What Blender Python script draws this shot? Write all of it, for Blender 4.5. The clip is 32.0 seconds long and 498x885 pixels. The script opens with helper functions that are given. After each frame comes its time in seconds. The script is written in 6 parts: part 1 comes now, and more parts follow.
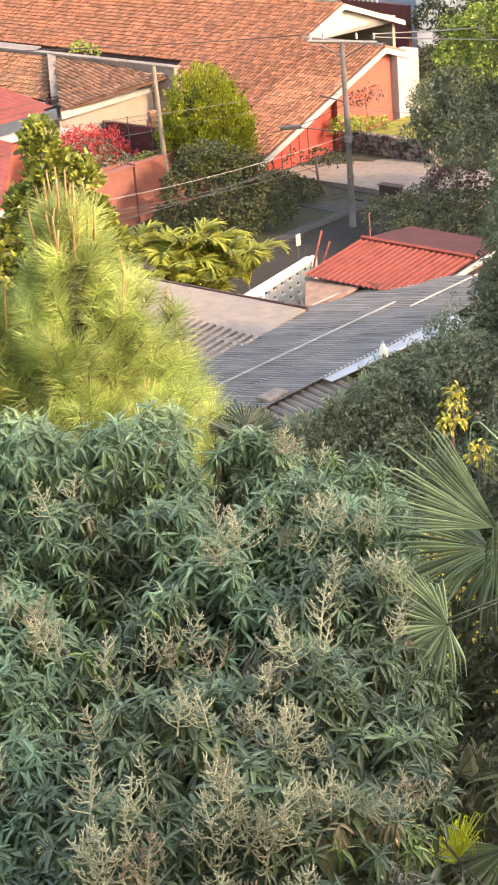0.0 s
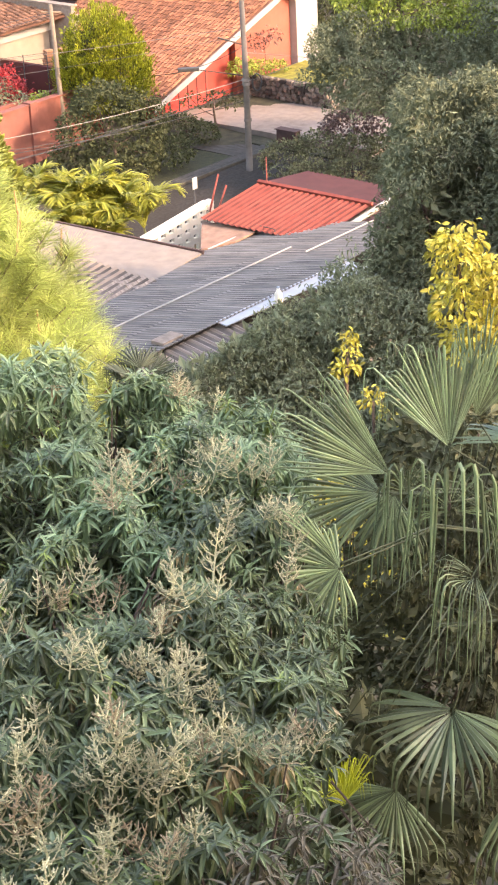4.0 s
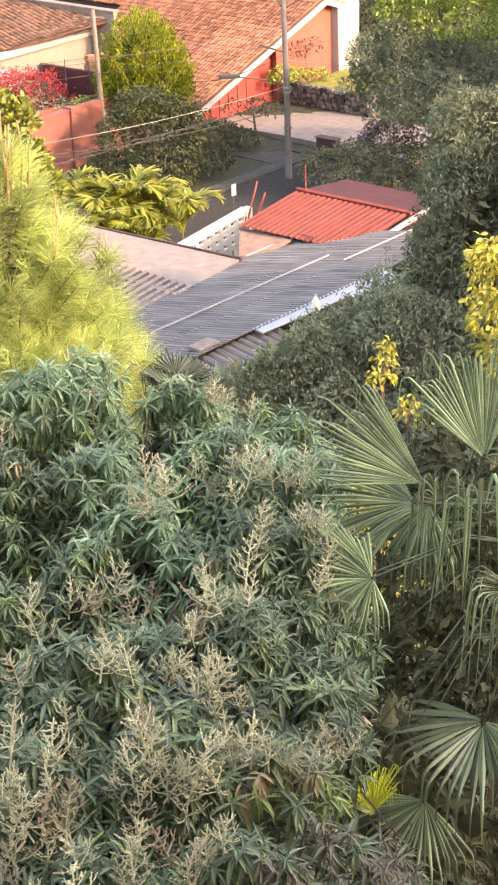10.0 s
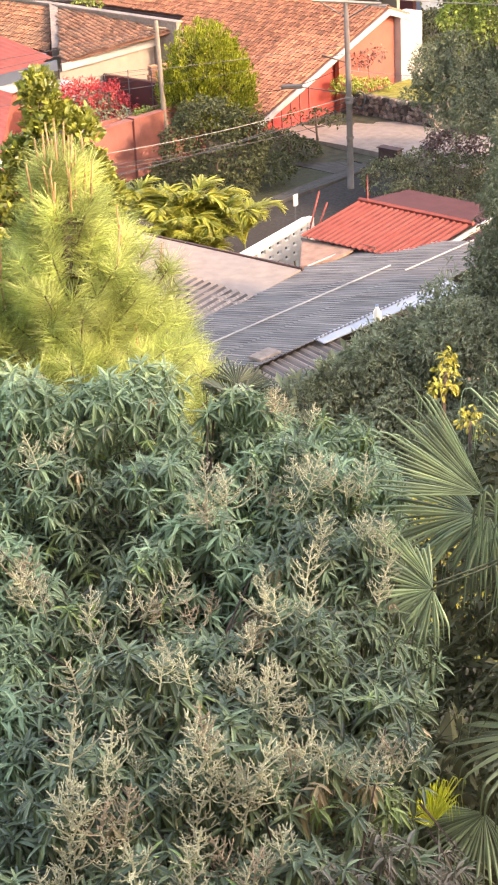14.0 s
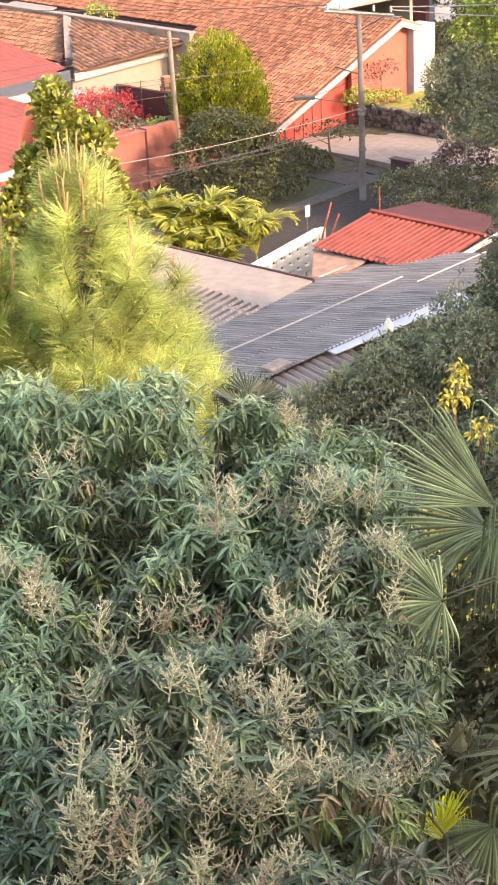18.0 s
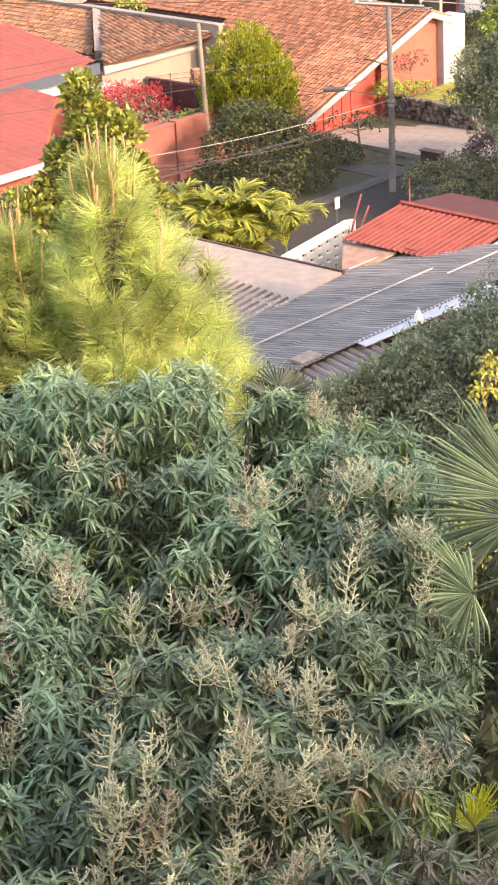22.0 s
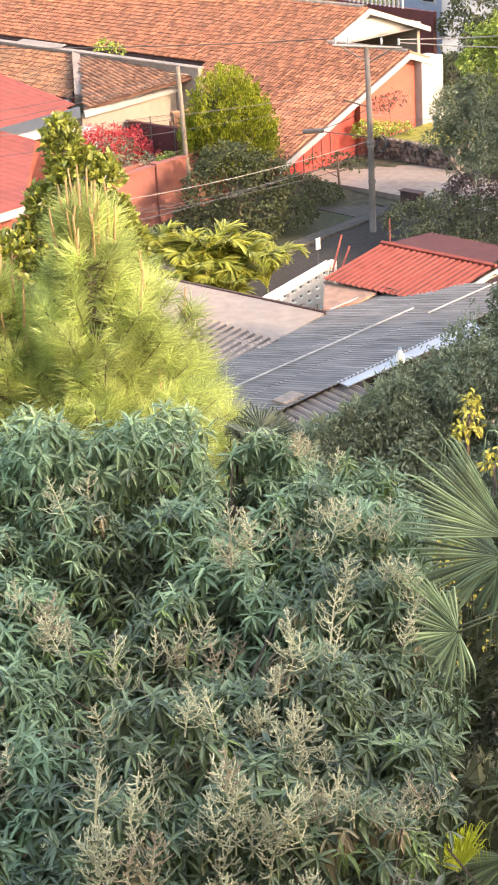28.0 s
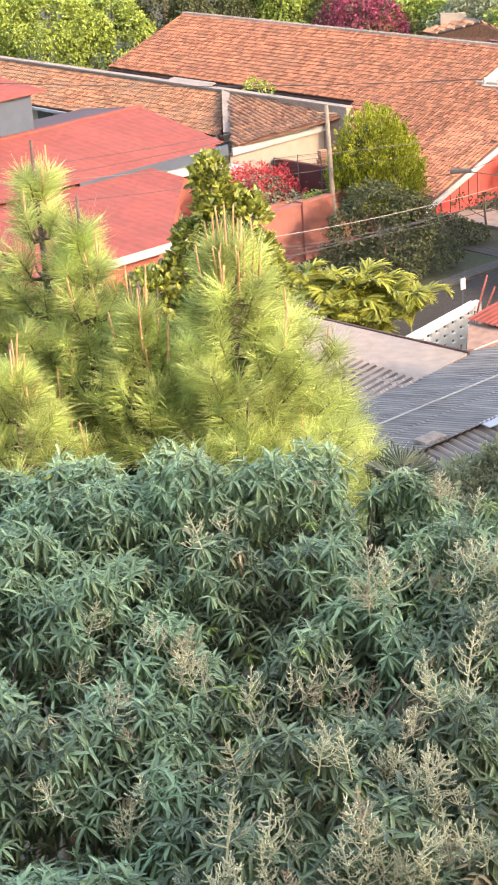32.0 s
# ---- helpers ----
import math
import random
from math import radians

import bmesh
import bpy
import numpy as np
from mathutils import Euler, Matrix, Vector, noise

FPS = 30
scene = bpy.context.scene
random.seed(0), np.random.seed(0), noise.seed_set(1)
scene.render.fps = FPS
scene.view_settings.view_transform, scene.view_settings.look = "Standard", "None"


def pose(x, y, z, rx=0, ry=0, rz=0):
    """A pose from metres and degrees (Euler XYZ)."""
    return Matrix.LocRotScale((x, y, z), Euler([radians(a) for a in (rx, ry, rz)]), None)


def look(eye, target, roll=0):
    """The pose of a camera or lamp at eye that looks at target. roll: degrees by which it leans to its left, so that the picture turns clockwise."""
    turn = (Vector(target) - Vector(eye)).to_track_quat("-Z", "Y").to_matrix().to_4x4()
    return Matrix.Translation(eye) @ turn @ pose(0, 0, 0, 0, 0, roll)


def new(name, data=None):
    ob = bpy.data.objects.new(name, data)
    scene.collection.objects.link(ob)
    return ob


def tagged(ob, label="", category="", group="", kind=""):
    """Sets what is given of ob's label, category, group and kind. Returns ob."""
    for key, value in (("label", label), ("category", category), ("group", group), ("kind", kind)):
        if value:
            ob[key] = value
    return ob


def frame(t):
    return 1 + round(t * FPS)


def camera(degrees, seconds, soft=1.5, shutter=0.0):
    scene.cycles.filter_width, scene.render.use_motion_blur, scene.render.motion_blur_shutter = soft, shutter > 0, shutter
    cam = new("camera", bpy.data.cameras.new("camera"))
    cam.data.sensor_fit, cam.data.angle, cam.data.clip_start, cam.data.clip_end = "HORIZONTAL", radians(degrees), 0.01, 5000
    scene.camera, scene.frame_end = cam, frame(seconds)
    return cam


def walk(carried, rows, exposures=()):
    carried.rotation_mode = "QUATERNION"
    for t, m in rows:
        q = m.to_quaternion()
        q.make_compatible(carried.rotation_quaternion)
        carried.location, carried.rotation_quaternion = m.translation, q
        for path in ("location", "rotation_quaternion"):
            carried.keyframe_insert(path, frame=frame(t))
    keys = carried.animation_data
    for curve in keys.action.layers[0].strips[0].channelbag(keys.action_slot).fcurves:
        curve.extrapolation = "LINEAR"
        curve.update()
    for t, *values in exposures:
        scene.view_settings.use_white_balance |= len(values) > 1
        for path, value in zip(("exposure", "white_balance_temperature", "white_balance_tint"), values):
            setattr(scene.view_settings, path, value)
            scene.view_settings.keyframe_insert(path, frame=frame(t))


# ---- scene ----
EYE = (0.0, 0.0, 19.5)
cam = camera(15.22, 32.0, soft=2.1)
# seconds, yaw, pitch, roll of a hand-held camera that turns at a high window
TURNS = [
    (0.0, -0.000, -23.000, -4.800),
    (0.5, -0.467, -23.695, -4.707),
    (1.0, -1.359, -24.361, -4.366),
    (1.5, -2.273, -24.735, -3.918),
    (2.0, -3.074, -24.953, -3.499),
    (2.5, -3.486, -24.991, -3.207),
    (4.5, -3.317, -24.914, -2.665),
    (5.0, -3.218, -24.921, -2.476),
    (5.5, -3.098, -24.949, -2.403),
    (6.0, -3.003, -25.034, -2.363),
    (6.5, -2.976, -25.142, -2.310),
    (7.0, -2.950, -25.168, -2.323),
    (7.5, -2.928, -25.120, -2.275),
    (8.0, -2.861, -25.033, -2.214),
    (8.5, -2.747, -24.942, -2.220),
    (9.0, -2.598, -24.857, -2.264),
    (9.5, -2.458, -24.775, -2.318),
    (10.0, -2.260, -24.662, -2.381),
    (10.5, -2.015, -24.536, -2.498),
    (11.0, -1.697, -24.385, -2.637),
    (11.5, -1.374, -24.250, -2.760),
    (12.0, -1.116, -24.158, -2.824),
    (12.5, -0.910, -24.118, -2.849),
    (13.0, -0.701, -24.138, -2.854),
    (13.5, -0.459, -24.205, -2.882),
    (14.0, -0.233, -24.272, -2.910),
    (14.5, -0.116, -24.353, -2.933),
    (16.5, -0.348, -24.174, -2.610),
    (17.0, -0.219, -24.063, -2.559),
    (17.5, -0.044, -23.969, -2.607),
    (18.0, 0.110, -23.931, -2.736),
    (18.5, 0.224, -23.922, -2.814),
    (19.0, 0.313, -23.921, -2.932),
    (19.5, 0.387, -23.907, -3.032),
    (20.0, 0.470, -23.919, -3.067),
    (20.5, 0.584, -23.964, -3.094),
    (21.0, 0.737, -24.029, -3.147),
    (21.5, 0.924, -24.091, -3.200),
    (22.0, 1.131, -24.118, -3.241),
    (22.5, 1.361, -24.116, -3.270),
    (23.0, 1.565, -24.105, -3.247),
    (23.5, 1.738, -24.129, -3.239),
    (24.0, 1.868, -24.188, -3.236),
    (24.5, 2.010, -24.251, -3.311),
    (26.5, 1.674, -24.375, -3.797),
    (27.0, 1.197, -24.098, -3.712),
    (27.5, 0.759, -23.589, -3.620),
    (28.0, 0.486, -22.894, -3.558),
    (28.5, 0.377, -22.294, -3.554),
    (29.0, 0.399, -21.877, -3.618),
    (29.5, 0.492, -21.690, -3.630),
    (30.0, 0.604, -21.650, -3.686),
    (30.5, 1.023, -21.671, -3.763),
    (31.0, 2.129, -21.670, -3.843),
    (31.5, 3.778, -21.552, -3.949),
    (32.0, 5.056, -21.456, -4.000),
]
walk(cam, [(t, pose(*EYE, 0, 0, a) @ pose(0, 0, 0, 90 + b) @ pose(0, 0, 0, 0, 0, c)) for t, a, b, c in TURNS],
     exposures=[(0.0, 2.32, 7300, 18), (2.0, 2.5, 7300, 21), (5.0, 2.6, 7300, 24), (13.0, 2.57, 7350, 25), (24.0, 2.5, 7250, 23), (29.0, 2.5, 6950, 18), (32.0, 2.48, 6750, 18)])

# ---- daylight ----
SUN_FROM = Vector((0.83, -0.55, 0.51)).normalized()
world = bpy.data.worlds.new("sky")
scene.world = world
world.use_nodes = True
wn = world.node_tree
sky = wn.nodes.new("ShaderNodeTexSky")
sky.sky_type = "NISHITA"
sky.sun_disc = False
sky.sun_elevation = math.asin(SUN_FROM.z)
sky.sun_rotation = math.atan2(SUN_FROM.x, SUN_FROM.y)
sky.air_density, sky.dust_density = 1.3, 2.0
wn.links.new(sky.outputs[0], wn.nodes["Background"].inputs[0])
wn.nodes["Background"].inputs[1].default_value = 0.15
sun = new("sun", bpy.data.lights.new("sun", "SUN"))
sun.data.energy, sun.data.angle, sun.data.color = 1.12, radians(0.6), (1.0, 0.82, 0.63)
sun.matrix_world = look(SUN_FROM * 50, (0, 0, 0))

# ---- materials ----
def material(name, base, vary=0.25, scale=6.0, rough=0.8, metal=0.0, bump=0.0, bump_scale=40.0, stain=None, stain_amount=0.35,
             stain_scale=0.7, per_object=0.0, per_island=0.0, through_light=0.0, spec=0.35, stretch=None):
    m = bpy.data.materials.new(name)
    m.use_nodes = True
    t = m.node_tree
    n, l = t.nodes, t.links
    b = n["Principled BSDF"]
    b.inputs["Roughness"].default_value, b.inputs["Metallic"].default_value = rough, metal
    b.inputs["Specular IOR Level"].default_value = spec
    co = n.new("ShaderNodeTexCoord")
    source = co.outputs["Object"]
    if stretch:
        mp = n.new("ShaderNodeMapping")
        mp.inputs["Scale"].default_value = stretch[:3]
        if len(stretch) > 3:
            turned = n.new("ShaderNodeMapping")
            turned.inputs["Rotation"].default_value = (0, 0, stretch[3])
            l.new(source, turned.inputs[0])
            source = turned.outputs[0]
        l.new(source, mp.inputs[0])
        source = mp.outputs[0]
    grain = n.new("ShaderNodeTexNoise")
    grain.inputs["Scale"].default_value, grain.inputs["Detail"].default_value = scale, 6
    l.new(source, grain.inputs["Vector"])
    ramp = n.new("ShaderNodeMapRange")
    ramp.inputs[1].default_value, ramp.inputs[2].default_value = 0.3, 0.7
    ramp.inputs[3].default_value, ramp.inputs[4].default_value = 1 - vary, 1 + vary
    l.new(grain.outputs["Fac"], ramp.inputs[0])
    value = ramp.outputs[0]
    for amount, node, out in ((per_object, "ShaderNodeObjectInfo", "Random"), (per_island, "ShaderNodeNewGeometry", "Random Per Island")):
        if amount:
            rnd = n.new(node)
            mr = n.new("ShaderNodeMapRange")
            mr.inputs[3].default_value, mr.inputs[4].default_value = 1 - amount, 1 + amount
            l.new(rnd.outputs[out], mr.inputs[0])
            mul = n.new("ShaderNodeMath")
            mul.operation = "MULTIPLY"
            l.new(value, mul.inputs[0]), l.new(mr.outputs[0], mul.inputs[1])
            value = mul.outputs[0]
    mix = n.new("ShaderNodeMix")
    mix.data_type, mix.blend_type = "RGBA", "MULTIPLY"
    mix.inputs[0].default_value = 1.0
    mix.inputs[6].default_value = (*base, 1)
    l.new(value, mix.inputs[7])
    colour = mix.outputs[2]
    if stain:
        big = n.new("ShaderNodeTexNoise")
        big.inputs["Scale"].default_value, big.inputs["Detail"].default_value = stain_scale, 5
        l.new(source, big.inputs["Vector"])
        sr = n.new("ShaderNodeMapRange")
        sr.inputs[1].default_value, sr.inputs[2].default_value, sr.inputs[4].default_value = 0.45, 0.7, stain_amount
        l.new(big.outputs["Fac"], sr.inputs[0])
        sm = n.new("ShaderNodeMix")
        sm.data_type = "RGBA"
        sm.inputs[7].default_value = (*stain, 1)
        l.new(sr.outputs[0], sm.inputs[0]), l.new(colour, sm.inputs[6])
        colour = sm.outputs[2]
    l.new(colour, b.inputs["Base Color"])
    if bump:
        fine = n.new("ShaderNodeTexNoise")
        fine.inputs["Scale"].default_value, fine.inputs["Detail"].default_value = bump_scale, 4
        l.new(source, fine.inputs["Vector"])
        bp = n.new("ShaderNodeBump")
        bp.inputs["Strength"].default_value, bp.inputs["Distance"].default_value = bump, 0.02
        l.new(fine.outputs["Fac"], bp.inputs["Height"]), l.new(bp.outputs[0], b.inputs["Normal"])
    if through_light:
        tr = n.new("ShaderNodeBsdfTranslucent")
        l.new(colour, tr.inputs["Color"])
        ms = n.new("ShaderNodeMixShader")
        ms.inputs[0].default_value = through_light
        l.new(b.outputs[0], ms.inputs[1]), l.new(tr.outputs[0], ms.inputs[2])
        l.new(ms.outputs[0], n["Material Output"].inputs[0])
    return m


CLAY = material("clay_tile", (0.3, 0.122, 0.064), 0.25, 9, 0.9, bump=0.3, stain=(0.15, 0.078, 0.048), stain_amount=0.5, stain_scale=0.45, per_object=0.4, per_island=0.42)
CLAY_DULL = material("clay_tile_weathered", (0.33, 0.155, 0.082), 0.3, 9, 0.95, bump=0.3, stain=(0.16, 0.11, 0.07), stain_amount=0.6, stain_scale=0.6, per_object=0.3, per_island=0.4)
GREY_DIRT = material("dirty_sheet_valleys", (0.105, 0.092, 0.08), 0.5, 1.2, 0.95, stain=(0.2, 0.18, 0.16), stain_amount=0.6, stain_scale=1.0)
EDGE_BOARD = material("dark_edge_board", (0.09, 0.05, 0.04), 0.3, 3, 0.9)
UNDERLAY = material("roof_boards", (0.15, 0.072, 0.045), 0.3, 3)
RED_SHEET = material("red_painted_sheet", (0.262, 0.066, 0.046), 0.16, 3.0, 0.85, spec=0.15, bump=0.1, stain=(0.2, 0.062, 0.045), stain_amount=0.6, stain_scale=0.6, per_object=0.1)
# darker red paints the shade that raking sun leaves in rib valleys
RED_RIB_SHADE = material("shaded_red_sheet_valleys", (0.15, 0.04, 0.03), 0.3, 2.0, 0.9, stain=(0.1, 0.04, 0.03), stain_amount=0.5)
# maroon of the side roof, darkened further for shade on the back slopes
MAROON_SHADE_SHEET = material("shade_dark_red_sheet", (0.055, 0.018, 0.017), 0.2, 2.0, 0.65, stain=(0.06, 0.022, 0.02), stain_amount=0.6, stain_scale=0.8)
GREY_SHEET = material("weathered_fibre_cement", (0.24, 0.2, 0.165), 0.45, 2.0, 0.9, bump=0.2, stain=(0.13, 0.12, 0.115), stain_amount=0.65, stain_scale=0.5, per_object=0.16, stretch=(0.5, 11.0, 1.0, 0.763))
PALE_SHEET = material("pale_roof_sheet", (0.26, 0.2, 0.15), 0.15, 3.0, 0.75, stain=(0.20, 0.17, 0.15), stain_amount=0.5, stain_scale=0.6)
TAN_SHEET = material("tan_dusty_sheet", (0.3, 0.17, 0.11), 0.25, 4, 0.9, stain=(0.2, 0.13, 0.09), stain_amount=0.6)
ZINC = material("zinc_gutter", (0.4, 0.4, 0.4), 0.12, 3, 0.4, 0.3, stain=(0.4, 0.42, 0.44), stain_amount=0.4)
WHITE = material("white_paint", (0.36, 0.335, 0.3), 0.08, 3, 0.7, stain=(0.30, 0.26, 0.21), stain_amount=0.5)
CREAM = material("cream_paint", (0.31, 0.25, 0.185), 0.1, 3, 0.8, stain=(0.33, 0.26, 0.2), stain_amount=0.5)
SALMON = material("salmon_wall_paint", (0.29, 0.084, 0.056), 0.1, 2, 0.85, bump=0.1, stain=(0.36, 0.11, 0.065), stain_amount=0.5)
PINK_WALL = material("pink_wall_paint", (0.25, 0.088, 0.06), 0.15, 3, 0.9, bump=0.15, stain=(0.24, 0.10, 0.075), stain_amount=0.6)
RED_GATE = material("red_gate_paint", (0.50, 0.05, 0.035), 0.1, 2, 0.5, stain=(0.5, 0.07, 0.05), stain_amount=0.4)
# red darkened for the shade on the yard wall; the terrace shares it
DARK_RED = material("shade_darkened_red_paint", (0.12, 0.032, 0.026), 0.15, 2, 0.6)
# recess wall red, brightened to stay visible in its deep shade
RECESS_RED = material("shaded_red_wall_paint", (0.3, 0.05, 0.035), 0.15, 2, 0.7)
GREY_BLUE = material("grey_blue_wall_paint", (0.06, 0.072, 0.09), 0.1, 2, 0.8, stain=(0.05, 0.06, 0.075), stain_amount=0.4)
PALE_BLUE = material("pale_blue_wall_paint", (0.26, 0.29, 0.33), 0.1, 2, 0.8, stain=(0.2, 0.22, 0.25), stain_amount=0.4)
CONCRETE = material("concrete", (0.27, 0.205, 0.155), 0.2, 8, 0.9, bump=0.2, stain=(0.11, 0.10, 0.085), stain_amount=0.5)
PAVING = material("concrete_paving", (0.235, 0.18, 0.138), 0.15, 4, 0.9, bump=0.15, stain=(0.28, 0.23, 0.2), stain_amount=0.5, stain_scale=0.4)
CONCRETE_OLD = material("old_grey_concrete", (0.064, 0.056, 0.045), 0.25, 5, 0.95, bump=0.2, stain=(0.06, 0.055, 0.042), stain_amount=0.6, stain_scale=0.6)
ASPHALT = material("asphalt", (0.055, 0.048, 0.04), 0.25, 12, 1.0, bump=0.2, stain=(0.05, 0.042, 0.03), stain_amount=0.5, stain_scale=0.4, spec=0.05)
STONE = material("wall_stone", (0.15, 0.112, 0.085), 0.4, 6, 0.9, bump=0.5, bump_scale=15, per_object=0.75)
MORTAR = material("mortar", (0.10, 0.085, 0.07), 0.2, 8, 0.95)
EARTH = material("earth_and_grass", (0.05, 0.046, 0.025), 0.4, 3, 0.95, bump=0.4, bump_scale=12, stain=(0.10, 0.075, 0.05), stain_amount=0.6, stain_scale=0.15)
# one grass in two copies: darkened for the lawn's shade, brightened for sun
LAWN = material("shaded_lawn_grass", (0.042, 0.042, 0.016), 0.35, 6, 0.9, bump=0.4, bump_scale=30, stain=(0.05, 0.042, 0.022), stain_amount=0.5, stain_scale=0.3)
SUNLIT_LAWN = material("sunlit_garden_grass", (0.20, 0.18, 0.03), 0.35, 6, 0.9, bump=0.4, bump_scale=30, stain=(0.14, 0.14, 0.03), stain_amount=0.5, stain_scale=0.6)
BARK = material("bark", (0.13, 0.09, 0.065), 0.35, 12, 0.9, bump=0.6, bump_scale=25)
PINE_BARK = material("pine_shoot_bark", (0.42, 0.25, 0.11), 0.3, 14, 0.9, bump=0.4, per_island=0.2)
WOOD_POLE = material("weathered_wood", (0.2, 0.155, 0.11), 0.25, 10, 0.9, bump=0.3, stretch=(8, 8, 0.6))
CONCRETE_POLE = material("pole_concrete", (0.105, 0.088, 0.07), 0.15, 6, 0.9, bump=0.15, stain=(0.25, 0.22, 0.2), stain_amount=0.4)
STEEL = material("galvanised_steel", (0.27, 0.25, 0.23), 0.15, 10, 0.45, 0.7)
RUST = material("rusty_red_iron", (0.24, 0.06, 0.04), 0.25, 12, 0.75)
CABLE = material("pale_cable", (0.27, 0.24, 0.2), 0.1, 4, 0.6)
CABLE_GREY = material("grey_cable", (0.15, 0.13, 0.11), 0.1, 4, 0.6)
CABLE_DARK = material("black_cable", (0.05, 0.048, 0.045), 0.1, 4, 0.6)
DARK_METAL = material("dark_iron", (0.05, 0.045, 0.04), 0.2, 6, 0.6)
GLASS_DARK = material("window_glass", (0.02, 0.025, 0.03), 0.1, 2, 0.08, spec=0.6)

MANGO = material("mango_leaf", (0.15, 0.186, 0.08), 0.4, 1.2, 0.4, per_island=0.5, through_light=0.12, spec=0.5)
MANGO_YOUNG = material("young_mango_leaf", (0.27, 0.34, 0.09), 0.25, 3, 0.45, per_island=0.35, through_light=0.2, spec=0.45)
# blue-green puts sky sheen and haze on the mango leaves into colour
MANGO_SHEEN = material("sheen_mango_leaf", (0.25, 0.335, 0.168), 0.25, 1.2, 0.42, per_island=0.4, through_light=0.15, spec=0.35)
MAUVE_LEAF = material("mauve_young_leaf", (0.2, 0.17, 0.11), 0.25, 2, 0.5, per_island=0.3, through_light=0.15)
# white raised to sunlit brightness, since the block wall renders in shadow
LIT_WHITE = material("sun_bright_white_paint", (0.78, 0.69, 0.55), 0.08, 3, 0.8, stain=(0.6, 0.5, 0.4), stain_amount=0.4)
MANGO_DRY = material("dry_mango_leaf", (0.43, 0.33, 0.18), 0.3, 3, 0.7, per_island=0.4, through_light=0.1)
PANICLE = material("mango_flower_stalks", (0.61, 0.55, 0.34), 0.25, 8, 0.85, per_island=0.3, per_object=0.2)
PANICLE_BROWN = material("dry_flower_stalks", (0.5, 0.38, 0.24), 0.25, 8, 0.85, per_island=0.3)
NEEDLE = material("pine_needles", (0.47, 0.53, 0.17), 0.5, 2.6, 0.5, per_island=0.4, through_light=0.32)
PALM = material("fan_palm_leaf", (0.265, 0.325, 0.16), 0.25, 4, 0.36, per_object=0.25, per_island=0.6, through_light=0.22, spec=0.5)
# dark copy of the fan palm leaf, for the small palm's shade
PALM_SHADED = material("shaded_palm_leaf", (0.075, 0.09, 0.05), 0.2, 4, 0.5, per_island=0.4, through_light=0.1)
PALM_STALK = material("palm_stalk", (0.115, 0.125, 0.06), 0.2, 6, 0.5)
# dead leaves and trunk of the fan palm, colour darkened for shade
THATCH = material("shade_dark_palm_thatch", (0.1, 0.095, 0.055), 0.35, 5, 0.9, per_island=0.4)
ARECA = material("areca_palm_leaf", (0.3, 0.3, 0.04), 0.35, 2, 0.45, per_island=0.35, through_light=0.25)
YELLOW_LEAF = material("yellow_green_leaf", (0.55, 0.49, 0.09), 0.3, 9, 0.42, per_island=0.5, through_light=0.35)
# yellow-green raised to sunlit brightness, as no sun reaches this leaf
SUN_SPOT_LEAF = material("sun_spot_palm_leaf", (0.78, 0.8, 0.1), 0.15, 3, 0.4, per_island=0.2, through_light=0.35)
DARK_LEAF = material("dark_tree_leaf", (0.27, 0.285, 0.165), 0.25, 3, 0.6, per_island=0.32, through_light=0.18, spec=0.2)
# leaf colour darkened to stand for deep shade
UNDER_LEAF = material("shade_darkened_leaf", (0.14, 0.142, 0.075), 0.25, 3, 0.65, per_island=0.4, through_light=0.25, spec=0.15)
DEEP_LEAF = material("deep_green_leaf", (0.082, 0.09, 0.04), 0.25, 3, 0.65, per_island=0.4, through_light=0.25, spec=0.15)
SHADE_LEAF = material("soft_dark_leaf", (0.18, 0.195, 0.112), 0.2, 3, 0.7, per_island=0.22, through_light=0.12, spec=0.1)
FRESH_LEAF = material("fresh_green_leaf", (0.25, 0.3, 0.05), 0.25, 3, 0.45, per_island=0.45, through_light=0.25)
TOPIARY_LEAF = material("cypress_spray", (0.215, 0.235, 0.014), 0.3, 3, 0.6, per_island=0.65, through_light=0.2)
FICUS_LEAF = material("glossy_ficus_leaf", (0.25, 0.26, 0.04), 0.25, 3, 0.35, per_island=0.5, through_light=0.2, spec=0.5)
BOUGAINVILLEA = material("bougainvillea_bract", (0.5, 0.06, 0.055), 0.25, 3, 0.6, per_island=0.4, through_light=0.3)
BOUGAINVILLEA_PINK = material("pink_bougainvillea_bract", (0.26, 0.05, 0.08), 0.25, 3, 0.6, per_island=0.4, through_light=0.3)
PURPLE_LEAF = material("purple_bush_leaf", (0.16, 0.10, 0.085), 0.25, 3, 0.6, per_island=0.45, through_light=0.15)


# ---- mesh helpers ----
def mesh_of(name, verts, faces, mat, smooth=False):
    me = bpy.data.meshes.new(name)
    me.from_pydata([tuple(p) for p in verts], [], [tuple(f) for f in faces])
    me.materials.append(mat)
    if smooth:
        me.polygons.foreach_set("use_smooth", [True] * len(me.polygons))
    me.update()
    return me


def tri_mesh(name, verts, tris, mat, smooth=False):
    """A mesh from numpy arrays of corners and triangles."""
    me = bpy.data.meshes.new(name)
    verts, tris = np.asarray(verts, np.float32), np.asarray(tris, np.int32)
    me.vertices.add(len(verts))
    me.vertices.foreach_set("co", verts.ravel())
    me.loops.add(tris.size)
    me.loops.foreach_set("vertex_index", tris.ravel())
    me.polygons.add(len(tris))
    me.polygons.foreach_set("loop_start", np.arange(0, tris.size, 3, dtype=np.int32))
    me.polygons.foreach_set("use_smooth", np.full(len(tris), smooth))
    me.materials.append(mat)
    me.update(calc_edges=True)
    me.validate()
    return me


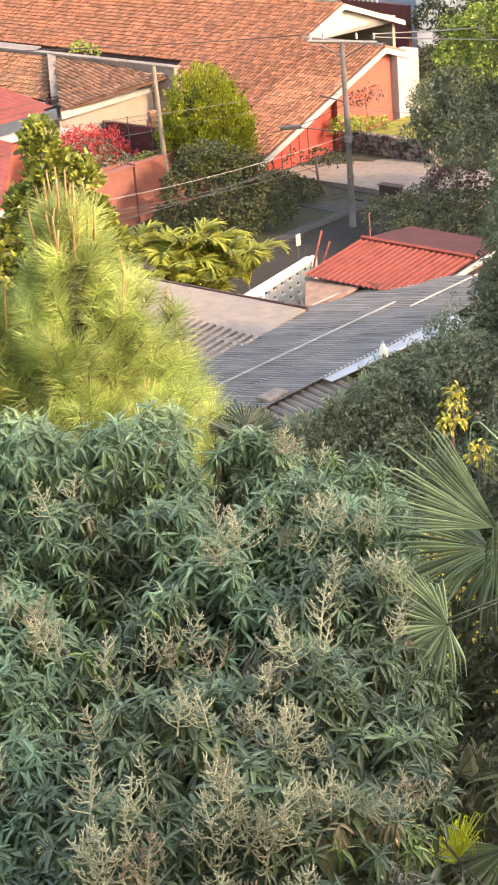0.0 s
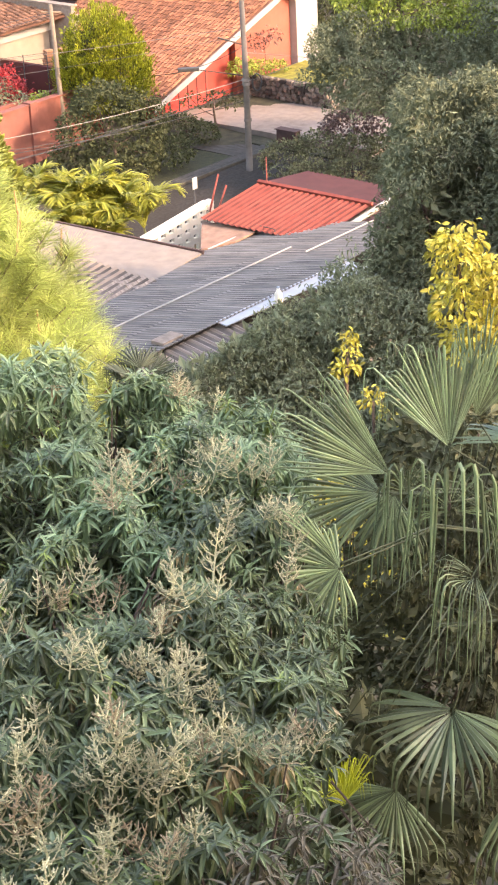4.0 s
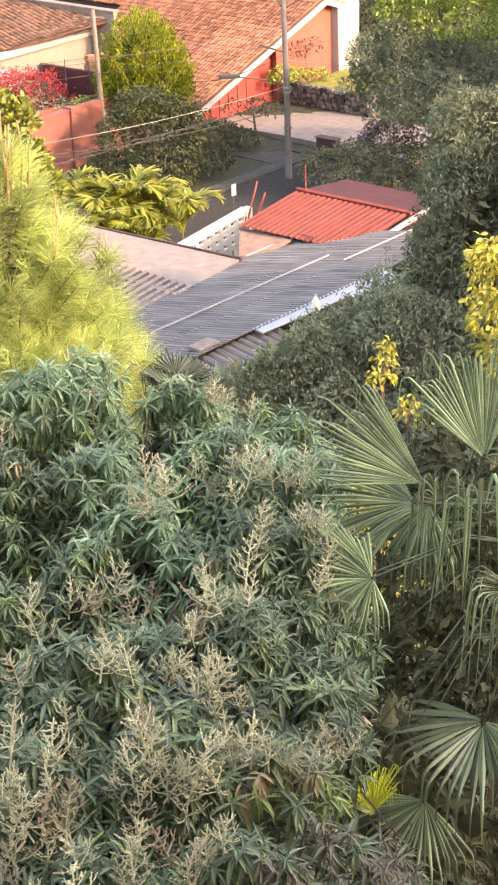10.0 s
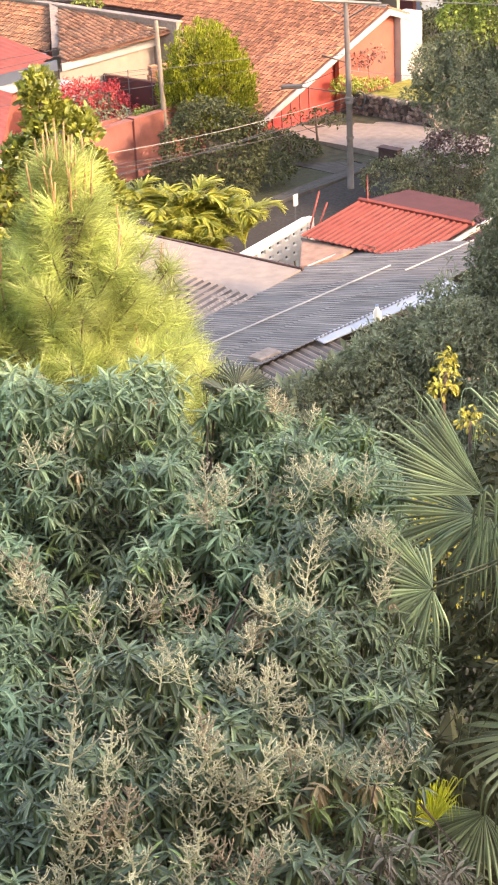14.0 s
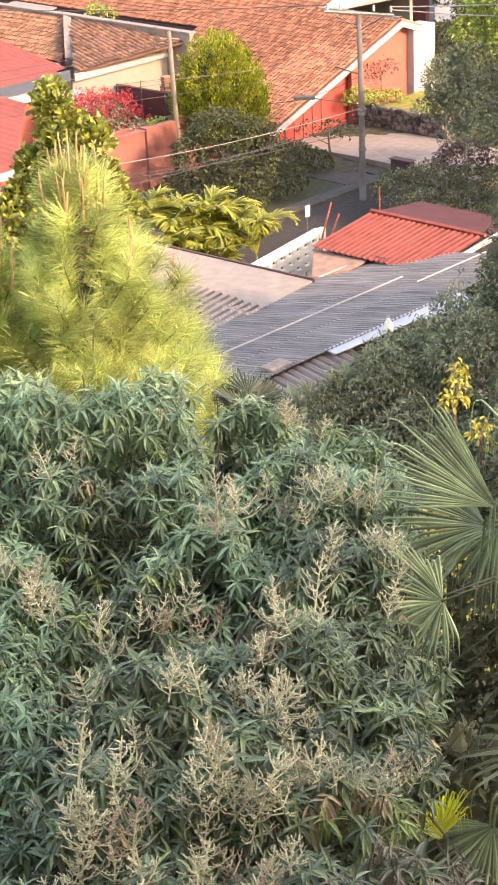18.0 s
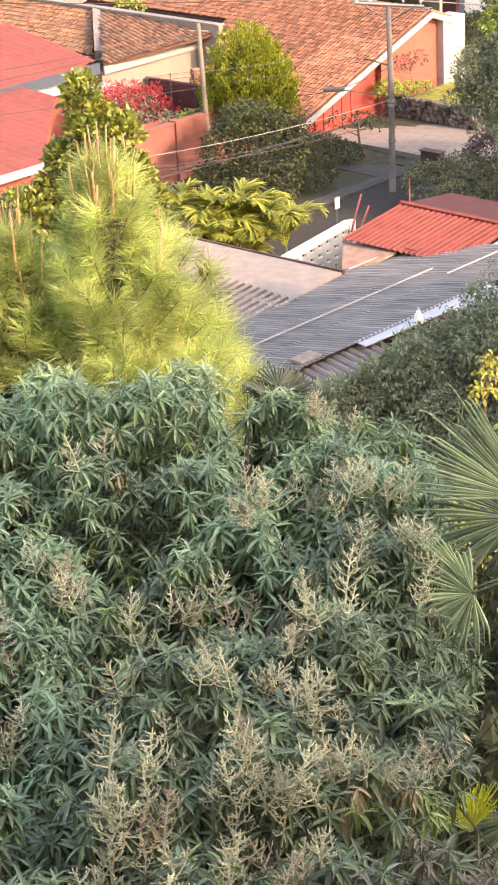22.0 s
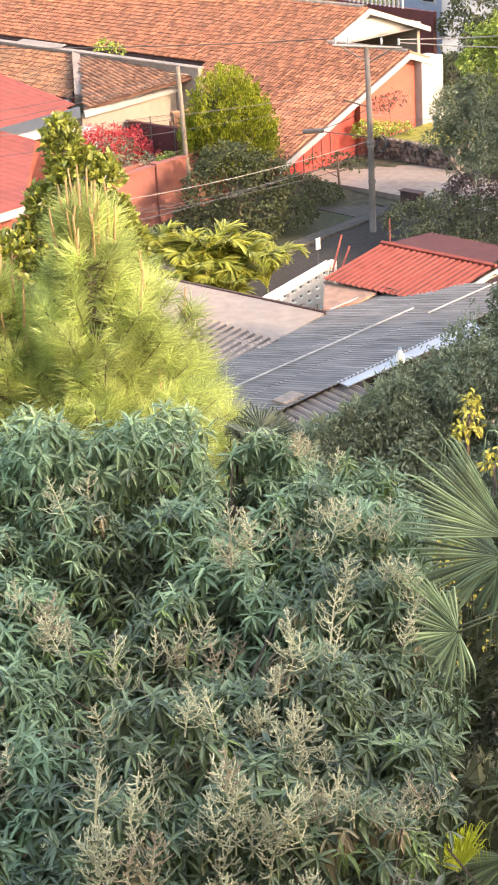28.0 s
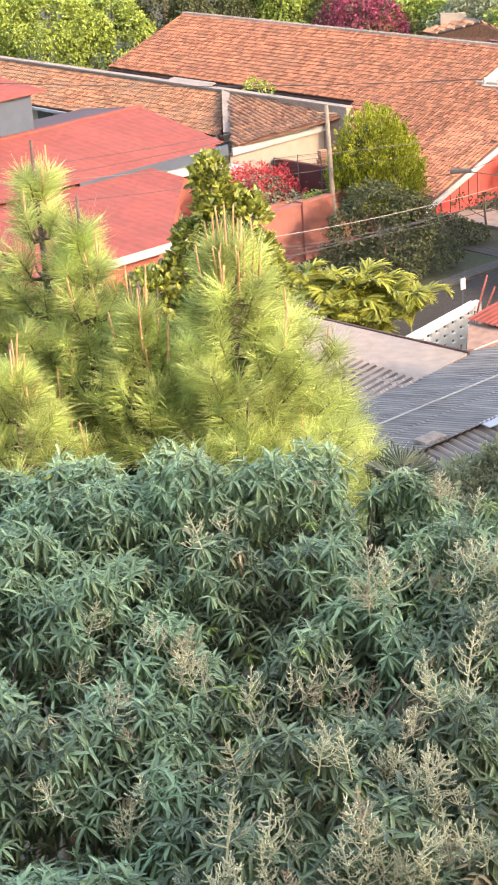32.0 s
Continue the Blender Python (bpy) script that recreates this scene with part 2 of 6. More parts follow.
def thing(name, label, category, at=(0, 0, 0), group="", kind=""):
    """An empty that carries the parts of one thing."""
    ob = new(name)
    ob.location = at
    ob.empty_display_size = 0.2
    bpy.context.view_layer.update()
    return tagged(ob, label, category, group, kind)


def part(name, me, parent, label="", kind=""):
    """Links a mesh, given in world metres, as one part under a thing or part."""
    ob = new(name, me)
    if parent is not None:
        ob.parent = parent
        base = Matrix.Translation(parent.location) if parent.data is None else Matrix.Identity(4)
        ob.matrix_parent_inverse = base.inverted()
    return tagged(ob, label, kind=kind)


def whole(name, me, label, category, group="", kind=""):
    return tagged(new(name, me), label, category, group, kind)


def box_data(x0, x1, y0, y1, z0, z1, bevel=0.0):
    bm = bmesh.new()
    bmesh.ops.create_cube(bm, size=1)
    for p in bm.verts:
        p.co = ((x0 + x1) / 2 + p.co.x * (x1 - x0), (y0 + y1) / 2 + p.co.y * (y1 - y0), (z0 + z1) / 2 + p.co.z * (z1 - z0))
    if bevel:
        bmesh.ops.bevel(bm, geom=bm.edges[:], offset=bevel, segments=2, affect="EDGES", profile=0.6)
    verts = [tuple(p.co) for p in bm.verts]
    bm.verts.index_update()
    faces = [[p.index for p in f.verts] for f in bm.faces]
    bm.free()
    return verts, faces


# the town's grid: s along the ridges, w down towards the viewer
US, UW = Vector((0.7225, -0.6914, 0)), Vector((-0.6914, -0.7225, 0))


def town(s, w, z):
    return US * s + UW * w + Vector((0, 0, z))


def town_box(s0, s1, w0, w1, z0, z1, bevel=0.01):
    verts, faces = box_data(s0, s1, w0, w1, z0, z1, bevel)
    return [town(*p) for p in verts], faces


def box_mesh(name, mat, s0, s1, w0, w1, z0, z1, bevel=0.01):
    return mesh_of(name, *town_box(s0, s1, w0, w1, z0, z1, bevel), mat)


def prism(corners, thick):
    """A slab of that thickness below a flat outline of world points."""
    pts = [Vector(p) for p in corners]
    normal = (pts[1] - pts[0]).cross(pts[2] - pts[0]).normalized()
    if normal.z < 0:
        pts.reverse()
        normal = -normal
    k = len(pts)
    verts = pts + [p - normal * thick for p in pts]
    faces = [list(range(k)), list(range(2 * k - 1, k - 1, -1))] + [[i, k + i, k + (i + 1) % k, (i + 1) % k] for i in range(k)]
    return verts, faces


def upright(corners, thick, inward):
    """A wall: an outline of world points in an upright plane, thickened along a direction."""
    pts = [Vector(p) for p in corners]
    k, d = len(pts), Vector(inward).normalized() * thick
    verts = pts + [p + d for p in pts]
    faces = [list(range(k)), list(range(2 * k - 1, k - 1, -1))] + [[i, k + i, k + (i + 1) % k, (i + 1) % k] for i in range(k)]
    return verts, faces


def tube(points, radii, sides=6, cap=True):
    """Corners and triangles of a tapered tube along points."""
    pts = [Vector(p) for p in points]
    verts, tris = [], []
    for i, p in enumerate(pts):
        ahead = (pts[min(i + 1, len(pts) - 1)] - pts[max(i - 1, 0)]).normalized()
        side = ahead.cross(Vector((0.31, 0.17, 0.93)) if abs(ahead.z) < 0.9 else Vector((1, 0.1, 0))).normalized()
        other = ahead.cross(side)
        for k in range(sides):
            a = 2 * math.pi * k / sides
            verts.append(p + (side * math.cos(a) + other * math.sin(a)) * radii[i])
    for i in range(len(pts) - 1):
        for k in range(sides):
            a, b = i * sides + k, i * sides + (k + 1) % sides
            tris += [(a, b, b + sides), (a, b + sides, a + sides)]
    if cap:
        for base in (0, (len(pts) - 1) * sides):
            tris += [(base, base + k, base + k + 1) for k in range(1, sides - 1)]
    return np.array([tuple(p) for p in verts]), np.array(tris)


def merge(pieces):
    verts, tris, n = [], [], 0
    for a, b in pieces:
        verts.append(a)
        tris.append(np.asarray(b) + n)
        n += len(a)
    return np.concatenate(verts), np.concatenate(tris)


def tube_mesh(name, mat, points, radii, sides=8):
    return tri_mesh(name, *tube(points, radii, sides), mat, True)


def strew(template, frames):
    """Copies of a small mesh (corners, triangles) under many 3 x 4 frames."""
    verts, tris = template
    frames = np.asarray(frames)
    out = np.einsum("mij,nj->mni", frames[:, :, :3], verts) + frames[:, None, :, 3]
    index = tris[None] + (np.arange(len(frames)) * len(verts))[:, None, None]
    return out.reshape(-1, 3), index.reshape(-1, 3)


def leaf_shape(width, droop, fold=0.35, stations=(0.0, 0.22, 0.5, 0.78, 1.0), profile=(0.12, 0.8, 1.0, 0.62, 0.0)):
    """One leaf of length 1 along x, folded along its midrib and drooping."""
    verts, tris = [], []
    for t, p in zip(stations, profile):
        z = -droop * t * t
        h = width * 0.5 * p
        verts += [(t, -h, z + fold * h), (t, 0, z), (t, h, z + fold * h)]
    for i in range(len(stations) - 1):
        a = 3 * i
        for k in (0, 1):
            tris += [(a + k, a + 3 + k, a + 4 + k), (a + k, a + 4 + k, a + 1 + k)]
    return np.array(verts), np.array(tris)


def turns(axis, around, size):
    """3 x 3 matrices whose x axis is axis, turned about it by around, scaled by size."""
    x = axis / np.linalg.norm(axis, axis=1)[:, None]
    ref = np.where(np.abs(x[:, 2:3]) > 0.97, np.array([[1.0, 0, 0]]), np.array([[0, 0, 1.0]]))
    y = np.cross(ref, x)
    y /= np.linalg.norm(y, axis=1)[:, None]
    z = np.cross(x, y)
    c, s = np.cos(around)[:, None], np.sin(around)[:, None]
    return np.stack([x, c * y + s * z, c * z - s * y], -1) * np.asarray(size)[:, None, None]


def frames_of(place, axis, around, size):
    return np.concatenate([turns(axis, around, size), place[:, :, None]], -1)


def lump_points(rng, lumps, density, shell=0.75, lower=-0.35):
    """Points near the outsides of a heap of ellipsoids (x, y, z, radius, height), with their outward ways."""
    places, ways = [], []
    arr = np.array(lumps, float)
    for x, y, z, r, h in lumps:
        n = max(8, int(density * 4 * math.pi * (r * r + 2 * r * h) / 3))
        d = rng.normal(size=(n, 3))
        d /= np.linalg.norm(d, axis=1)[:, None]
        d = d[d[:, 2] > lower]
        rad = shell + (1 - shell) * rng.random(len(d)) ** 0.5 + rng.normal(scale=0.05, size=len(d))
        p = np.array([x, y, z]) + d * np.array([r, r, h]) * rad[:, None]
        inside = np.zeros(len(p), bool)
        for a in arr:
            if (a[0], a[1], a[2]) == (x, y, z):
                continue
            q = (p - a[:3]) / np.array([a[3], a[3], a[4]])
            inside |= (q * q).sum(1) < 0.55
        places.append(p[~inside])
        ways.append((d / np.array([r, r, h]))[~inside])
    p, w = np.concatenate(places), np.concatenate(ways)
    return p, w / np.linalg.norm(w, axis=1)[:, None]


def limbs(rng, base, top, ends, r0=0.16, r1=0.02):
    """A tapered trunk and limbs that leave it for the given ends."""
    base, top = Vector(base), Vector(top)
    mids = [base.lerp(top, t) + Vector(rng.normal(scale=0.06, size=3)) * (0 < t < 1) for t in (0, 0.33, 0.66, 1)]
    trunk = tube(mids, [r0, r0 * 0.85, r0 * 0.7, r0 * 0.35], 8)
    out = []
    for e in ends:
        e = Vector(e)
        t = rng.uniform(0.45, 0.9)
        a = base.lerp(top, t)
        mid = a.lerp(e, 0.5) + Vector((0, 0, -0.1 * (e - a).length))
        out.append(tube([a, mid, e], [r0 * 0.4, r0 * 0.25, r1], 5))
    return trunk, merge(out)


def broadleaf(name, label, category, lumps, ground_z, leaf, mat, density=60, size=(0.1, 0.16), seed=1, trunk_r=0.16, shell=0.7, hang=0.5, group="", spread=0.6,
              trunk=True, lower=-0.35, base=None, inner=0, rugged=0.0, grain=2.1):
    """A tree or bush: trunk, limbs and a crown of single leaves on a heap of lumps."""
    rng = np.random.default_rng(seed)
    c = np.array(lumps, float)
    mid = c[:, :3].mean(0)
    foot = (mid[0], mid[1], ground_z) if base is None else base
    ob = thing(name, label, category, foot, group)
    if trunk:
        stem, boughs = limbs(rng, foot, (mid[0], mid[1], mid[2] + 0.2), [tuple(q[:3]) for q in lumps], trunk_r)
        part("trunk", tri_mesh("trunk", *stem, BARK, True), ob)
        part("limbwork", tri_mesh("limbwork", *boughs, BARK, True), ob)
    p, w = lump_points(rng, lumps, density, shell, lower)
    if rugged:
        # sprays stand out of the crown, hollows open between them
        swell = np.array([noise.noise(tuple(q * grain)) + 0.6 * noise.noise(tuple(q * grain * 2.3)) for q in p])
        keep = swell + rng.normal(scale=0.15, size=len(p)) > -0.42
        p, w = (p + w * (swell * rugged)[:, None])[keep], w[keep]
    axis = w * 0.6 + rng.normal(scale=spread, size=p.shape) + np.array([0, 0, -hang])
    f = frames_of(p, axis, rng.normal(scale=0.7, size=len(p)), rng.uniform(*size, len(p)))
    part("crown", tri_mesh("crown", *strew(leaf, f), mat), ob, kind="stuff")
    if inner:
        q, w = lump_points(rng, [(a, b, c2, r * 0.8, h * 0.8) for a, b, c2, r, h in lumps], inner, 0.2, -1)
        f = frames_of(q, w + rng.normal(scale=0.8, size=q.shape), rng.uniform(0, 6, len(q)), rng.uniform(size[1] * 1.3, size[1] * 2.0, len(q)))
        part("inner_crown", tri_mesh("inner_crown", *strew(SMALL, f), mat), ob, kind="stuff")
    return ob


BROAD = leaf_shape(0.5, 0.25)
OVAL = leaf_shape(0.62, 0.15, 0.3)
LANCE = leaf_shape(0.24, 0.3)
# a small far leaf: a rhomb folded along its midrib
SMALL = (np.array([(0, 0, 0), (0.5, -0.27, 0.08), (0.5, 0.27, 0.08), (1, 0, -0.1)]), np.array([(0, 1, 3), (0, 3, 2)]))

THIN = (np.array([(0, 0, 0), (0.45, -0.17, 0.06), (0.45, 0.17, 0.06), (1, 0, -0.14)]), np.array([(0, 1, 3), (0, 3, 2)]))

# ---- ground ----
def ground_height(x, y):
    t = min(max((34 - y) / 26, 0), 1)
    near = 4.0 * t * t * (3 - 2 * t)
    far = min(max((y - 66) / 8, 0), 1) * 0.45
    return near + far - 0.1


def make_ground():
    xs = sorted({round(math.copysign(abs(a) ** 2.2, a) * 1800, 2) for a in np.linspace(-1, 1, 81)})
    ys = [-1500, -700, -300, -120, -60, -30] + list(np.arange(-15, 130, 1.5)) + [135, 150, 180, 230, 320, 500, 900, 1600, 2500]
    rng = np.random.default_rng(3)
    verts = [(x, y, ground_height(x, y) + (rng.normal(scale=0.03) if abs(x) < 60 and -20 < y < 130 else 0)) for y in ys for x in xs]
    nx = len(xs)
    faces = [(j * nx + i, j * nx + i + 1, (j + 1) * nx + i + 1, (j + 1) * nx + i) for j in range(len(ys) - 1) for i in range(nx - 1)]
    whole("ground", mesh_of("ground", verts, faces, EARTH, True), "dry earth and grass under the trees and houses", "ground", kind="structure")


make_ground()

# ---- the building that the camera looks out of ----
def home_building():
    ob = thing("apartment_building", "tall plain concrete apartment block with a high window", "building", (4, -6, 3.5), kind="structure")
    for name, b in (("wall", (-20, -0.9, -0.75, -0.5, 3.0, 27.4)), ("wall", (0.9, 44, -0.75, -0.5, 3.0, 27.4)), ("wall", (-0.9, 0.9, -0.75, -0.5, 3.0, 18.4)),
                    ("wall", (-0.9, 0.9, -0.75, -0.5, 20.4, 27.4)), ("wall", (-20, -19.75, -12, -0.76, 3.0, 27.4)), ("wall", (43.75, 44, -12, -0.76, 3.0, 27.4)),
                    ("wall", (-20, 44, -12.3, -12.01, 3.0, 27.4)), ("roof", (-20.2, 44.2, -12.4, -0.4, 27.41, 27.65)), ("floor", (-19.7, 43.7, -12, -0.77, 17.2, 17.45))):
        part(name, mesh_of(name, *box_data(*b, 0.01), CREAM), ob)


home_building()


# ---- tiled roofs ----
def barrel(width, length, rise, thick):
    """A tapered clay barrel tile, its length along -y (down the slope)."""
    verts, tris = [], []
    n = 4
    for end, (y, k) in enumerate(((0, 0.86), (-length, 1.0))):
        for i in range(n + 1):
            a = math.pi * i / n
            verts.append((-math.cos(a) * width * 0.5 * k, y, math.sin(a) * rise * k + (0.022 if end else 0)))
    for i in range(n):
        tris += [(i, n + 1 + i, n + 2 + i), (i, n + 2 + i, i + 1)]
    low = [len(verts) + i for i in range(n + 1)]
    for i in range(n + 1):
        a = math.pi * i / n
        verts.append((-math.cos(a) * width * 0.42, -length, math.sin(a) * (rise - thick) + 0.022))
    for i in range(n):
        tris += [(n + 1 + i, low[i], low[i + 1]), (n + 1 + i, low[i + 1], n + 2 + i)]
    return np.array(verts), np.array(tris)


TILE_W, TILE_L = 0.19, 0.29
TILE = barrel(TILE_W * 0.88, TILE_L * 1.12, 0.075, 0.018)


def tile_frames(rng, top_left, along, down, length, fall, keep=None):
    """Frames of tiles laid in columns along a slope: along and down are unit ways; keep(a, d) tells whether a place is roof."""
    al, dn = np.array(along), np.array(down)
    nm = np.cross(al, -dn)
    out = []
    for i in range(int(length / TILE_W)):
        a = (i + 0.5) * TILE_W
        for j in range(int(fall / TILE_L)):
            dd = j * TILE_L
            if keep and not keep(a, dd + TILE_L * 0.5):
                continue
            turn = rng.normal(scale=0.035)
            e = al * math.cos(turn) + dn * math.sin(turn)
            y = np.cross(nm, e)
            p = np.array(top_left) + al * (a + rng.normal(scale=0.008)) + dn * (dd + rng.normal(scale=0.015)) + nm * (0.01 + abs(rng.normal(scale=0.006)))
            out.append(np.stack([e, y, nm, p], -1))
    return out


def lay_tiles(parent, fr, mat, near=None, label="rows of weathered clay tiles"):
    """The nearest tiles as parts of their own, the rest joined."""
    near = near or set()
    rest = [f for i, f in enumerate(fr) if i not in near]
    part("tiles", tri_mesh("tiles", *strew(TILE, rest), mat), parent, label, "stuff")
    if near:
        shared = tri_mesh("tile", *TILE, mat)
        for i in sorted(near):
            ob = new("tile", shared)
            ob.parent = parent
            m = Matrix([list(r) + [] for r in fr[i]]).to_4x4()
            ob.matrix_parent_inverse = Matrix.Translation(parent.location).inverted()
            ob.matrix_basis = m


SLOPE = 0.36
C23 = 1 / math.hypot(1, SLOPE)
DOWN = (UW + Vector((0, 0, -SLOPE))) * C23
ROOF_W, ROOF_Z = -62.9, 5.09


def roof_z(w):
    return ROOF_Z - (w - ROOF_W) * SLOPE


def town_house():
    ob = thing("tiled_house", "long house with terracotta tile roof and salmon gable walls", "house", town(-60, -60, 0.4))
    t = 0.1
    # roof boards below the tiles: the long slope, the low wing, the back slopes
    a, b, c = -74.6, -52.35, -47.95
    wing_l = -57.3
    low_w, eave_w, step_w = -51.84, -57.75, -60.1
    deck = part("roof_deck", mesh_of("roof_deck", *prism([town(a, ROOF_W, ROOF_Z), town(b, ROOF_W, ROOF_Z), town(b, eave_w, roof_z(eave_w)), town(a, eave_w, roof_z(eave_w))], t), UNDERLAY), ob)
    part("wing_deck", mesh_of("wing_deck", *prism([town(wing_l, eave_w + 0.01, roof_z(eave_w + 0.01)), town(b, eave_w + 0.01, roof_z(eave_w + 0.01)), town(b, step_w, roof_z(step_w)), town(c, step_w, roof_z(step_w)),
                                                   town(c, low_w, roof_z(low_w)), town(wing_l, low_w, roof_z(low_w))], t), UNDERLAY), ob)
    part("back_deck", mesh_of("back_deck", *prism([town(a, ROOF_W - 0.02, ROOF_Z), town(b, ROOF_W - 0.02, ROOF_Z), town(b, ROOF_W - 4.2, ROOF_Z - 1.5), town(a, ROOF_W - 4.2, ROOF_Z - 1.5)], t), UNDERLAY), ob)
    part("wing_back_deck", mesh_of("wing_back_deck", *prism([town(b + 0.01, step_w - 0.02, roof_z(step_w)), town(c, step_w - 0.02, roof_z(step_w)), town(c, step_w - 1.5, roof_z(step_w) - 0.55), town(b + 0.01, step_w - 1.5, roof_z(step_w) - 0.55)], t), UNDERLAY), ob)
    rng = np.random.default_rng(5)
    fall = (low_w - ROOF_W) / C23

    def keep(al, dd):
        s, w = a + al, ROOF_W + dd * C23
        if w < eave_w:
            return s < b or (w > step_w and s < c)
        return wing_l < s < c

    fr = tile_frames(rng, town(a, ROOF_W, ROOF_Z), US, DOWN, c - a, fall + 0.1, keep)
    order = sorted(range(len(fr)), key=lambda i: abs(fr[i][0][3] - 3.2) + abs(fr[i][1][3] - 73.5))
    lay_tiles(deck, fr, CLAY, set(order[:300]))
    back = tile_frames(rng, town(c, step_w, roof_z(step_w)), -US, (-UW + Vector((0, 0, -0.37))).normalized(), c - b, 1.5)
    part("tiles", tri_mesh("tiles", *strew(TILE, back), CLAY), ob, kind="stuff")
    # ridge caps
    caps = []
    for s0, s1, w, z in ((a, b, ROOF_W, ROOF_Z), (b, c, step_w, roof_z(step_w))):
        n = int((s1 - s0) / 0.36)
        for i in range(n):
            p = town(s0 + i * 0.36, w, z + 0.02)
            e = np.array(UW)
            caps.append(np.stack([e, -np.array(US), np.array([0, 0, 1.0]), np.array(p)], -1))
    part("ridge_tiles", tri_mesh("ridge_tiles", *strew(barrel(0.3, 0.4, 0.11, 0.02), caps), CONCRETE), ob, "grey mortared ridge tiles", "stuff")
    # white barge boards and gables
    for s, w0, w1 in ((c, step_w, low_w), (b, ROOF_W, step_w)):
        z0, z1 = roof_z(w0), roof_z(w1)
        part("barge_board", mesh_of("barge_board", *upright([town(s + 0.02, w0, z0 - 0.02), town(s + 0.02, w1, z1 - 0.02), town(s + 0.02, w1, z1 - 0.24), town(s + 0.02, w0, z0 - 0.26)], 0.06, US), WHITE), ob, "white barge board")
    for s, w0, w1, z0, z1 in ((c, step_w, step_w - 1.5, roof_z(step_w), roof_z(step_w) - 0.55), (b, ROOF_W, ROOF_W - 4.2, ROOF_Z, ROOF_Z - 1.5)):
        part("barge_board", mesh_of("barge_board", *upright([town(s + 0.02, w0, z0 - 0.02), town(s + 0.02, w1, z1 - 0.02), town(s + 0.02, w1, z1 - 0.24), town(s + 0.02, w0, z0 - 0.26)], 0.06, US), WHITE), ob, "white barge board")
    # upper gable: white wall with a slot window
    g = b - 0.25
    part("upper_gable", mesh_of("upper_gable", *upright([town(g, ROOF_W, ROOF_Z - 0.15), town(g, step_w + 0.3, roof_z(step_w + 0.3) - 0.15), town(g, ROOF_W - 3.9, roof_z(step_w + 0.3) - 0.15), town(g, ROOF_W - 3.9, ROOF_Z - 1.55)], 0.2, -US), WHITE), ob, "white upper gable wall")
    # walls
    wl = c - 0.32
    part("gable_wall", mesh_of("gable_wall", *upright([town(wl, low_w - 5.4, 0.2), town(wl, low_w - 5.4, roof_z(low_w - 5.4) - 0.14), town(wl, step_w, roof_z(step_w) - 0.14), town(wl, step_w - 0.75, roof_z(step_w) - 0.42), town(wl, step_w - 0.75, 0.2)], 0.22, -US), SALMON), ob, "salmon gable wall")
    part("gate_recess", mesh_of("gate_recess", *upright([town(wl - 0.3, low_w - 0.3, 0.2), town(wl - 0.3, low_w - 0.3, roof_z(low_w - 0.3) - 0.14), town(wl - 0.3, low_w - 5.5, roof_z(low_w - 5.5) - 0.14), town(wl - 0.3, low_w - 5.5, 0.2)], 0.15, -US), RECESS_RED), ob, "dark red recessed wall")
    part("long_wall", box_mesh("long_wall", SALMON, a + 0.4, wing_l, eave_w - 0.75, eave_w - 0.5, 0.2, roof_z(eave_w - 0.5) - 0.15), ob)
    part("end_wall", mesh_of("end_wall", *upright([town(a + 0.4, eave_w - 0.6, 0.2), town(a + 0.4, eave_w - 0.6, roof_z(eave_w - 0.6) - 0.15), town(a + 0.4, ROOF_W, ROOF_Z - 0.15), town(a + 0.4, ROOF_W - 3.9, ROOF_Z - 1.55), town(a + 0.4, ROOF_W - 3.9, 0.2)], 0.2, US), CREAM), ob)
    part("back_wall", box_mesh("back_wall", CREAM, a + 0.4, b - 0.3, ROOF_W - 3.9, ROOF_W - 3.7, 0.2, ROOF_Z - 1.6), ob)
    part("corner_wall", box_mesh("corner_wall", WHITE, wl - 0.5, wl + 0.35, step_w - 2.2, step_w - 0.76, 0.2, 3.6), ob, "white side wall in full sun")
    part("gutter_board", box_mesh("gutter_board", EDGE_BOARD, a, wing_l, eave_w - 0.02, eave_w + 0.1, roof_z(eave_w) - 0.3, roof_z(eave_w) - 0.1), ob, "dark eaves board")
    # red gate of panels under the low rake
    gate = part("gate", mesh_of("gate", *upright([town(wl + 0.02, low_w - 0.35, 0.45), town(wl + 0.02, low_w - 0.35, roof_z(low_w - 0.35) - 0.2), town(wl + 0.02, low_w - 3.6, roof_z(low_w - 3.6) - 0.2), town(wl + 0.02, low_w - 3.6, 0.45)], 0.05, -US), RED_GATE), ob, "bright red sheet gate with dark uprights")
    for w in (-0.7, -1.25, -1.8, -2.35, -2.9, -3.45):
        part("upright", box_mesh("upright", DARK_METAL, wl + 0.02, wl + 0.05, low_w + w - 0.02, low_w + w + 0.02, 0.47, roof_z(low_w + w) - 0.25, 0.004), gate)
    return ob


town_house()


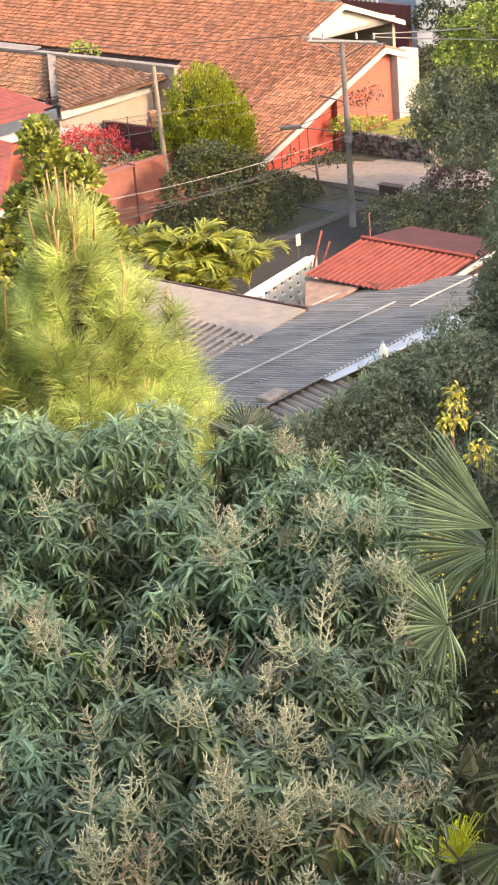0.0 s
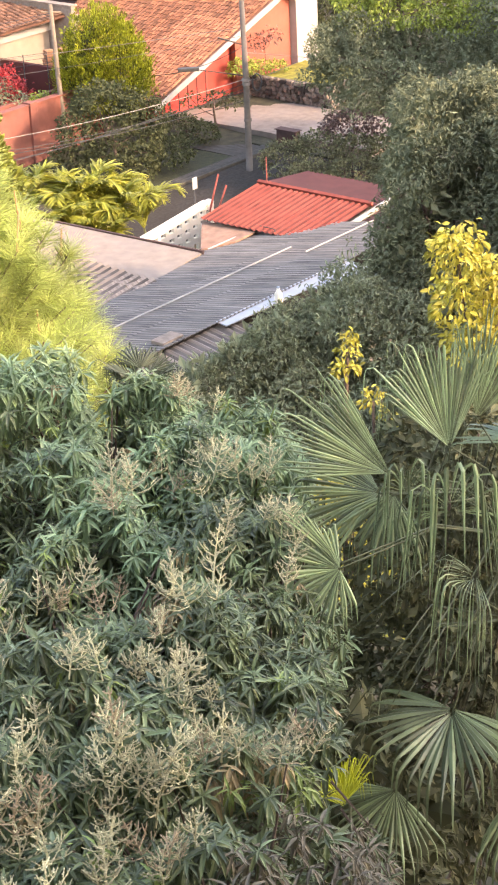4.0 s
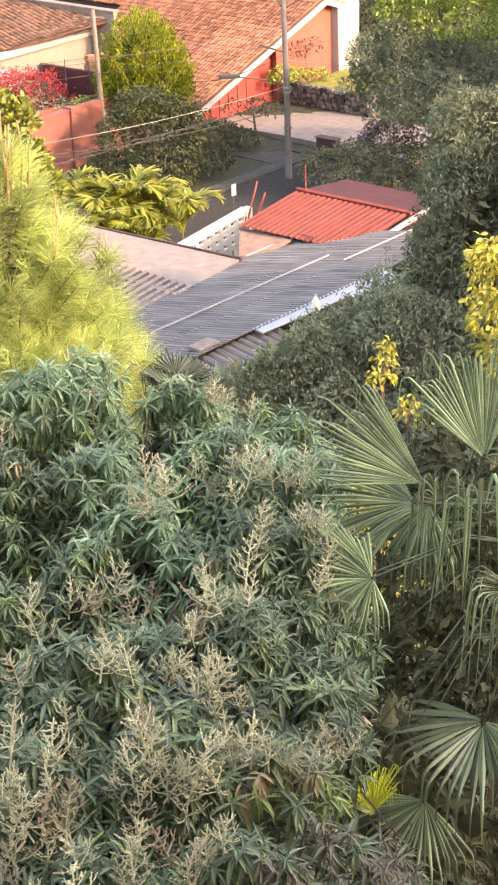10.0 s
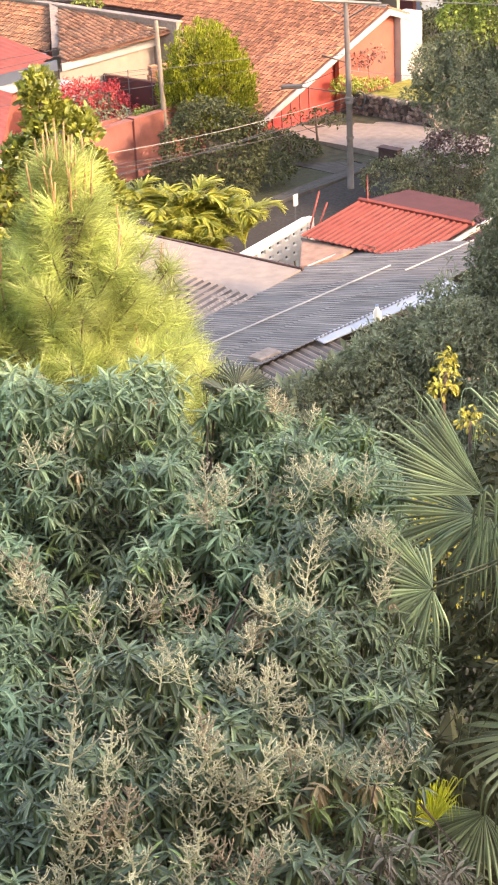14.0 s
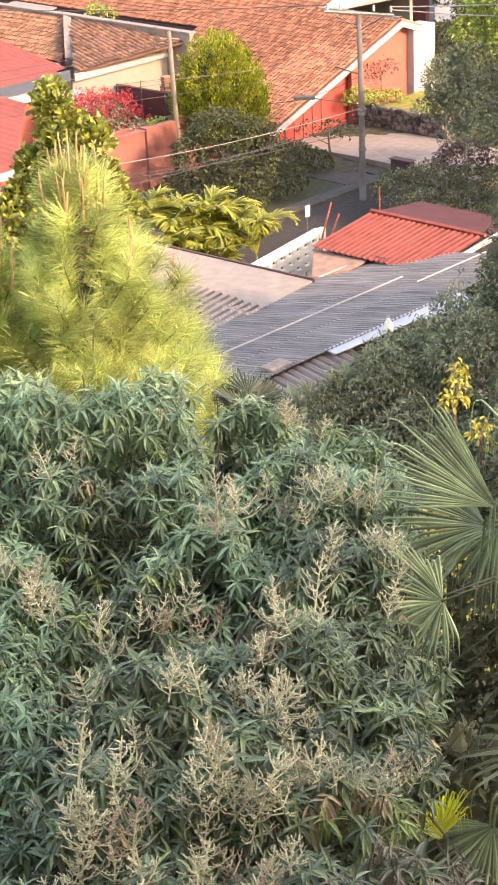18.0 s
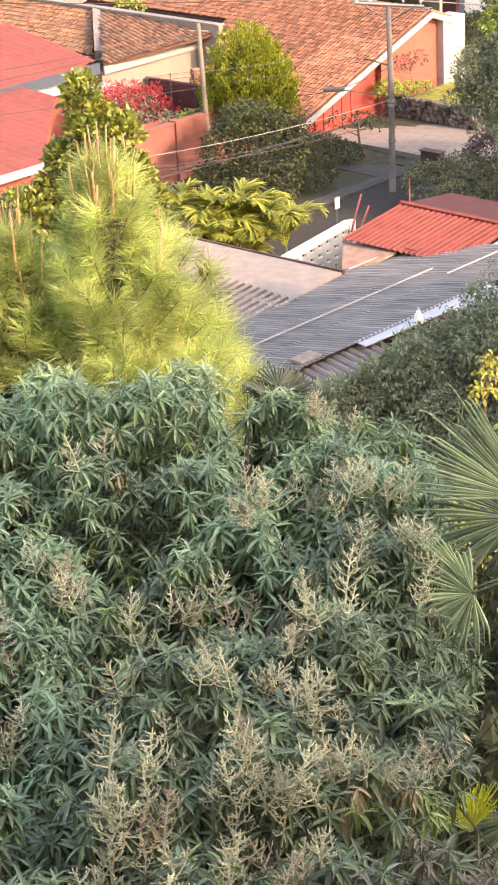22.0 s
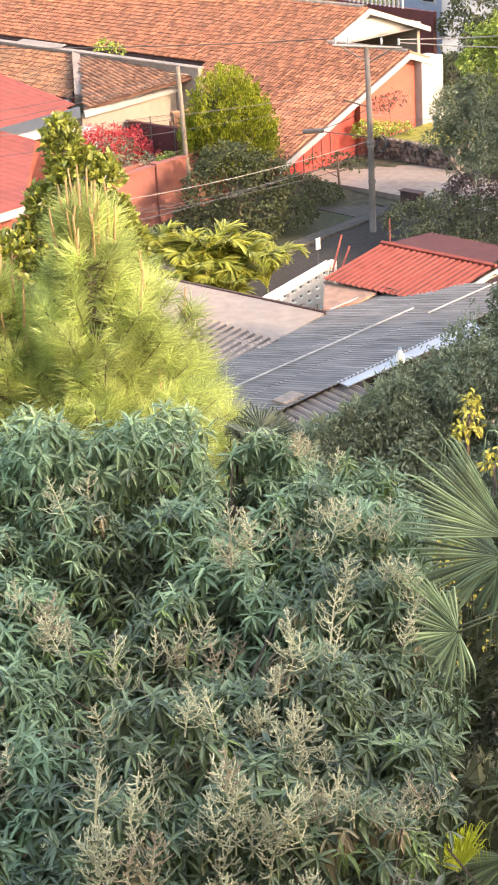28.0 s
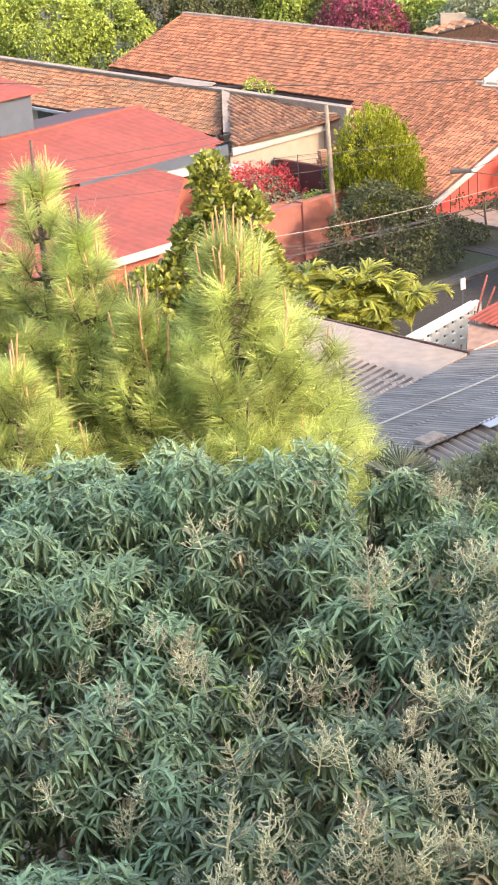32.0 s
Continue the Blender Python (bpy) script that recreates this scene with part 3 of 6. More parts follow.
# ---- the neighbour's long tiled roof and its parapet ----
def tiled_plane(parent, corners, along, mat, rng, name="roof_deck", near=0, thick=0.1):
    """A roof deck with an outline of world points and tiles that run down at right angles to along."""
    pts = [Vector(p) for p in corners]
    nm = (pts[1] - pts[0]).cross(pts[2] - pts[0]).normalized()
    if nm.z < 0:
        nm = -nm
    al = Vector(along)
    al = (al - nm * al.dot(nm)).normalized()
    dn = al.cross(nm)
    if dn.z > 0:
        dn, al = -dn, -al
    flat = [((p - pts[0]).dot(al), (p - pts[0]).dot(dn)) for p in pts]
    a0, a1 = min(f[0] for f in flat), max(f[0] for f in flat)
    d0, d1 = min(f[1] for f in flat), max(f[1] for f in flat)

    def keep(a, dd):
        a, dd, hit = a + a0, dd + d0, False
        for (xa, ya), (xb, yb) in zip(flat, flat[1:] + flat[:1]):
            if (ya > dd) != (yb > dd) and a < (xb - xa) * (dd - ya) / (yb - ya) + xa:
                hit = not hit
        return hit

    deck = part(name, mesh_of(name, *prism(corners, thick), UNDERLAY), parent)
    fr = tile_frames(rng, pts[0] + al * a0 + dn * d0, al, dn, a1 - a0, d1 - d0, keep)
    lay_tiles(deck, fr, mat, set(range(near)))
    return deck


def neighbour_house():
    ob = thing("parapet_house", "older tiled house with concrete parapets and cream walls", "house", town(-62, -51, 0.4))
    rng = np.random.default_rng(8)
    tiled_plane(ob, [town(-80, -53.05, 4.08), town(-60.65, -53.05, 4.08), town(-58.05, -50.45, 3.06), town(-80, -50.3, 3.0)], US, CLAY_DULL, rng)
    tiled_plane(ob, [town(-60.3, -53.04, 4.12), town(-55.72, -48.98, 3.14), town(-53.5, -53.2, 3.9)], Vector((4.87, 2.75, 0.5)), CLAY_DULL, rng)
    part("parapet", mesh_of("parapet", *town_box(-80, -53.2, -53.3, -53.06, 2.2, 4.2), CONCRETE), ob, "grey concrete parapet")
    part("coping", mesh_of("coping", *town_box(-80, -53.15, -53.36, -53.0, 4.204, 4.28), CONCRETE), ob, "worn concrete coping")
    # the cross wall between the two roofs
    p0, p1 = Vector((-7.05, 80.3, 4.28)), Vector((-6.72, 75.95, 3.32))
    side = Vector((0.17, 0.01, 0))
    verts = [p0 - side, p0 + side, p1 + side, p1 - side]
    part("cross_wall", mesh_of("cross_wall", *prism(verts, 0.42), CONCRETE), ob, "raised concrete cross wall")
    # gutter of the front eave
    part("gutter", mesh_of("gutter", *town_box(-80, -58.0, -50.33, -50.18, 2.86, 2.98), ZINC), ob)
    # white fascia, cream wall below it
    a, b = Vector((-6.41, 73.89, 3.1)), Vector((-1.54, 76.64, 3.6))
    for name, mat, hi, lo, out in (("fascia", WHITE, 0.0, 0.3, 0.06), ("wall", CREAM, 0.26, 2.9, -0.12)):
        part(name, mesh_of(name, *upright([a - Vector((0, 0, hi)) + US * out, b - Vector((0, 0, hi)) + US * out, b - Vector((0, 0, lo)) + US * out, a - Vector((0, 0, lo)) + US * out], 0.08, -US), mat), ob)
    part("front_wall", box_mesh("front_wall", CREAM, -80, -58.6, -50.9, -50.7, 0.3, 3.05), ob)
    # small dark openings below the eave
    for s in (-71.2, -69.4):
        part("window", box_mesh("window", DARK_METAL, s, s + 1.2, -50.7, -50.66, 2.3, 2.75, 0.005), ob, "dark low window")
    part("far_parapet", box_mesh("far_parapet", CONCRETE, -86, -67.4, -56.4, -56.2, 2.0, 3.35), ob, "stained concrete parapet")
    # lean-to of pale sheet behind the parapet
    lean = thing("lean_to_canopy", "pale sheet canopy on thin posts between two houses", "canopy", town(-68, -55, 2))
    part("sheet", mesh_of("sheet", *prism([town(-68.2, -56.6, 3.52), town(-65.2, -56.6, 3.52), town(-64.8, -55.4, 3.42), town(-68.0, -55.4, 3.42)], 0.04), PALE_SHEET), lean)
    for s in (-66.8, -65.0):
        part("post", tube_mesh("post", STEEL, [town(s, -55.6, 0.3), town(s, -55.6, 3.4)], [0.035, 0.035]), lean)


neighbour_house()


def tile_stack():
    ob = thing("tile_stack", "stack of spare clay tiles against the cream wall", "tile stack", (-2.1, 73.3, 0.4))
    rng = np.random.default_rng(29)
    verts, faces = box_data(-0.17, 0.17, -0.1, 0.1, -0.045, 0.045, 0.01)
    shared = mesh_of("tile", verts, faces, CLAY_DULL)
    for row in range(12):
        for i in range(4):
            o = new("tile", shared)
            o.parent = ob
            o.matrix_parent_inverse = Matrix.Translation(ob.location).inverted()
            o.matrix_basis = Matrix.Translation((-2.75 + 0.37 * i + rng.normal(scale=0.03), 73.3 + 0.2 * i + rng.normal(scale=0.03), 1.9 + row * 0.094)) @ Matrix.Rotation(0.5 + float(rng.normal(scale=0.12)), 4, "Z")
    part("plinth", mesh_of("plinth", *box_data(-3.0, -1.5, 73.1, 74.0, 0.3, 1.85, 0.02), CONCRETE), ob, "rough concrete plinth")
    rail = thing("wire_fence", "thin dark wire fence on the yard wall", "fence", (-3, 72.4, 1.8))
    posts = [(-4.6, 72.1), (-3.7, 72.4), (-2.8, 72.7), (-1.9, 73.0)]
    for x, y in posts:
        part("post", tube_mesh("post", DARK_METAL, [(x, y, 0.3), (x, y, 3.05)], [0.02, 0.02], 5), rail)
    for z in (2.6, 2.8, 3.0):
        part("wire", tube_mesh("wire", DARK_METAL, [(x, y, z) for x, y in posts], [0.009] * 4, 4), rail)


tile_stack()


def ribbed(corners, pitch, depth, along_edge=True, thick=0.02):
    """A sheet of ribs that run from edge 0-1 to edge 3-2 of a quad of world points."""
    a, b, c, d = [Vector(p) for p in corners]
    nm = (b - a).cross(d - a).normalized()
    if nm.z < 0:
        nm = -nm
    n = max(2, int((b - a).length / pitch)) * 4
    verts, faces = [], []
    for i in range(n + 1):
        t = i / n
        h = nm * depth * (math.sin(math.pi * i / 2) * 0.5)
        p, q = a.lerp(b, t) + h, d.lerp(c, t) + h
        verts += [p, q]
        if i:
            k = 2 * i
            faces.append((k - 2, k - 1, k + 1, k))
    m = len(verts)
    verts += [p - nm * thick for p in verts]
    faces += [tuple(m + k for k in reversed(f)) for f in faces]
    for i in range(n):
        k = 2 * i
        faces += [(k, k + 2, m + k + 2, m + k), (k + 1, m + k + 1, m + k + 3, k + 3)]
    return verts, faces


def ribbed_mesh(name, corners, pitch, depth, mat, valley_mat):
    """A ribbed sheet with a darker material in its valleys, for dirt and painted shade."""
    me = mesh_of(name, *ribbed(corners, pitch, depth, thick=0.008), mat)
    me.materials.append(valley_mat)
    n = max(2, int((Vector(corners[1]) - Vector(corners[0])).length / pitch)) * 4
    for i in range(n):
        if i % 4 > 1:
            me.polygons[i].material_index = 1
    return me


def red_roof_house():
    ob = thing("red_roof_house", "house under a broad red painted sheet roof", "house", town(-55, -44, 0.3))

    def zu(s):
        return 3.4 - (s + 55.5) * 0.092

    def zl(s):
        return 2.75 - (s + 47) * 0.06

    for i in range(9):
        w0 = -49.55 + i * 1.6
        part("roof_sheet", mesh_of("roof_sheet", *ribbed([town(-62.15, w0, zu(-62.15)), town(-62.15, w0 + 1.62, zu(-62.15)), town(-55.45, w0 + 1.62, zu(-55.45)), town(-55.45 - 0.3 * (i == 0), w0 + (1.0 if i == 0 else 0), zu(-55.45))] if i else
                                                         [town(-62.15, w0, zu(-62.15)), town(-62.15, w0 + 1.62, zu(-62.15)), town(-55.6, w0 + 2.1, zu(-55.6)), town(-55.75, w0 + 0.95, zu(-55.75))], 0.4, 0.01), RED_SHEET), ob)
    def verge(w):
        return min(-53.5 + (w + 44.5) * 1.018, -47.8)

    for i in range(14):
        w0 = -44.5 + i * 0.8
        w1 = w0 + 0.82
        part("lower_roof_sheet", mesh_of("lower_roof_sheet", *ribbed([town(-55.6, w0, zl(-55.6)), town(-55.6, w1, zl(-55.6)), town(verge(w1), w1, zl(verge(w1))), town(verge(w0), w0, zl(verge(w0)))], 0.4, 0.012), RED_SHEET), ob)
    part("ridge_cap", mesh_of("ridge_cap", *town_box(-62.35, -62.0, -49.6, -35, 4.0, 4.06), RED_SHEET), ob)
    part("back_slope", mesh_of("back_slope", *prism([town(-62.2, -49.5, 4.0), town(-62.2, -35, 4.0), town(-66, -35, 3.55), town(-66, -49.5, 3.55)], 0.05), MAROON_SHADE_SHEET), ob)
    part("fascia", mesh_of("fascia", *upright([town(-55.4, -48.5, 3.38), town(-55.4, -41, 3.38), town(-55.4, -41, 2.95), town(-55.4, -48.5, 2.95)], 0.1, -US), GREY_BLUE), ob, "grey-blue fascia under the upper roof")
    part("white_band", mesh_of("white_band", *upright([town(-55.3, -48.2, 2.94), town(-55.3, -44.5, 2.94), town(-55.3, -44.5, 2.6), town(-55.3, -48.2, 2.6)], 0.2, -US), WHITE), ob)
    part("eaves_board", mesh_of("eaves_board", *upright([town(-47.78, -39.0, 2.78), town(-47.78, -33.5, 2.78), town(-47.78, -33.5, 2.5), town(-47.78, -39.0, 2.5)], 0.08, -US), WHITE), ob, "white eaves board")
    for s0, s1, w0 in ((-61.5, -55.6, -48.2), (-55.59, -53.6, -44.2), (-53.59, -48.3, -38.8)):
        part("wall", box_mesh("wall", SALMON, s0, s1, w0, -34, 0.0, 2.6), ob)
    # small upper room at the far end
    part("upper_room", mesh_of("upper_room", *town_box(-72, -62.75, -44.4, -36, 2.5, 5.45), GREY_BLUE), ob, "grey-blue upper room")
    part("upper_room_roof", mesh_of("upper_room_roof", *prism([town(-72, -45.0, 6.2), town(-62.45, -45.0, 5.5), town(-62.45, -35.5, 5.5), town(-72, -35.5, 6.2)], 0.06), RED_SHEET), ob)
    # white chimney-like corner block by the flowering bush
    part("corner_block", box_mesh("corner_block", WHITE, -54.9, -54.2, -48.2, -47.0, 0.3, 2.75), ob, "whitewashed corner of the house")


red_roof_house()


# ---- the garden wall, the street ----
def garden_wall():
    ob = thing("garden_wall", "rendered pink garden wall with a rough top", "wall", town(-49.4, -47, 0), kind="structure")
    part("wall", box_mesh("wall", PINK_WALL, -49.55, -49.3, -50.6, -44.4, -0.1, 2.2, 0.02), ob)
    part("cap", box_mesh("cap", PINK_WALL, -49.6, -49.25, -50.6, -44.4, 2.204, 2.26, 0.015), ob, "rough mortar cap")
    part("gate_pier", box_mesh("gate_pier", PINK_WALL, -49.7, -49.1, -44.39, -43.8, -0.1, 2.2, 0.02), ob)
    part("pier_cap", box_mesh("pier_cap", WHITE, -49.8, -49.0, -44.45, -43.7, 2.204, 2.55, 0.02), ob, "white pier cap")
    part("pier", box_mesh("pier", PINK_WALL, -49.62, -49.2, -46.9, -46.55, -0.1, 2.32, 0.02), ob)
    part("low_wall", box_mesh("low_wall", PINK_WALL, -49.5, -49.3, -43.7, -36, -0.1, 2.0, 0.02), ob)
    inner = thing("shaded_yard_wall", "yard wall in red darkened for shade behind the flowering bush", "wall", town(-52, -50, 0), kind="structure")
    part("wall", box_mesh("wall", DARK_RED, -55.2, -51.0, -50.9, -50.7, 0.2, 2.4, 0.02), inner)
    part("wall", box_mesh("wall", PINK_WALL, -51.2, -51.0, -50.69, -46.4, 0.2, 1.9, 0.02), inner)


garden_wall()


def flat_sheet(name, mat, label, category, s0, s1, w0, w1, z, thick=0.12, cells=14):
    verts, faces = [], []
    rng = np.random.default_rng(len(name))
    for j in range(cells + 1):
        for i in range(cells + 1):
            verts.append(town(s0 + (s1 - s0) * i / cells, w0 + (w1 - w0) * j / cells, z + rng.normal(scale=0.006)))
    for j in range(cells):
        for i in range(cells):
            k = j * (cells + 1) + i
            faces.append((k, k + 1, k + cells + 2, k + cells + 1))
    n = len(verts)
    ring = [i for i in range(cells + 1)] + [j * (cells + 1) + cells for j in range(1, cells + 1)] + [cells * (cells + 1) + i for i in range(cells - 1, -1, -1)] + [j * (cells + 1) for j in range(cells - 1, 0, -1)]
    verts += [verts[k] - Vector((0, 0, thick)) for k in ring]
    for a in range(len(ring)):
        b = (a + 1) % len(ring)
        faces.append((ring[a], n + a, n + b, ring[b]))
    return whole(name, mesh_of(name, verts, faces, mat), label, category, kind="structure")


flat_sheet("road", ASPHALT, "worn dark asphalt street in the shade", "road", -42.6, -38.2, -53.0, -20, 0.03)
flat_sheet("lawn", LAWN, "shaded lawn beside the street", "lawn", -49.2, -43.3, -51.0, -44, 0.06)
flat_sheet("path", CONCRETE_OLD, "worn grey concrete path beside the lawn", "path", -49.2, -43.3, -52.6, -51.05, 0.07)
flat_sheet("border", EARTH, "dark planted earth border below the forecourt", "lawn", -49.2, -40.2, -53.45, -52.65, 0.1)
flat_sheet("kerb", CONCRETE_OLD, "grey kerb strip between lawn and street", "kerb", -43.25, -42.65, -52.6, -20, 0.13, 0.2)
flat_sheet("pavement", PAVING, "pale concrete forecourt before the house", "pavement", -49.6, -39.0, -57.4, -53.5, 0.32, 0.4)


def stone_wall():
    ob = thing("stone_wall", "low rubble stone retaining wall of a raised garden", "wall", town(-46, -57.5, 0.4), kind="structure")
    part("core", box_mesh("core", MORTAR, -48.0, -43.7, -57.75, -57.46, 0.3, 1.15), ob)
    part("end", box_mesh("end", MORTAR, -43.98, -43.72, -60.4, -57.76, 0.3, 1.15), ob)
    rng = np.random.default_rng(21)
    shapes = []
    for k in range(6):
        bm = bmesh.new()
        bmesh.ops.create_cube(bm, size=0.86)
        bmesh.ops.bevel(bm, geom=bm.edges[:], offset=0.16, segments=1, affect="EDGES")
        for p in bm.verts:
            p.co *= 0.8 + 0.4 * rng.random()
        me = bpy.data.meshes.new("stone")
        bm.to_mesh(me)
        bm.free()
        me.materials.append(STONE)
        shapes.append(me)
    for row in range(5):
        s = -47.95 + 0.1 * (row % 2)
        while s < -43.8:
            wd = rng.uniform(0.13, 0.4)
            o = new("stone", shapes[int(rng.integers(6))])
            o.parent = ob
            o.matrix_parent_inverse = Matrix.Translation(ob.location).inverted()
            o.matrix_basis = Matrix.Translation(town(s + wd / 2, -57.45, 0.4 + row * 0.175 + rng.normal(scale=0.03))) @ Matrix.Rotation(math.atan2(US.y, US.x), 4, "Z") @ Matrix.Rotation(float(rng.normal(scale=0.2)), 4, "Y") @ Matrix.Diagonal((wd, 0.2, 0.13 + rng.random() * 0.11, 1))
            s += wd * 1.0
    garden = flat_sheet("raised_garden", SUNLIT_LAWN, "sunlit raised garden bed with yellow-green grass", "lawn", -47.5, -44, -60.8, -57.76, 1.08, 0.7)


stone_wall()
box = thing("meter_box", "low brown box at the edge of the forecourt", "box", town(-42.2, -52.6, 0.1))
part("body", box_mesh("body", EDGE_BOARD, -42.8, -41.9, -53.2, -52.9, 0.05, 0.7, 0.02), box)
part("lid", box_mesh("lid", EDGE_BOARD, -42.85, -41.85, -53.25, -52.85, 0.704, 0.74, 0.01), box)


# ---- corrugated roofs in the middle ground ----
def zg(s):
    return 3.0 + (s + 29.8) * 0.18


def grey_shed():
    ob = thing("corrugated_shed", "long shed roofed with weathered grey corrugated sheets", "shed", town(-30, -34, 0))
    # rows of sheets that rise from the valley to the high edge
    ws = [-39.9 + 1.06 * i for i in range(12)]
    for i, w0 in enumerate(ws[:-1]):
        lo = -32.75 if w0 < -36.6 else (-32.55 + (w0 + 36.9) * 0.13)
        for s0, s1, lift in ((lo, -30.2, 0.0), (-30.35, -28.6, 0.03), (-28.75, -27.05, 0.06)):
            if w0 < -39 and s0 > -29:
                continue
            part("roof_sheet", ribbed_mesh("roof_sheet", [town(s0, w0, zg(s0) + lift), town(s0, w0 + 1.1, zg(s0) + lift), town(s1, w0 + 1.1, zg(s1) + lift), town(s1, w0, zg(s1) + lift)], 0.14, 0.03, GREY_SHEET, GREY_DIRT), ob)
    for s, w0, w1 in ((-29.7, -37.2, -30.2), (-28.85, -39.8, -36.75), (-32.45, -39.3, -36.95)):
        part("batten", mesh_of("batten", *upright([town(s - 0.06, w0, zg(s) + 0.1), town(s - 0.06, w1, zg(s) + 0.1), town(s - 0.06, w1, zg(s) + 0.07), town(s - 0.06, w0, zg(s) + 0.07)], 0.03, US), WHITE), ob, "white flashing strip")
    part("gutter", mesh_of("gutter", *prism([town(-27.14, -36.2, zg(-27.1) + 0.06), town(-27.14, -31.0, zg(-27.1) + 0.06), town(-26.82, -31.0, zg(-27.0) + 0.0), town(-26.7, -36.2, zg(-27.0) - 0.04)], 0.03), ZINC), ob, "pale zinc edge strip")
    part("gutter", mesh_of("gutter", *prism([town(-26.68, -36.2, zg(-27.0) - 0.02), town(-26.68, -34.2, zg(-27.0) - 0.02), town(-25.6, -34.2, zg(-27.0) - 0.1), town(-25.6, -36.2, zg(-27.0) - 0.1)], 0.04), ZINC), ob, "pale zinc flashing sheet")
    part("wall", box_mesh("wall", MORTAR, -32.3, -27.2, -39.6, -28.6, 0, 2.3), ob)
    # lower strip of roof along the high edge
    for i in range(5):
        w0 = -31.7 + 1.06 * i
        part("lower_sheet", ribbed_mesh("lower_sheet", [town(-27.15, w0, 3.42), town(-27.15, w0 + 1.1, 3.42), town(-26.0, w0 + 1.1, 3.2), town(-26.0, w0, 3.2)], 0.25, 0.07, GREY_SHEET, GREY_DIRT), ob)
    part("loose_tile", box_mesh("loose_tile", CONCRETE, -27.6, -27.2, -29.9, -29.2, 3.5, 3.58), ob)


grey_shed()
jug = thing("plastic_jug", "white plastic jug standing on the shed's zinc edge", "jug", town(-26.75, -32.9, zg(-27.0)))
part("body", tube_mesh("body", LIT_WHITE, [town(-26.75, -32.9, zg(-27.0) + k) for k in (-0.05, 0.0, 0.22, 0.3, 0.36)], [0.09, 0.1, 0.1, 0.05, 0.035], 10), jug)
part("cap", tube_mesh("cap", PALE_BLUE, [town(-26.75, -32.9, zg(-27.0) + k) for k in (0.36, 0.4)], [0.04, 0.04], 8), jug)


def zp(s):
    return 2.55 - (s + 32.2) * 0.05


def pale_shed():
    ob = thing("pale_roof_shed", "low shed with a pale sheet roof and corrugated lower edge", "shed", town(-35, -35, 0))
    for i in range(4):
        s0, s1 = -40.4 + 1.97 * i, -40.4 + 1.97 * (i + 1)
        part("roof_sheet", mesh_of("roof_sheet", *prism([town(s0, -36.0 - (s0 + 37) * 0.155, zp(s0)), town(s1, -36.0 - (s1 + 37) * 0.155, zp(s1)), town(s1 + 0.5 * (i == 3), -33.6, zp(s1)), town(s0, -33.6, zp(s0))], 0.06), PALE_SHEET), ob)
    for i in range(8):
        s0 = -40.4 + 1.06 * i
        part("lower_sheet", ribbed_mesh("lower_sheet", [town(s0, -34.2, zp(s0) + 0.08), town(s0 + 1.1, -34.2, zp(s0) + 0.06), town(s0 + 1.1, -31.3, zp(s0) - 0.3), town(s0, -31.3, zp(s0) - 0.28)], 0.25, 0.1, PALE_SHEET if i < 7 else GREY_SHEET, GREY_DIRT), ob)
    part("edge_board", mesh_of("edge_board", *upright([town(-40.4, -35.5, zp(-40.4) + 0.02), town(-32.5, -36.72, zp(-32.5) + 0.05), town(-32.5, -36.72, zp(-32.5) - 0.15), town(-40.4, -35.5, zp(-40.4) - 0.15)], 0.07, -UW), EDGE_BOARD), ob, "dark weathered edge board")
    part("wall", box_mesh("wall", CONCRETE, -40, -32.8, -35.4, -31.8, 0, 2.2), ob)


pale_shed()


def red_shed():
    ob = thing("red_corrugated_shed", "small shed with a bright red corrugated roof", "shed", town(-32, -41, 0))
    n = 5
    for i in range(n):
        s0, s1 = -33.95 + i * 0.82, -33.95 + (i + 1) * 0.82 + 0.03
        part("roof_sheet", ribbed_mesh("roof_sheet", [town(s0, -40.95, 3.2), town(s1, -40.95, 3.2), town(s1 - 0.25, -38.6, 2.74), town(s0 - 0.25, -38.6, 2.74)], 0.2, 0.07, RED_SHEET, RED_RIB_SHADE), ob)
        part("back_sheet", mesh_of("back_sheet", *ribbed([town(s0, -41.1, 3.18), town(s1, -41.1, 3.18), town(s1 + 0.1, -43.3, 2.98), town(s0 + 0.1, -43.3, 2.98)], 0.16, 0.04, thick=0.008), MAROON_SHADE_SHEET), ob)
    part("ridge_cap", mesh_of("ridge_cap", *tube_box(town(-33.95, -41.02, 3.24), town(-29.8, -41.02, 3.24), 0.07), RED_SHEET), ob)
    part("trim", mesh_of("trim", *upright([town(-29.9, -38.4, 2.78), town(-29.7, -41.8, 3.28), town(-29.7, -41.8, 3.16), town(-29.9, -38.4, 2.66)], 0.08, US), WHITE), ob, "white edge trim")
    part("side_roof", mesh_of("side_roof", *prism([town(-29.6, -41.7, 3.15), town(-25, -41.7, 3.15), town(-25, -39.0, 2.7), town(-29.7, -39.0, 2.7)], 0.05), MAROON_SHADE_SHEET), ob)
    part("wall", box_mesh("wall", CONCRETE, -33.8, -26, -43.0, -39.0, 0, 2.65), ob)
    part("lean_to", mesh_of("lean_to", *prism([town(-34.3, -38.8, 2.6), town(-32.2, -38.64, 2.68), town(-32.25, -37.85, 2.62), town(-32.85, -37.05, 2.5)], 0.06), TAN_SHEET), ob, "tan dusty lean-to sheet")
    part("mast", tube_mesh("mast", RUST, [town(-33.6, -41.0, 3.2), town(-33.6, -41.0, 4.05)], [0.02, 0.015]), ob, "rusty iron mast")


def tube_box(a, b, r):
    v, t = tube([a, b], [r, r], 4)
    return [Vector(p) for p in v], [tuple(k) for k in t]


red_shed()


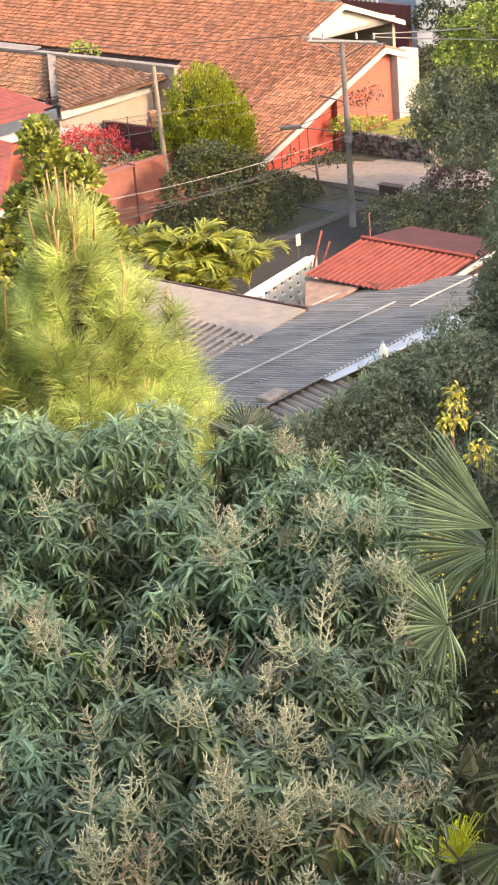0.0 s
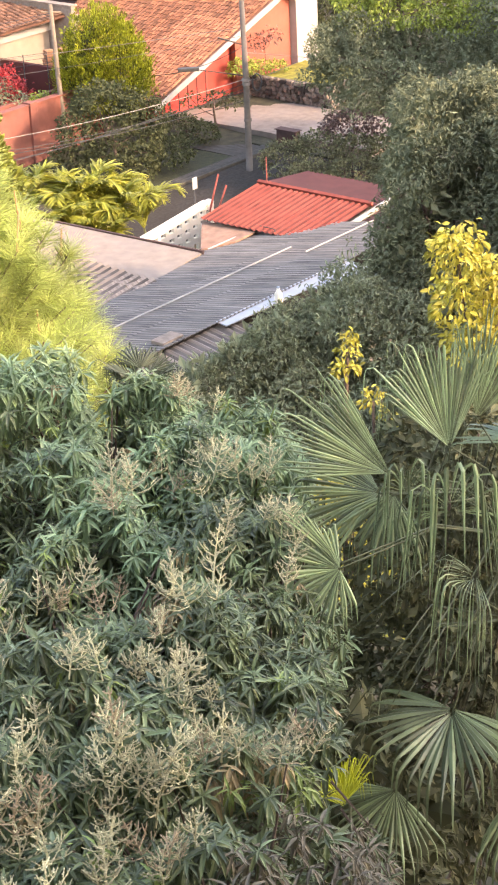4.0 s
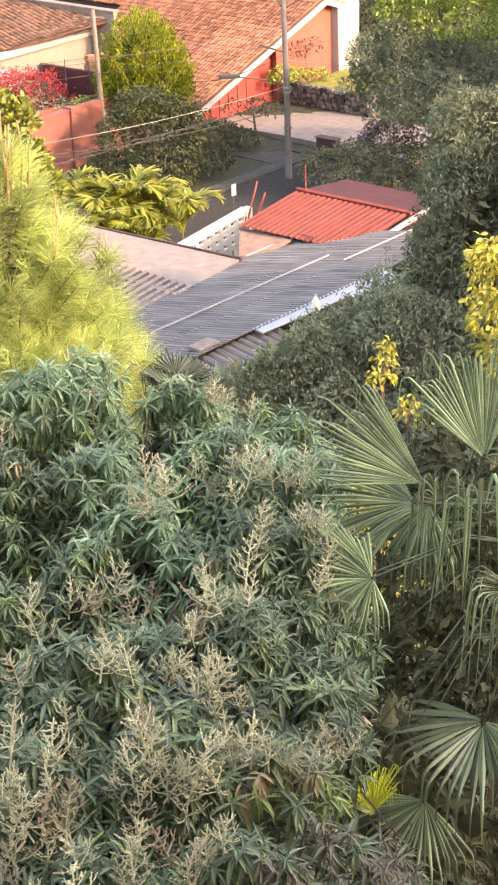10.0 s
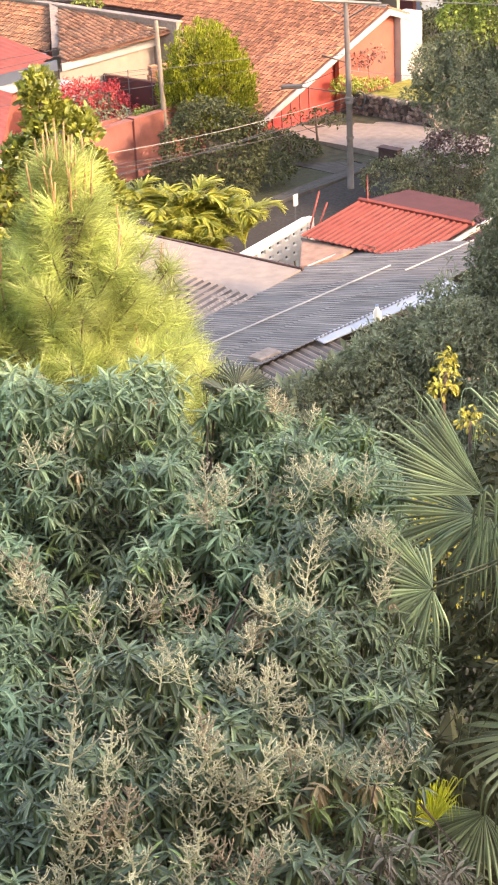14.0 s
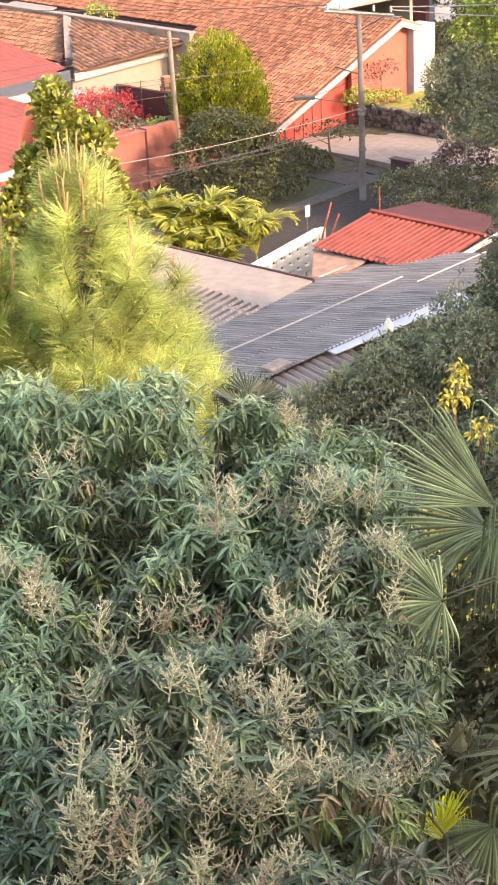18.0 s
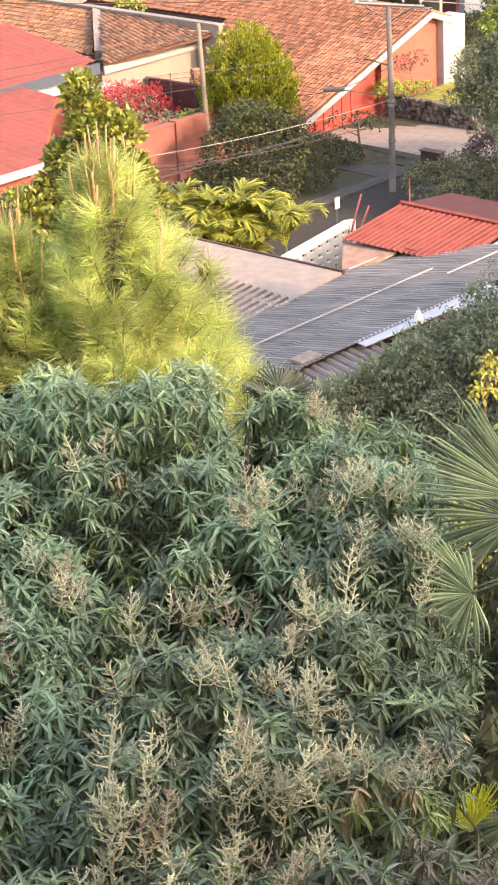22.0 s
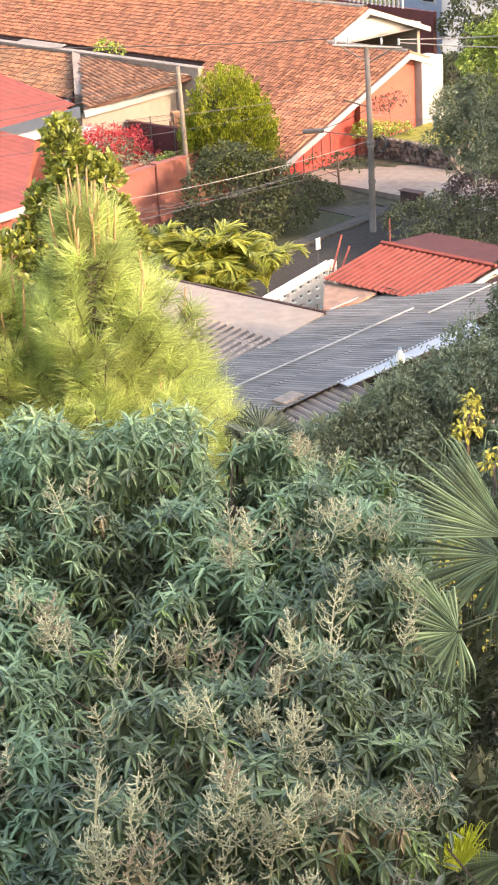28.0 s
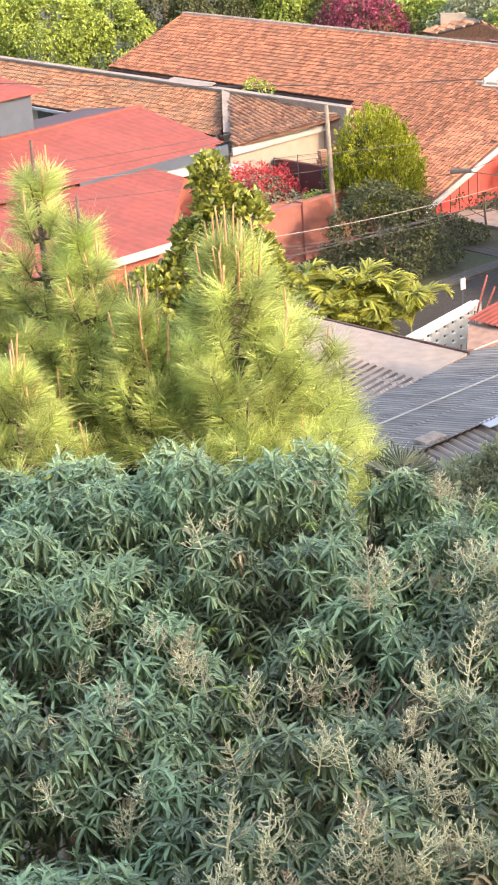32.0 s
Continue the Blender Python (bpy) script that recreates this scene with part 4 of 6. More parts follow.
def block_wall():
    ob = thing("pierced_block_wall", "white screen wall of pierced concrete blocks with iron posts", "wall", town(-35.6, -39, 0))
    w0, w1, s = -40.45, -37.2, -35.6
    cols, rows = 9, 4
    step, z0 = (w1 - w0) / cols, 1.2

    def lid(w):
        return 2.42 - (w - w0) * 0.12

    block, faces = box_data(-0.06, 0.06, -0.07, 0.07, -0.15, 0.15, 0.006)
    up = mesh_of("block", [US * p[0] + UW * p[1] + Vector((0, 0, p[2])) for p in block], faces, LIT_WHITE)
    bar, faces = box_data(-0.055, 0.055, -step / 2, step / 2, -0.085, 0.085, 0.006)
    flat = mesh_of("block_bar", [US * p[0] + UW * p[1] + Vector((0, 0, p[2])) for p in bar], faces, LIT_WHITE)
    for i in range(cols + 1):
        for j in range(rows):
            for me, dw, dz, k in ((up, 0, 0.17, cols + 1), (flat, step / 2, 0.33, cols)):
                if i < k:
                    o = new("block", me)
                    o.parent = ob
                    o.matrix_parent_inverse = Matrix.Translation(ob.location).inverted()
                    o.location = town(s, w0 + i * step + dw, z0 - (i * step) * 0.12 + j * 0.29 + dz - 0.05)
    part("coping", mesh_of("coping", *upright([town(s - 0.085, w0 - 0.02, lid(w0) + 0.12), town(s - 0.085, w1 + 0.1, lid(w1 + 0.1) + 0.12), town(s - 0.085, w1 + 0.1, lid(w1 + 0.1) - 0.02), town(s - 0.085, w0 - 0.02, lid(w0) - 0.02)], 0.17, US), LIT_WHITE), ob, "white sloping coping")
    part("base", box_mesh("base", LIT_WHITE, s - 0.08, s + 0.08, w0, w1, 0, 0.95), ob)
    part("end_pier", box_mesh("end_pier", LIT_WHITE, s - 0.1, s + 0.1, w0 - 0.3, w0 - 0.03, 0, 2.5), ob)
    part("return_wall", box_mesh("return_wall", LIT_WHITE, s + 0.11, -33.9, w0 - 0.3, w0 - 0.12, 0, 1.55), ob, "low white return wall")
    for d, h in ((0.0, 3.3), (0.3, 3.0)):
        part("post", tube_mesh("post", RUST, [town(s + 0.1 + d, w0 - 0.1, 2.2), town(s + 0.25 + d, w0 - 0.4, h)], [0.03, 0.03]), ob, "leaning rusty iron post")
    sign = thing("white_sign", "small white sign plate on a post", "sign", town(-35.7, -40.2, 2.5))
    part("plate", box_mesh("plate", WHITE, -35.75, -35.72, -40.3, -40.1, 2.95, 3.3, 0.005), sign)
    part("post", tube_mesh("post", DARK_METAL, [town(-35.76, -40.2, 0.1), town(-35.76, -40.2, 3.2)], [0.02, 0.02]), sign)
    fence = thing("mesh_fence", "sagging wire mesh fence before the red roof", "fence", town(-34, -39, 2))
    pts = [town(-35.4, -40.3, 2.3), town(-34.2, -39.6, 2.55), town(-32.6, -39.0, 2.75), town(-31.5, -38.7, 2.85)]
    part("top_wire", tube_mesh("top_wire", DARK_METAL, pts, [0.012] * 4, 4), fence)
    for drop in (0.25, 0.5, 0.75):
        part("wire", tube_mesh("wire", DARK_METAL, [p - Vector((0, 0, drop)) for p in pts], [0.005] * 4, 3), fence)
    for i in range(3):
        for k in range(9):
            p = pts[i].lerp(pts[i + 1], k / 9)
            part("wire", tube_mesh("wire", DARK_METAL, [p, p - Vector((0, 0, 0.9))], [0.004, 0.004], 3), fence)
    for i, p in enumerate(pts):
        part("stake", tube_mesh("stake", DARK_METAL, [(p.x, p.y, 0.0), p], [0.015, 0.015], 5), fence)


block_wall()


# ---- poles and cables ----
def concrete_pole():
    ob = thing("utility_pole", "tall concrete utility pole with crossarm and service cables", "utility pole", (4.36, 65.0, 0))
    part("shaft", tube_mesh("shaft", CONCRETE_POLE, [(4.4, 65, -0.1), (4.42, 65, 3.2), (4.38, 65, 6.75)], [0.125, 0.108, 0.085], 12), ob)
    arm = part("crossarm", tube_mesh("crossarm", STEEL, [(3.2, 65.05, 6.82), (5.6, 64.85, 6.62)], [0.055, 0.055], 4), ob)
    for x, z in ((3.3, 6.9), (3.75, 6.88), (4.9, 6.78), (5.5, 6.72)):
        part("insulator", tube_mesh("insulator", WHITE, [(x, 65.0, z - 0.02), (x, 65.0, z + 0.1), (x, 65.0, z + 0.2)], [0.035, 0.05, 0.03], 8), arm, "white porcelain insulator")
    part("strut", tube_mesh("strut", STEEL, [(3.5, 65, 6.75), (4.35, 65, 6.2)], [0.025, 0.025], 5), ob)
    part("strut", tube_mesh("strut", STEEL, [(5.3, 65, 6.6), (4.45, 65, 6.15)], [0.025, 0.025], 5), ob)
    for z, r in ((3.35, 0.145), (3.2, 0.14), (1.9, 0.14)):
        part("band", tube_mesh("band", CONCRETE_POLE, [(4.42, 65, z - 0.05), (4.42, 65, z + 0.05)], [r, r], 12), ob)
    coil = [(4.8 + 0.17 * math.cos(a), 64.95, 3.25 + 0.3 * math.sin(a)) for a in np.linspace(0, 2 * math.pi, 17)]
    part("cable_coil", tube_mesh("cable_coil", CABLE_DARK, coil, [0.03] * 17, 5), ob, "coil of spare black cable")
    part("lamp_arm", tube_mesh("lamp_arm", DARK_METAL, [(4.35, 65, 3.5), (3.4, 64.6, 3.78), (2.6, 64.2, 4.02)], [0.025, 0.022, 0.02], 6), ob)
    part("lamp_head", mesh_of("lamp_head", *box_data(2.0, 2.75, 63.95, 64.2, 4.0, 4.13, 0.04), DARK_METAL), ob, "dark street lamp head")
    part("bracket", tube_mesh("bracket", DARK_METAL, [(3.5, 65, 4.9), (4.35, 65, 4.6)], [0.03, 0.03], 5), ob)


concrete_pole()
wp = thing("wooden_pole", "slender weathered wooden pole behind the garden wall", "utility pole", (-2.3, 69.0, 0.2))
part("shaft", tube_mesh("shaft", WOOD_POLE, [(-2.22, 69, 0.1), (-2.3, 69, 3), (-2.36, 69, 5.6)], [0.11, 0.095, 0.08], 10), wp)
part("crossarm", tube_mesh("crossarm", WOOD_POLE, [(-2.7, 69, 5.35), (-2.0, 69, 5.3)], [0.03, 0.03], 5), wp)


def cable(a, b, sag, radius, mat, label):
    a, b = Vector(a), Vector(b)
    pts = [a.lerp(b, t) - Vector((0, 0, sag * 4 * t * (1 - t))) for t in np.linspace(0, 1, 13)]
    whole("cable", tube_mesh("cable", mat, pts, [radius] * 13, 5), label, "cable", "overhead cables")


cable((4.3, 65, 3.35), (-6.5, 58.5, 3.3), 0.25, 0.013, CABLE, "thick pale service cable hung between poles")
cable((4.3, 65, 2.9), (-6.5, 59, 2.85), 0.35, 0.012, CABLE_DARK, "thin dark telephone cable")
cable((4.3, 65, 2.6), (-6.5, 59.5, 2.55), 0.25, 0.014, CABLE_DARK, "dark telephone cable over the street")
cable((4.3, 65, 3.2), (-6.5, 59, 2.2), 0.3, 0.012, CABLE_DARK, "thin dark telephone cable")
cable((4.3, 65, 5.2), (-14, 57.0, 6.0), 0.15, 0.009, CABLE_GREY, "thin grey cable crossing the garden")
cable((4.3, 65, 4.9), (-14, 57.0, 5.2), 0.2, 0.008, CABLE_DARK, "thin dark cable crossing the garden")
cable((-2.3, 69, 5.3), (-16, 60.0, 5.6), 0.2, 0.01, CABLE_DARK, "thin dark cable over the red roof")
cable((-2.3, 69, 5.2), (-16, 62.0, 4.6), 0.2, 0.01, CABLE_DARK, "thin dark cable over the red roof")
cable((4.3, 65, 3.0), (-6.5, 60, 2.0), 0.25, 0.01, CABLE_DARK, "thin dark telephone cable")
cable((5.5, 64.9, 6.9), (30, 52, 11.5), 0.8, 0.02, CABLE, "pale overhead power line between poles")
cable((5.5, 64.9, 6.8), (30, 50, 10.0), 0.9, 0.02, CABLE, "pale overhead power line between poles")
cable((4.5, 65, 4.3), (30, 50, 8.5), 1.2, 0.012, CABLE, "thin pale cable over the street")
cable((4.5, 65, 3.3), (9.5, 76, 2.6), 0.3, 0.012, CABLE_DARK, "thin dark house connection")
cable((4.5, 65, 4.6), (1.2, 71.2, 2.2), 0.25, 0.012, CABLE_DARK, "thin dark house connection")
cable((3.3, 65, 7.05), (-30, 62, 10.5), 0.7, 0.014, CABLE_DARK, "dark overhead power line between poles")


# ---- things behind the tiled house ----
def far_things():
    rng = np.random.default_rng(31)
    shed = thing("small_tiled_shed", "small tiled outhouse behind the long roof", "shed", (4.5, 96, 0.4))
    apex, l, r = Vector((4.75, 97, 3.85)), Vector((2.4, 98.5, 3.1)), Vector((6.4, 96.2, 3.2))
    back = Vector((-0.7, 1.2, 0.0))
    tiled_plane(shed, [apex, r, r + back, apex + back], back, CLAY_DULL, rng)
    tiled_plane(shed, [apex, l, l + back, apex + back], back, CLAY_DULL, rng)
    part("front", mesh_of("front", *upright([apex - Vector((0, 0, .1)), l - Vector((0, 0, .1)), (l.x, l.y, 0.4), (r.x, r.y, 0.4), r - Vector((0, 0, .1))], 0.2, back), CLAY_DULL), shed)
    part("ridge", tube_mesh("ridge", CONCRETE, [apex, l], [0.08, 0.08], 6), shed, "mortared verge")
    part("ridge", tube_mesh("ridge", CONCRETE, [apex, apex + back], [0.1, 0.1], 6), shed)
    tank = thing("dish_antenna", "pale flat panel antenna on a mast", "antenna", (3.6, 103, 0.4))
    part("panel", mesh_of("panel", *box_data(2.9, 4.3, 102.9, 103.0, 2.75, 3.45, 0.04), CREAM), tank)
    part("mast", tube_mesh("mast", STEEL, [(3.5, 103.05, 0.4), (3.5, 103.05, 3.0)], [0.05, 0.04]), tank)

    house = thing("blue_white_house", "pale blue-white house with a red roof among trees", "house", (12, 96, 0.4))
    c = Vector((10.15, 94, 0))
    e1, e2 = Vector((-0.75, 0.66, 0)), Vector((0.95, 0.31, 0))

    def hq(a, b, z):
        return c + e1 * a + e2 * b + Vector((0, 0, z))

    part("wall", mesh_of("wall", [hq(a, b, z) for z in (0.2, 4.05) for a, b in ((0, 0), (2.6, 0), (2.6, 6), (0, 6))], [(0, 1, 5, 4), (1, 2, 6, 5), (2, 3, 7, 6), (3, 0, 4, 7), (4, 5, 6, 7)], PALE_BLUE), house)
    part("fascia", mesh_of("fascia", [hq(a, b, z) for z in (4.05, 4.5) for a, b in ((-0.45, -0.5), (3.1, -0.5), (3.1, 6.5), (-0.45, 6.5))], [(0, 1, 5, 4), (1, 2, 6, 5), (2, 3, 7, 6), (3, 0, 4, 7), (3, 2, 1, 0), (4, 5, 6, 7)], PALE_BLUE), house, "pale fascia")
    part("roof", mesh_of("roof", *prism([hq(-0.6, -0.6, 4.52), hq(3.3, -0.6, 4.52), hq(3.3, 6.7, 5.6), hq(-0.6, 6.7, 5.6)], 0.06), RED_SHEET), house)
    win = part("window", mesh_of("window", [hq(a, b, z) for z in (2.9, 3.8) for a, b in ((0.35, -0.04), (1.15, -0.04), (1.15, 0.03), (0.35, 0.03))], [(0, 1, 5, 4), (1, 2, 6, 5), (2, 3, 7, 6), (3, 0, 4, 7), (4, 5, 6, 7)], WHITE), house)
    part("pane", mesh_of("pane", [hq(a, -0.06, z) for z in (2.98, 3.72) for a in (0.42, 1.08)], [(0, 1, 3, 2)], GLASS_DARK), win)
    bal = thing("balustrade_terrace", "maroon terrace wall with a white baluster railing", "terrace", (8, 92, 0.4))
    a, b = Vector((5.5, 92.6, 0)), Vector((7.85, 90.0, 0))
    side = (b - a).cross(Vector((0, 0, 1))).normalized()
    part("wall", mesh_of("wall", *upright([(a.x - 0.6, a.y + 0.66, 0.3), (b.x + 1.3, b.y - 1.4, 0.3), (b.x + 1.3, b.y - 1.4, 3.5), (a.x - 0.6, a.y + 0.66, 3.55)], 0.25, -side), DARK_RED), bal)
    part("rail", tube_mesh("rail", WHITE, [(a.x, a.y, 4.0), (b.x, b.y, 3.92)], [0.05, 0.05], 6), bal)
    for i in range(13):
        p = a.lerp(b, i / 12)
        part("baluster", tube_mesh("baluster", WHITE, [(p.x, p.y, 3.5), (p.x, p.y, 3.75), (p.x, p.y, 3.97)], [0.045, 0.07, 0.035], 6), bal)


far_things()


# ---- planting in the town ----
def areca_frond(rng, root, way, length):
    """A feather frond: a stalk that rises and arches over, with two rows of hanging leaflets."""
    pts, p = [Vector(root)], Vector(root)
    way = Vector(way).normalized()
    flat = Vector((way.x, way.y, 0))
    fall = rng.uniform(0.8, 1.7)
    for i in range(10):
        t = (i + 1) / 10
        d = (way + (flat * 0.7 + Vector((0, 0, -fall))) * t * t).normalized()
        p = p + d * length / 10
        pts.append(p.copy())
    stalk = tube(pts, [0.02 * (1 - 0.8 * i / 10) + 0.005 for i in range(11)], 4)
    place, axis, size = [], [], []
    for i in range(34):
        t = 0.2 + 0.79 * i / 33
        k = min(int(t * 10), 9)
        q = pts[k].lerp(pts[k + 1], t * 10 - k)
        ahead = (pts[k + 1] - pts[k]).normalized()
        side = ahead.cross(Vector((0, 0, 1))).normalized()
        for sgn in (-1, 1):
            place.append(q)
            axis.append(tuple(ahead * 0.85 + side * sgn * 0.6 + Vector((0, 0, 0.25)) + Vector(rng.normal(scale=0.1, size=3))))
            size.append(length * 0.3 * math.sin(math.pi * (0.15 + 0.75 * t)) + 0.06)
    return stalk, frames_of(np.array([tuple(q) for q in place]), np.array(axis), rng.normal(scale=0.3, size=len(size)), np.array(size))


PINNA = leaf_shape(0.13, 0.55, 0.3, (0, 0.4, 0.75, 1), (0.5, 1, 0.7, 0))


def areca_clump():
    ob = thing("areca_palm_clump", "sunlit yellow-green areca palms in a dense clump", "palm", (-0.9, 57, 0))
    rng = np.random.default_rng(12)
    for k, (x, y, h, n) in enumerate(((-3.1, 57.4, 1.6, 7), (-2.2, 57.2, 1.0, 7), (-1.3, 57.0, 1.4, 8), (-0.5, 56.6, 1.0, 7), (0.4, 56.6, 0.9, 8), (-0.8, 55.6, 0.4, 8), (-2.0, 55.8, 0.5, 8), (-1.6, 56.4, 0.9, 7))):
        part("stem", tube_mesh("stem", PALM_STALK, [(x, y, -0.05), (x + 0.05, y, h * 0.5), (x, y, h)], [0.06, 0.05, 0.04], 6), ob)
        for i in range(n):
            a = 2 * math.pi * (i + rng.random() * 0.6) / n
            up = rng.uniform(1.2, 4.5)
            st, fr = areca_frond(rng, (x, y, h), (math.cos(a), math.sin(a), up), rng.uniform(1.5, 2.4))
            v, t = merge([st, strew(PINNA, fr)])
            part("frond", tri_mesh("frond", v, t, ARECA), ob)


areca_clump()


def topiary():
    rng = np.random.default_rng(14)
    ob = thing("clipped_cypress", "rounded sunlit golden-green cypress bush", "tree", (-0.65, 70.2, 0.3))
    part("trunk", tube_mesh("trunk", BARK, [(-0.65, 70.2, 0.2), (-0.65, 70.2, 4.6)], [0.14, 0.05], 8), ob)
    spray = (np.array([(0, -0.06, 0), (0.5, -0.11, 0.03), (0.5, 0.11, 0.03), (1, 0, 0.08)]), np.array([(0, 1, 3), (0, 3, 2)]))
    lumps = [(-0.65, 70.2, 3.0, 1.5, 1.95), (-0.35, 70.1, 2.5, 1.55, 1.6), (-0.95, 70.1, 2.4, 1.5, 1.5)]
    seats, ways = lump_points(rng, lumps, 13, 0.8, -0.7)
    # upright plumes with dark hollows between
    place, axis = [], []
    for c, w in zip(seats, ways):
        tall, fat = rng.uniform(0.3, 0.6), rng.uniform(0.1, 0.17)
        lean = np.array([w[0] * 0.35, w[1] * 0.35, 1.0])
        m = 52
        u = rng.random(m)
        ring = rng.normal(size=(m, 3)) * fat * (1.05 - u)[:, None]
        place.append(c + lean * (u * tall - tall * 0.35)[:, None] + ring)
        axis.append(ring * 3.5 + lean * 0.8 + rng.normal(scale=0.2, size=(m, 3)))
    p, axis = np.concatenate(place), np.concatenate(axis)
    f = frames_of(p, axis, rng.uniform(0, 6, len(p)), rng.uniform(0.09, 0.18, len(p)))
    part("crown", tri_mesh("crown", *strew(spray, f), TOPIARY_LEAF), ob, kind="stuff")
    # inner leaves in a darker green paint the shade of the hollows
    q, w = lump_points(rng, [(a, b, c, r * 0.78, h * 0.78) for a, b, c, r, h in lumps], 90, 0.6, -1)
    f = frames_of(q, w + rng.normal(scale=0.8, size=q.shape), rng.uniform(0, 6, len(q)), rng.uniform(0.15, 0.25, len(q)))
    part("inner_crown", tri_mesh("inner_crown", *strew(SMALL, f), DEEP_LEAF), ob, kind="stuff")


topiary()

broadleaf("dark_shrub", "dense dark green shrub at the lawn's edge", "shrub", [(-0.4, 66.2, 1.9, 1.3, 1.3), (0.7, 66.4, 1.7, 1.0, 1.1), (-1.5, 66.0, 1.5, 0.9, 1.0), (0.0, 65.6, 1.0, 1.4, 0.9), (-0.9, 67.0, 2.2, 1.0, 0.9), (-0.4, 65.3, 0.5, 1.6, 0.7), (1.1, 66.0, 0.6, 1.2, 0.7), (-1.8, 65.8, 0.6, 1.0, 0.7)], 0, SMALL, DEEP_LEAF, 170, (0.1, 0.2), 41, 0.08, rugged=0.25)
broadleaf("dark_shrub", "low dark shrub in the shade by the lawn", "shrub", [(1.9, 69.3, 0.6, 1.0, 0.6), (2.8, 68.8, 0.45, 0.8, 0.5)], 0, SMALL, DEEP_LEAF, 140, (0.1, 0.18), 42, 0.06)
broadleaf("bougainvillea", "red bougainvillea flowering over the yard wall", "shrub", [(-5.3, 70.8, 2.3, 0.9, 0.7), (-4.5, 71.0, 2.1, 0.9, 0.9), (-5.9, 70.6, 2.5, 0.6, 0.5), (-3.9, 70.9, 1.7, 0.55, 0.5), (-4.9, 70.4, 1.6, 0.9, 0.6)], 0.2, SMALL, BOUGAINVILLEA, 190, (0.1, 0.17), 43, 0.06, shell=0.45, rugged=0.5, grain=2.6)
broadleaf("green_shrub", "green shrub below the bougainvillea", "shrub", [(-4.6, 70.4, 1.4, 1.3, 0.9), (-3.3, 70.0, 1.5, 0.8, 0.5), (-5.6, 70.3, 1.7, 0.7, 0.8), (-4.9, 70.7, 2.1, 0.8, 0.6)], 0.2, SMALL, DARK_LEAF, 130, (0.1, 0.16), 44, 0.05)
broadleaf("wall_shrub", "small pale green plants on top of the yard", "shrub", [(-3.0, 69.4, 2.0, 0.45, 0.3), (-2.1, 69.8, 1.9, 0.6, 0.35)], 0.2, SMALL, FRESH_LEAF, 160, (0.08, 0.14), 45, 0.03)
broadleaf("bare_tree", "thin half-bare young tree on the forecourt", "tree", [(2.7, 70, 1.42, 0.5, 0.3), (3.5, 70, 1.4, 0.6, 0.32), (4.2, 70, 1.25, 0.5, 0.28)], 0.1, SMALL, DEEP_LEAF, 60, (0.1, 0.2), 46, 0.06, shell=0.3, rugged=0.3)
broadleaf("garden_shrub", "leafy garden plants against the salmon wall", "shrub", [(4.9, 74.2, 1.5, 0.6, 0.5), (5.6, 74.6, 1.4, 0.5, 0.4), (6.4, 75.1, 1.3, 0.5, 0.3)], 0.9, SMALL, FRESH_LEAF, 130, (0.1, 0.18), 47, 0.04, shell=0.4)
broadleaf("tall_flowering_stalks", "thin dry flowering stalks against the salmon wall", "shrub", [(5.5, 75.2, 2.2, 0.5, 0.6), (6.3, 75.8, 2.3, 0.45, 0.6)], 0.9, SMALL, PURPLE_LEAF, 40, (0.1, 0.18), 48, 0.02, shell=0.2)
broadleaf("hedge", "dense green hedge behind the red shed", "hedge", [(5.6, 62.5, 1.0, 1.0, 0.8), (6.7, 62.6, 1.1, 1.1, 0.85), (7.9, 62.2, 1.0, 1.1, 0.9), (9.0, 61.8, 1.0, 1.1, 0.9), (6.2, 61.0, 0.7, 1.0, 0.7), (7.6, 60.6, 0.8, 1.1, 0.7), (9.2, 60.2, 0.9, 1.1, 0.8)], 0, SMALL, UNDER_LEAF, 240, (0.08, 0.15), 49, 0.05, rugged=0.2)
broadleaf("purple_bush", "dusty purple-brown flowering bush", "shrub", [(7.6, 64.2, 1.6, 0.7, 0.6), (8.2, 65.0, 1.3, 0.9, 0.8), (9.3, 64.6, 1.4, 0.9, 0.9), (7.7, 65.6, 0.9, 0.7, 0.6)], 0, SMALL, PURPLE_LEAF, 150, (0.09, 0.16), 50, 0.05)
# the first lump is out of view, added to shade the forecourt's edge
broadleaf("shade_tree", "large dark dense tree shading the street", "tree", [(13.2, 64.6, 4.2, 1.5, 1.2), (8.3, 63.0, 4.1, 1.6, 1.3), (7.6, 63.2, 3.7, 1.15, 1.05), (9.6, 62.6, 3.9, 2.0, 1.5), (11.5, 62.0, 3.7, 2.2, 1.6), (8.7, 62.6, 3.2, 1.5, 0.8), (7.4, 63.0, 4.5, 0.7, 0.6), (7.8, 63.3, 5.2, 0.9, 0.8), (10.8, 61.6, 3.3, 2.0, 1.1), (14.0, 61.0, 4.6, 2.8, 2.2), (16.5, 60, 4.6, 2.6, 2.4)], 0, SMALL, SHADE_LEAF, 420, (0.06, 0.13), 51, 0.25, shell=0.6, inner=40, rugged=1.0, grain=0.9)
# unseen tree added to block sun from the street tree and hedge
broadleaf("shading_tree", "unseen tall tree added to shade its neighbours", "tree", [(16.5, 57.8, 7.0, 3.2, 2.4), (14.6, 58.6, 6.4, 2.0, 1.8), (18.4, 57, 6.6, 2.2, 2.0), (16.2, 56.2, 6.0, 2.4, 1.6)], 0, SMALL, DARK_LEAF, 60, (0.2, 0.4), 54, 0.25, inner=12, rugged=0.5, grain=1.0)
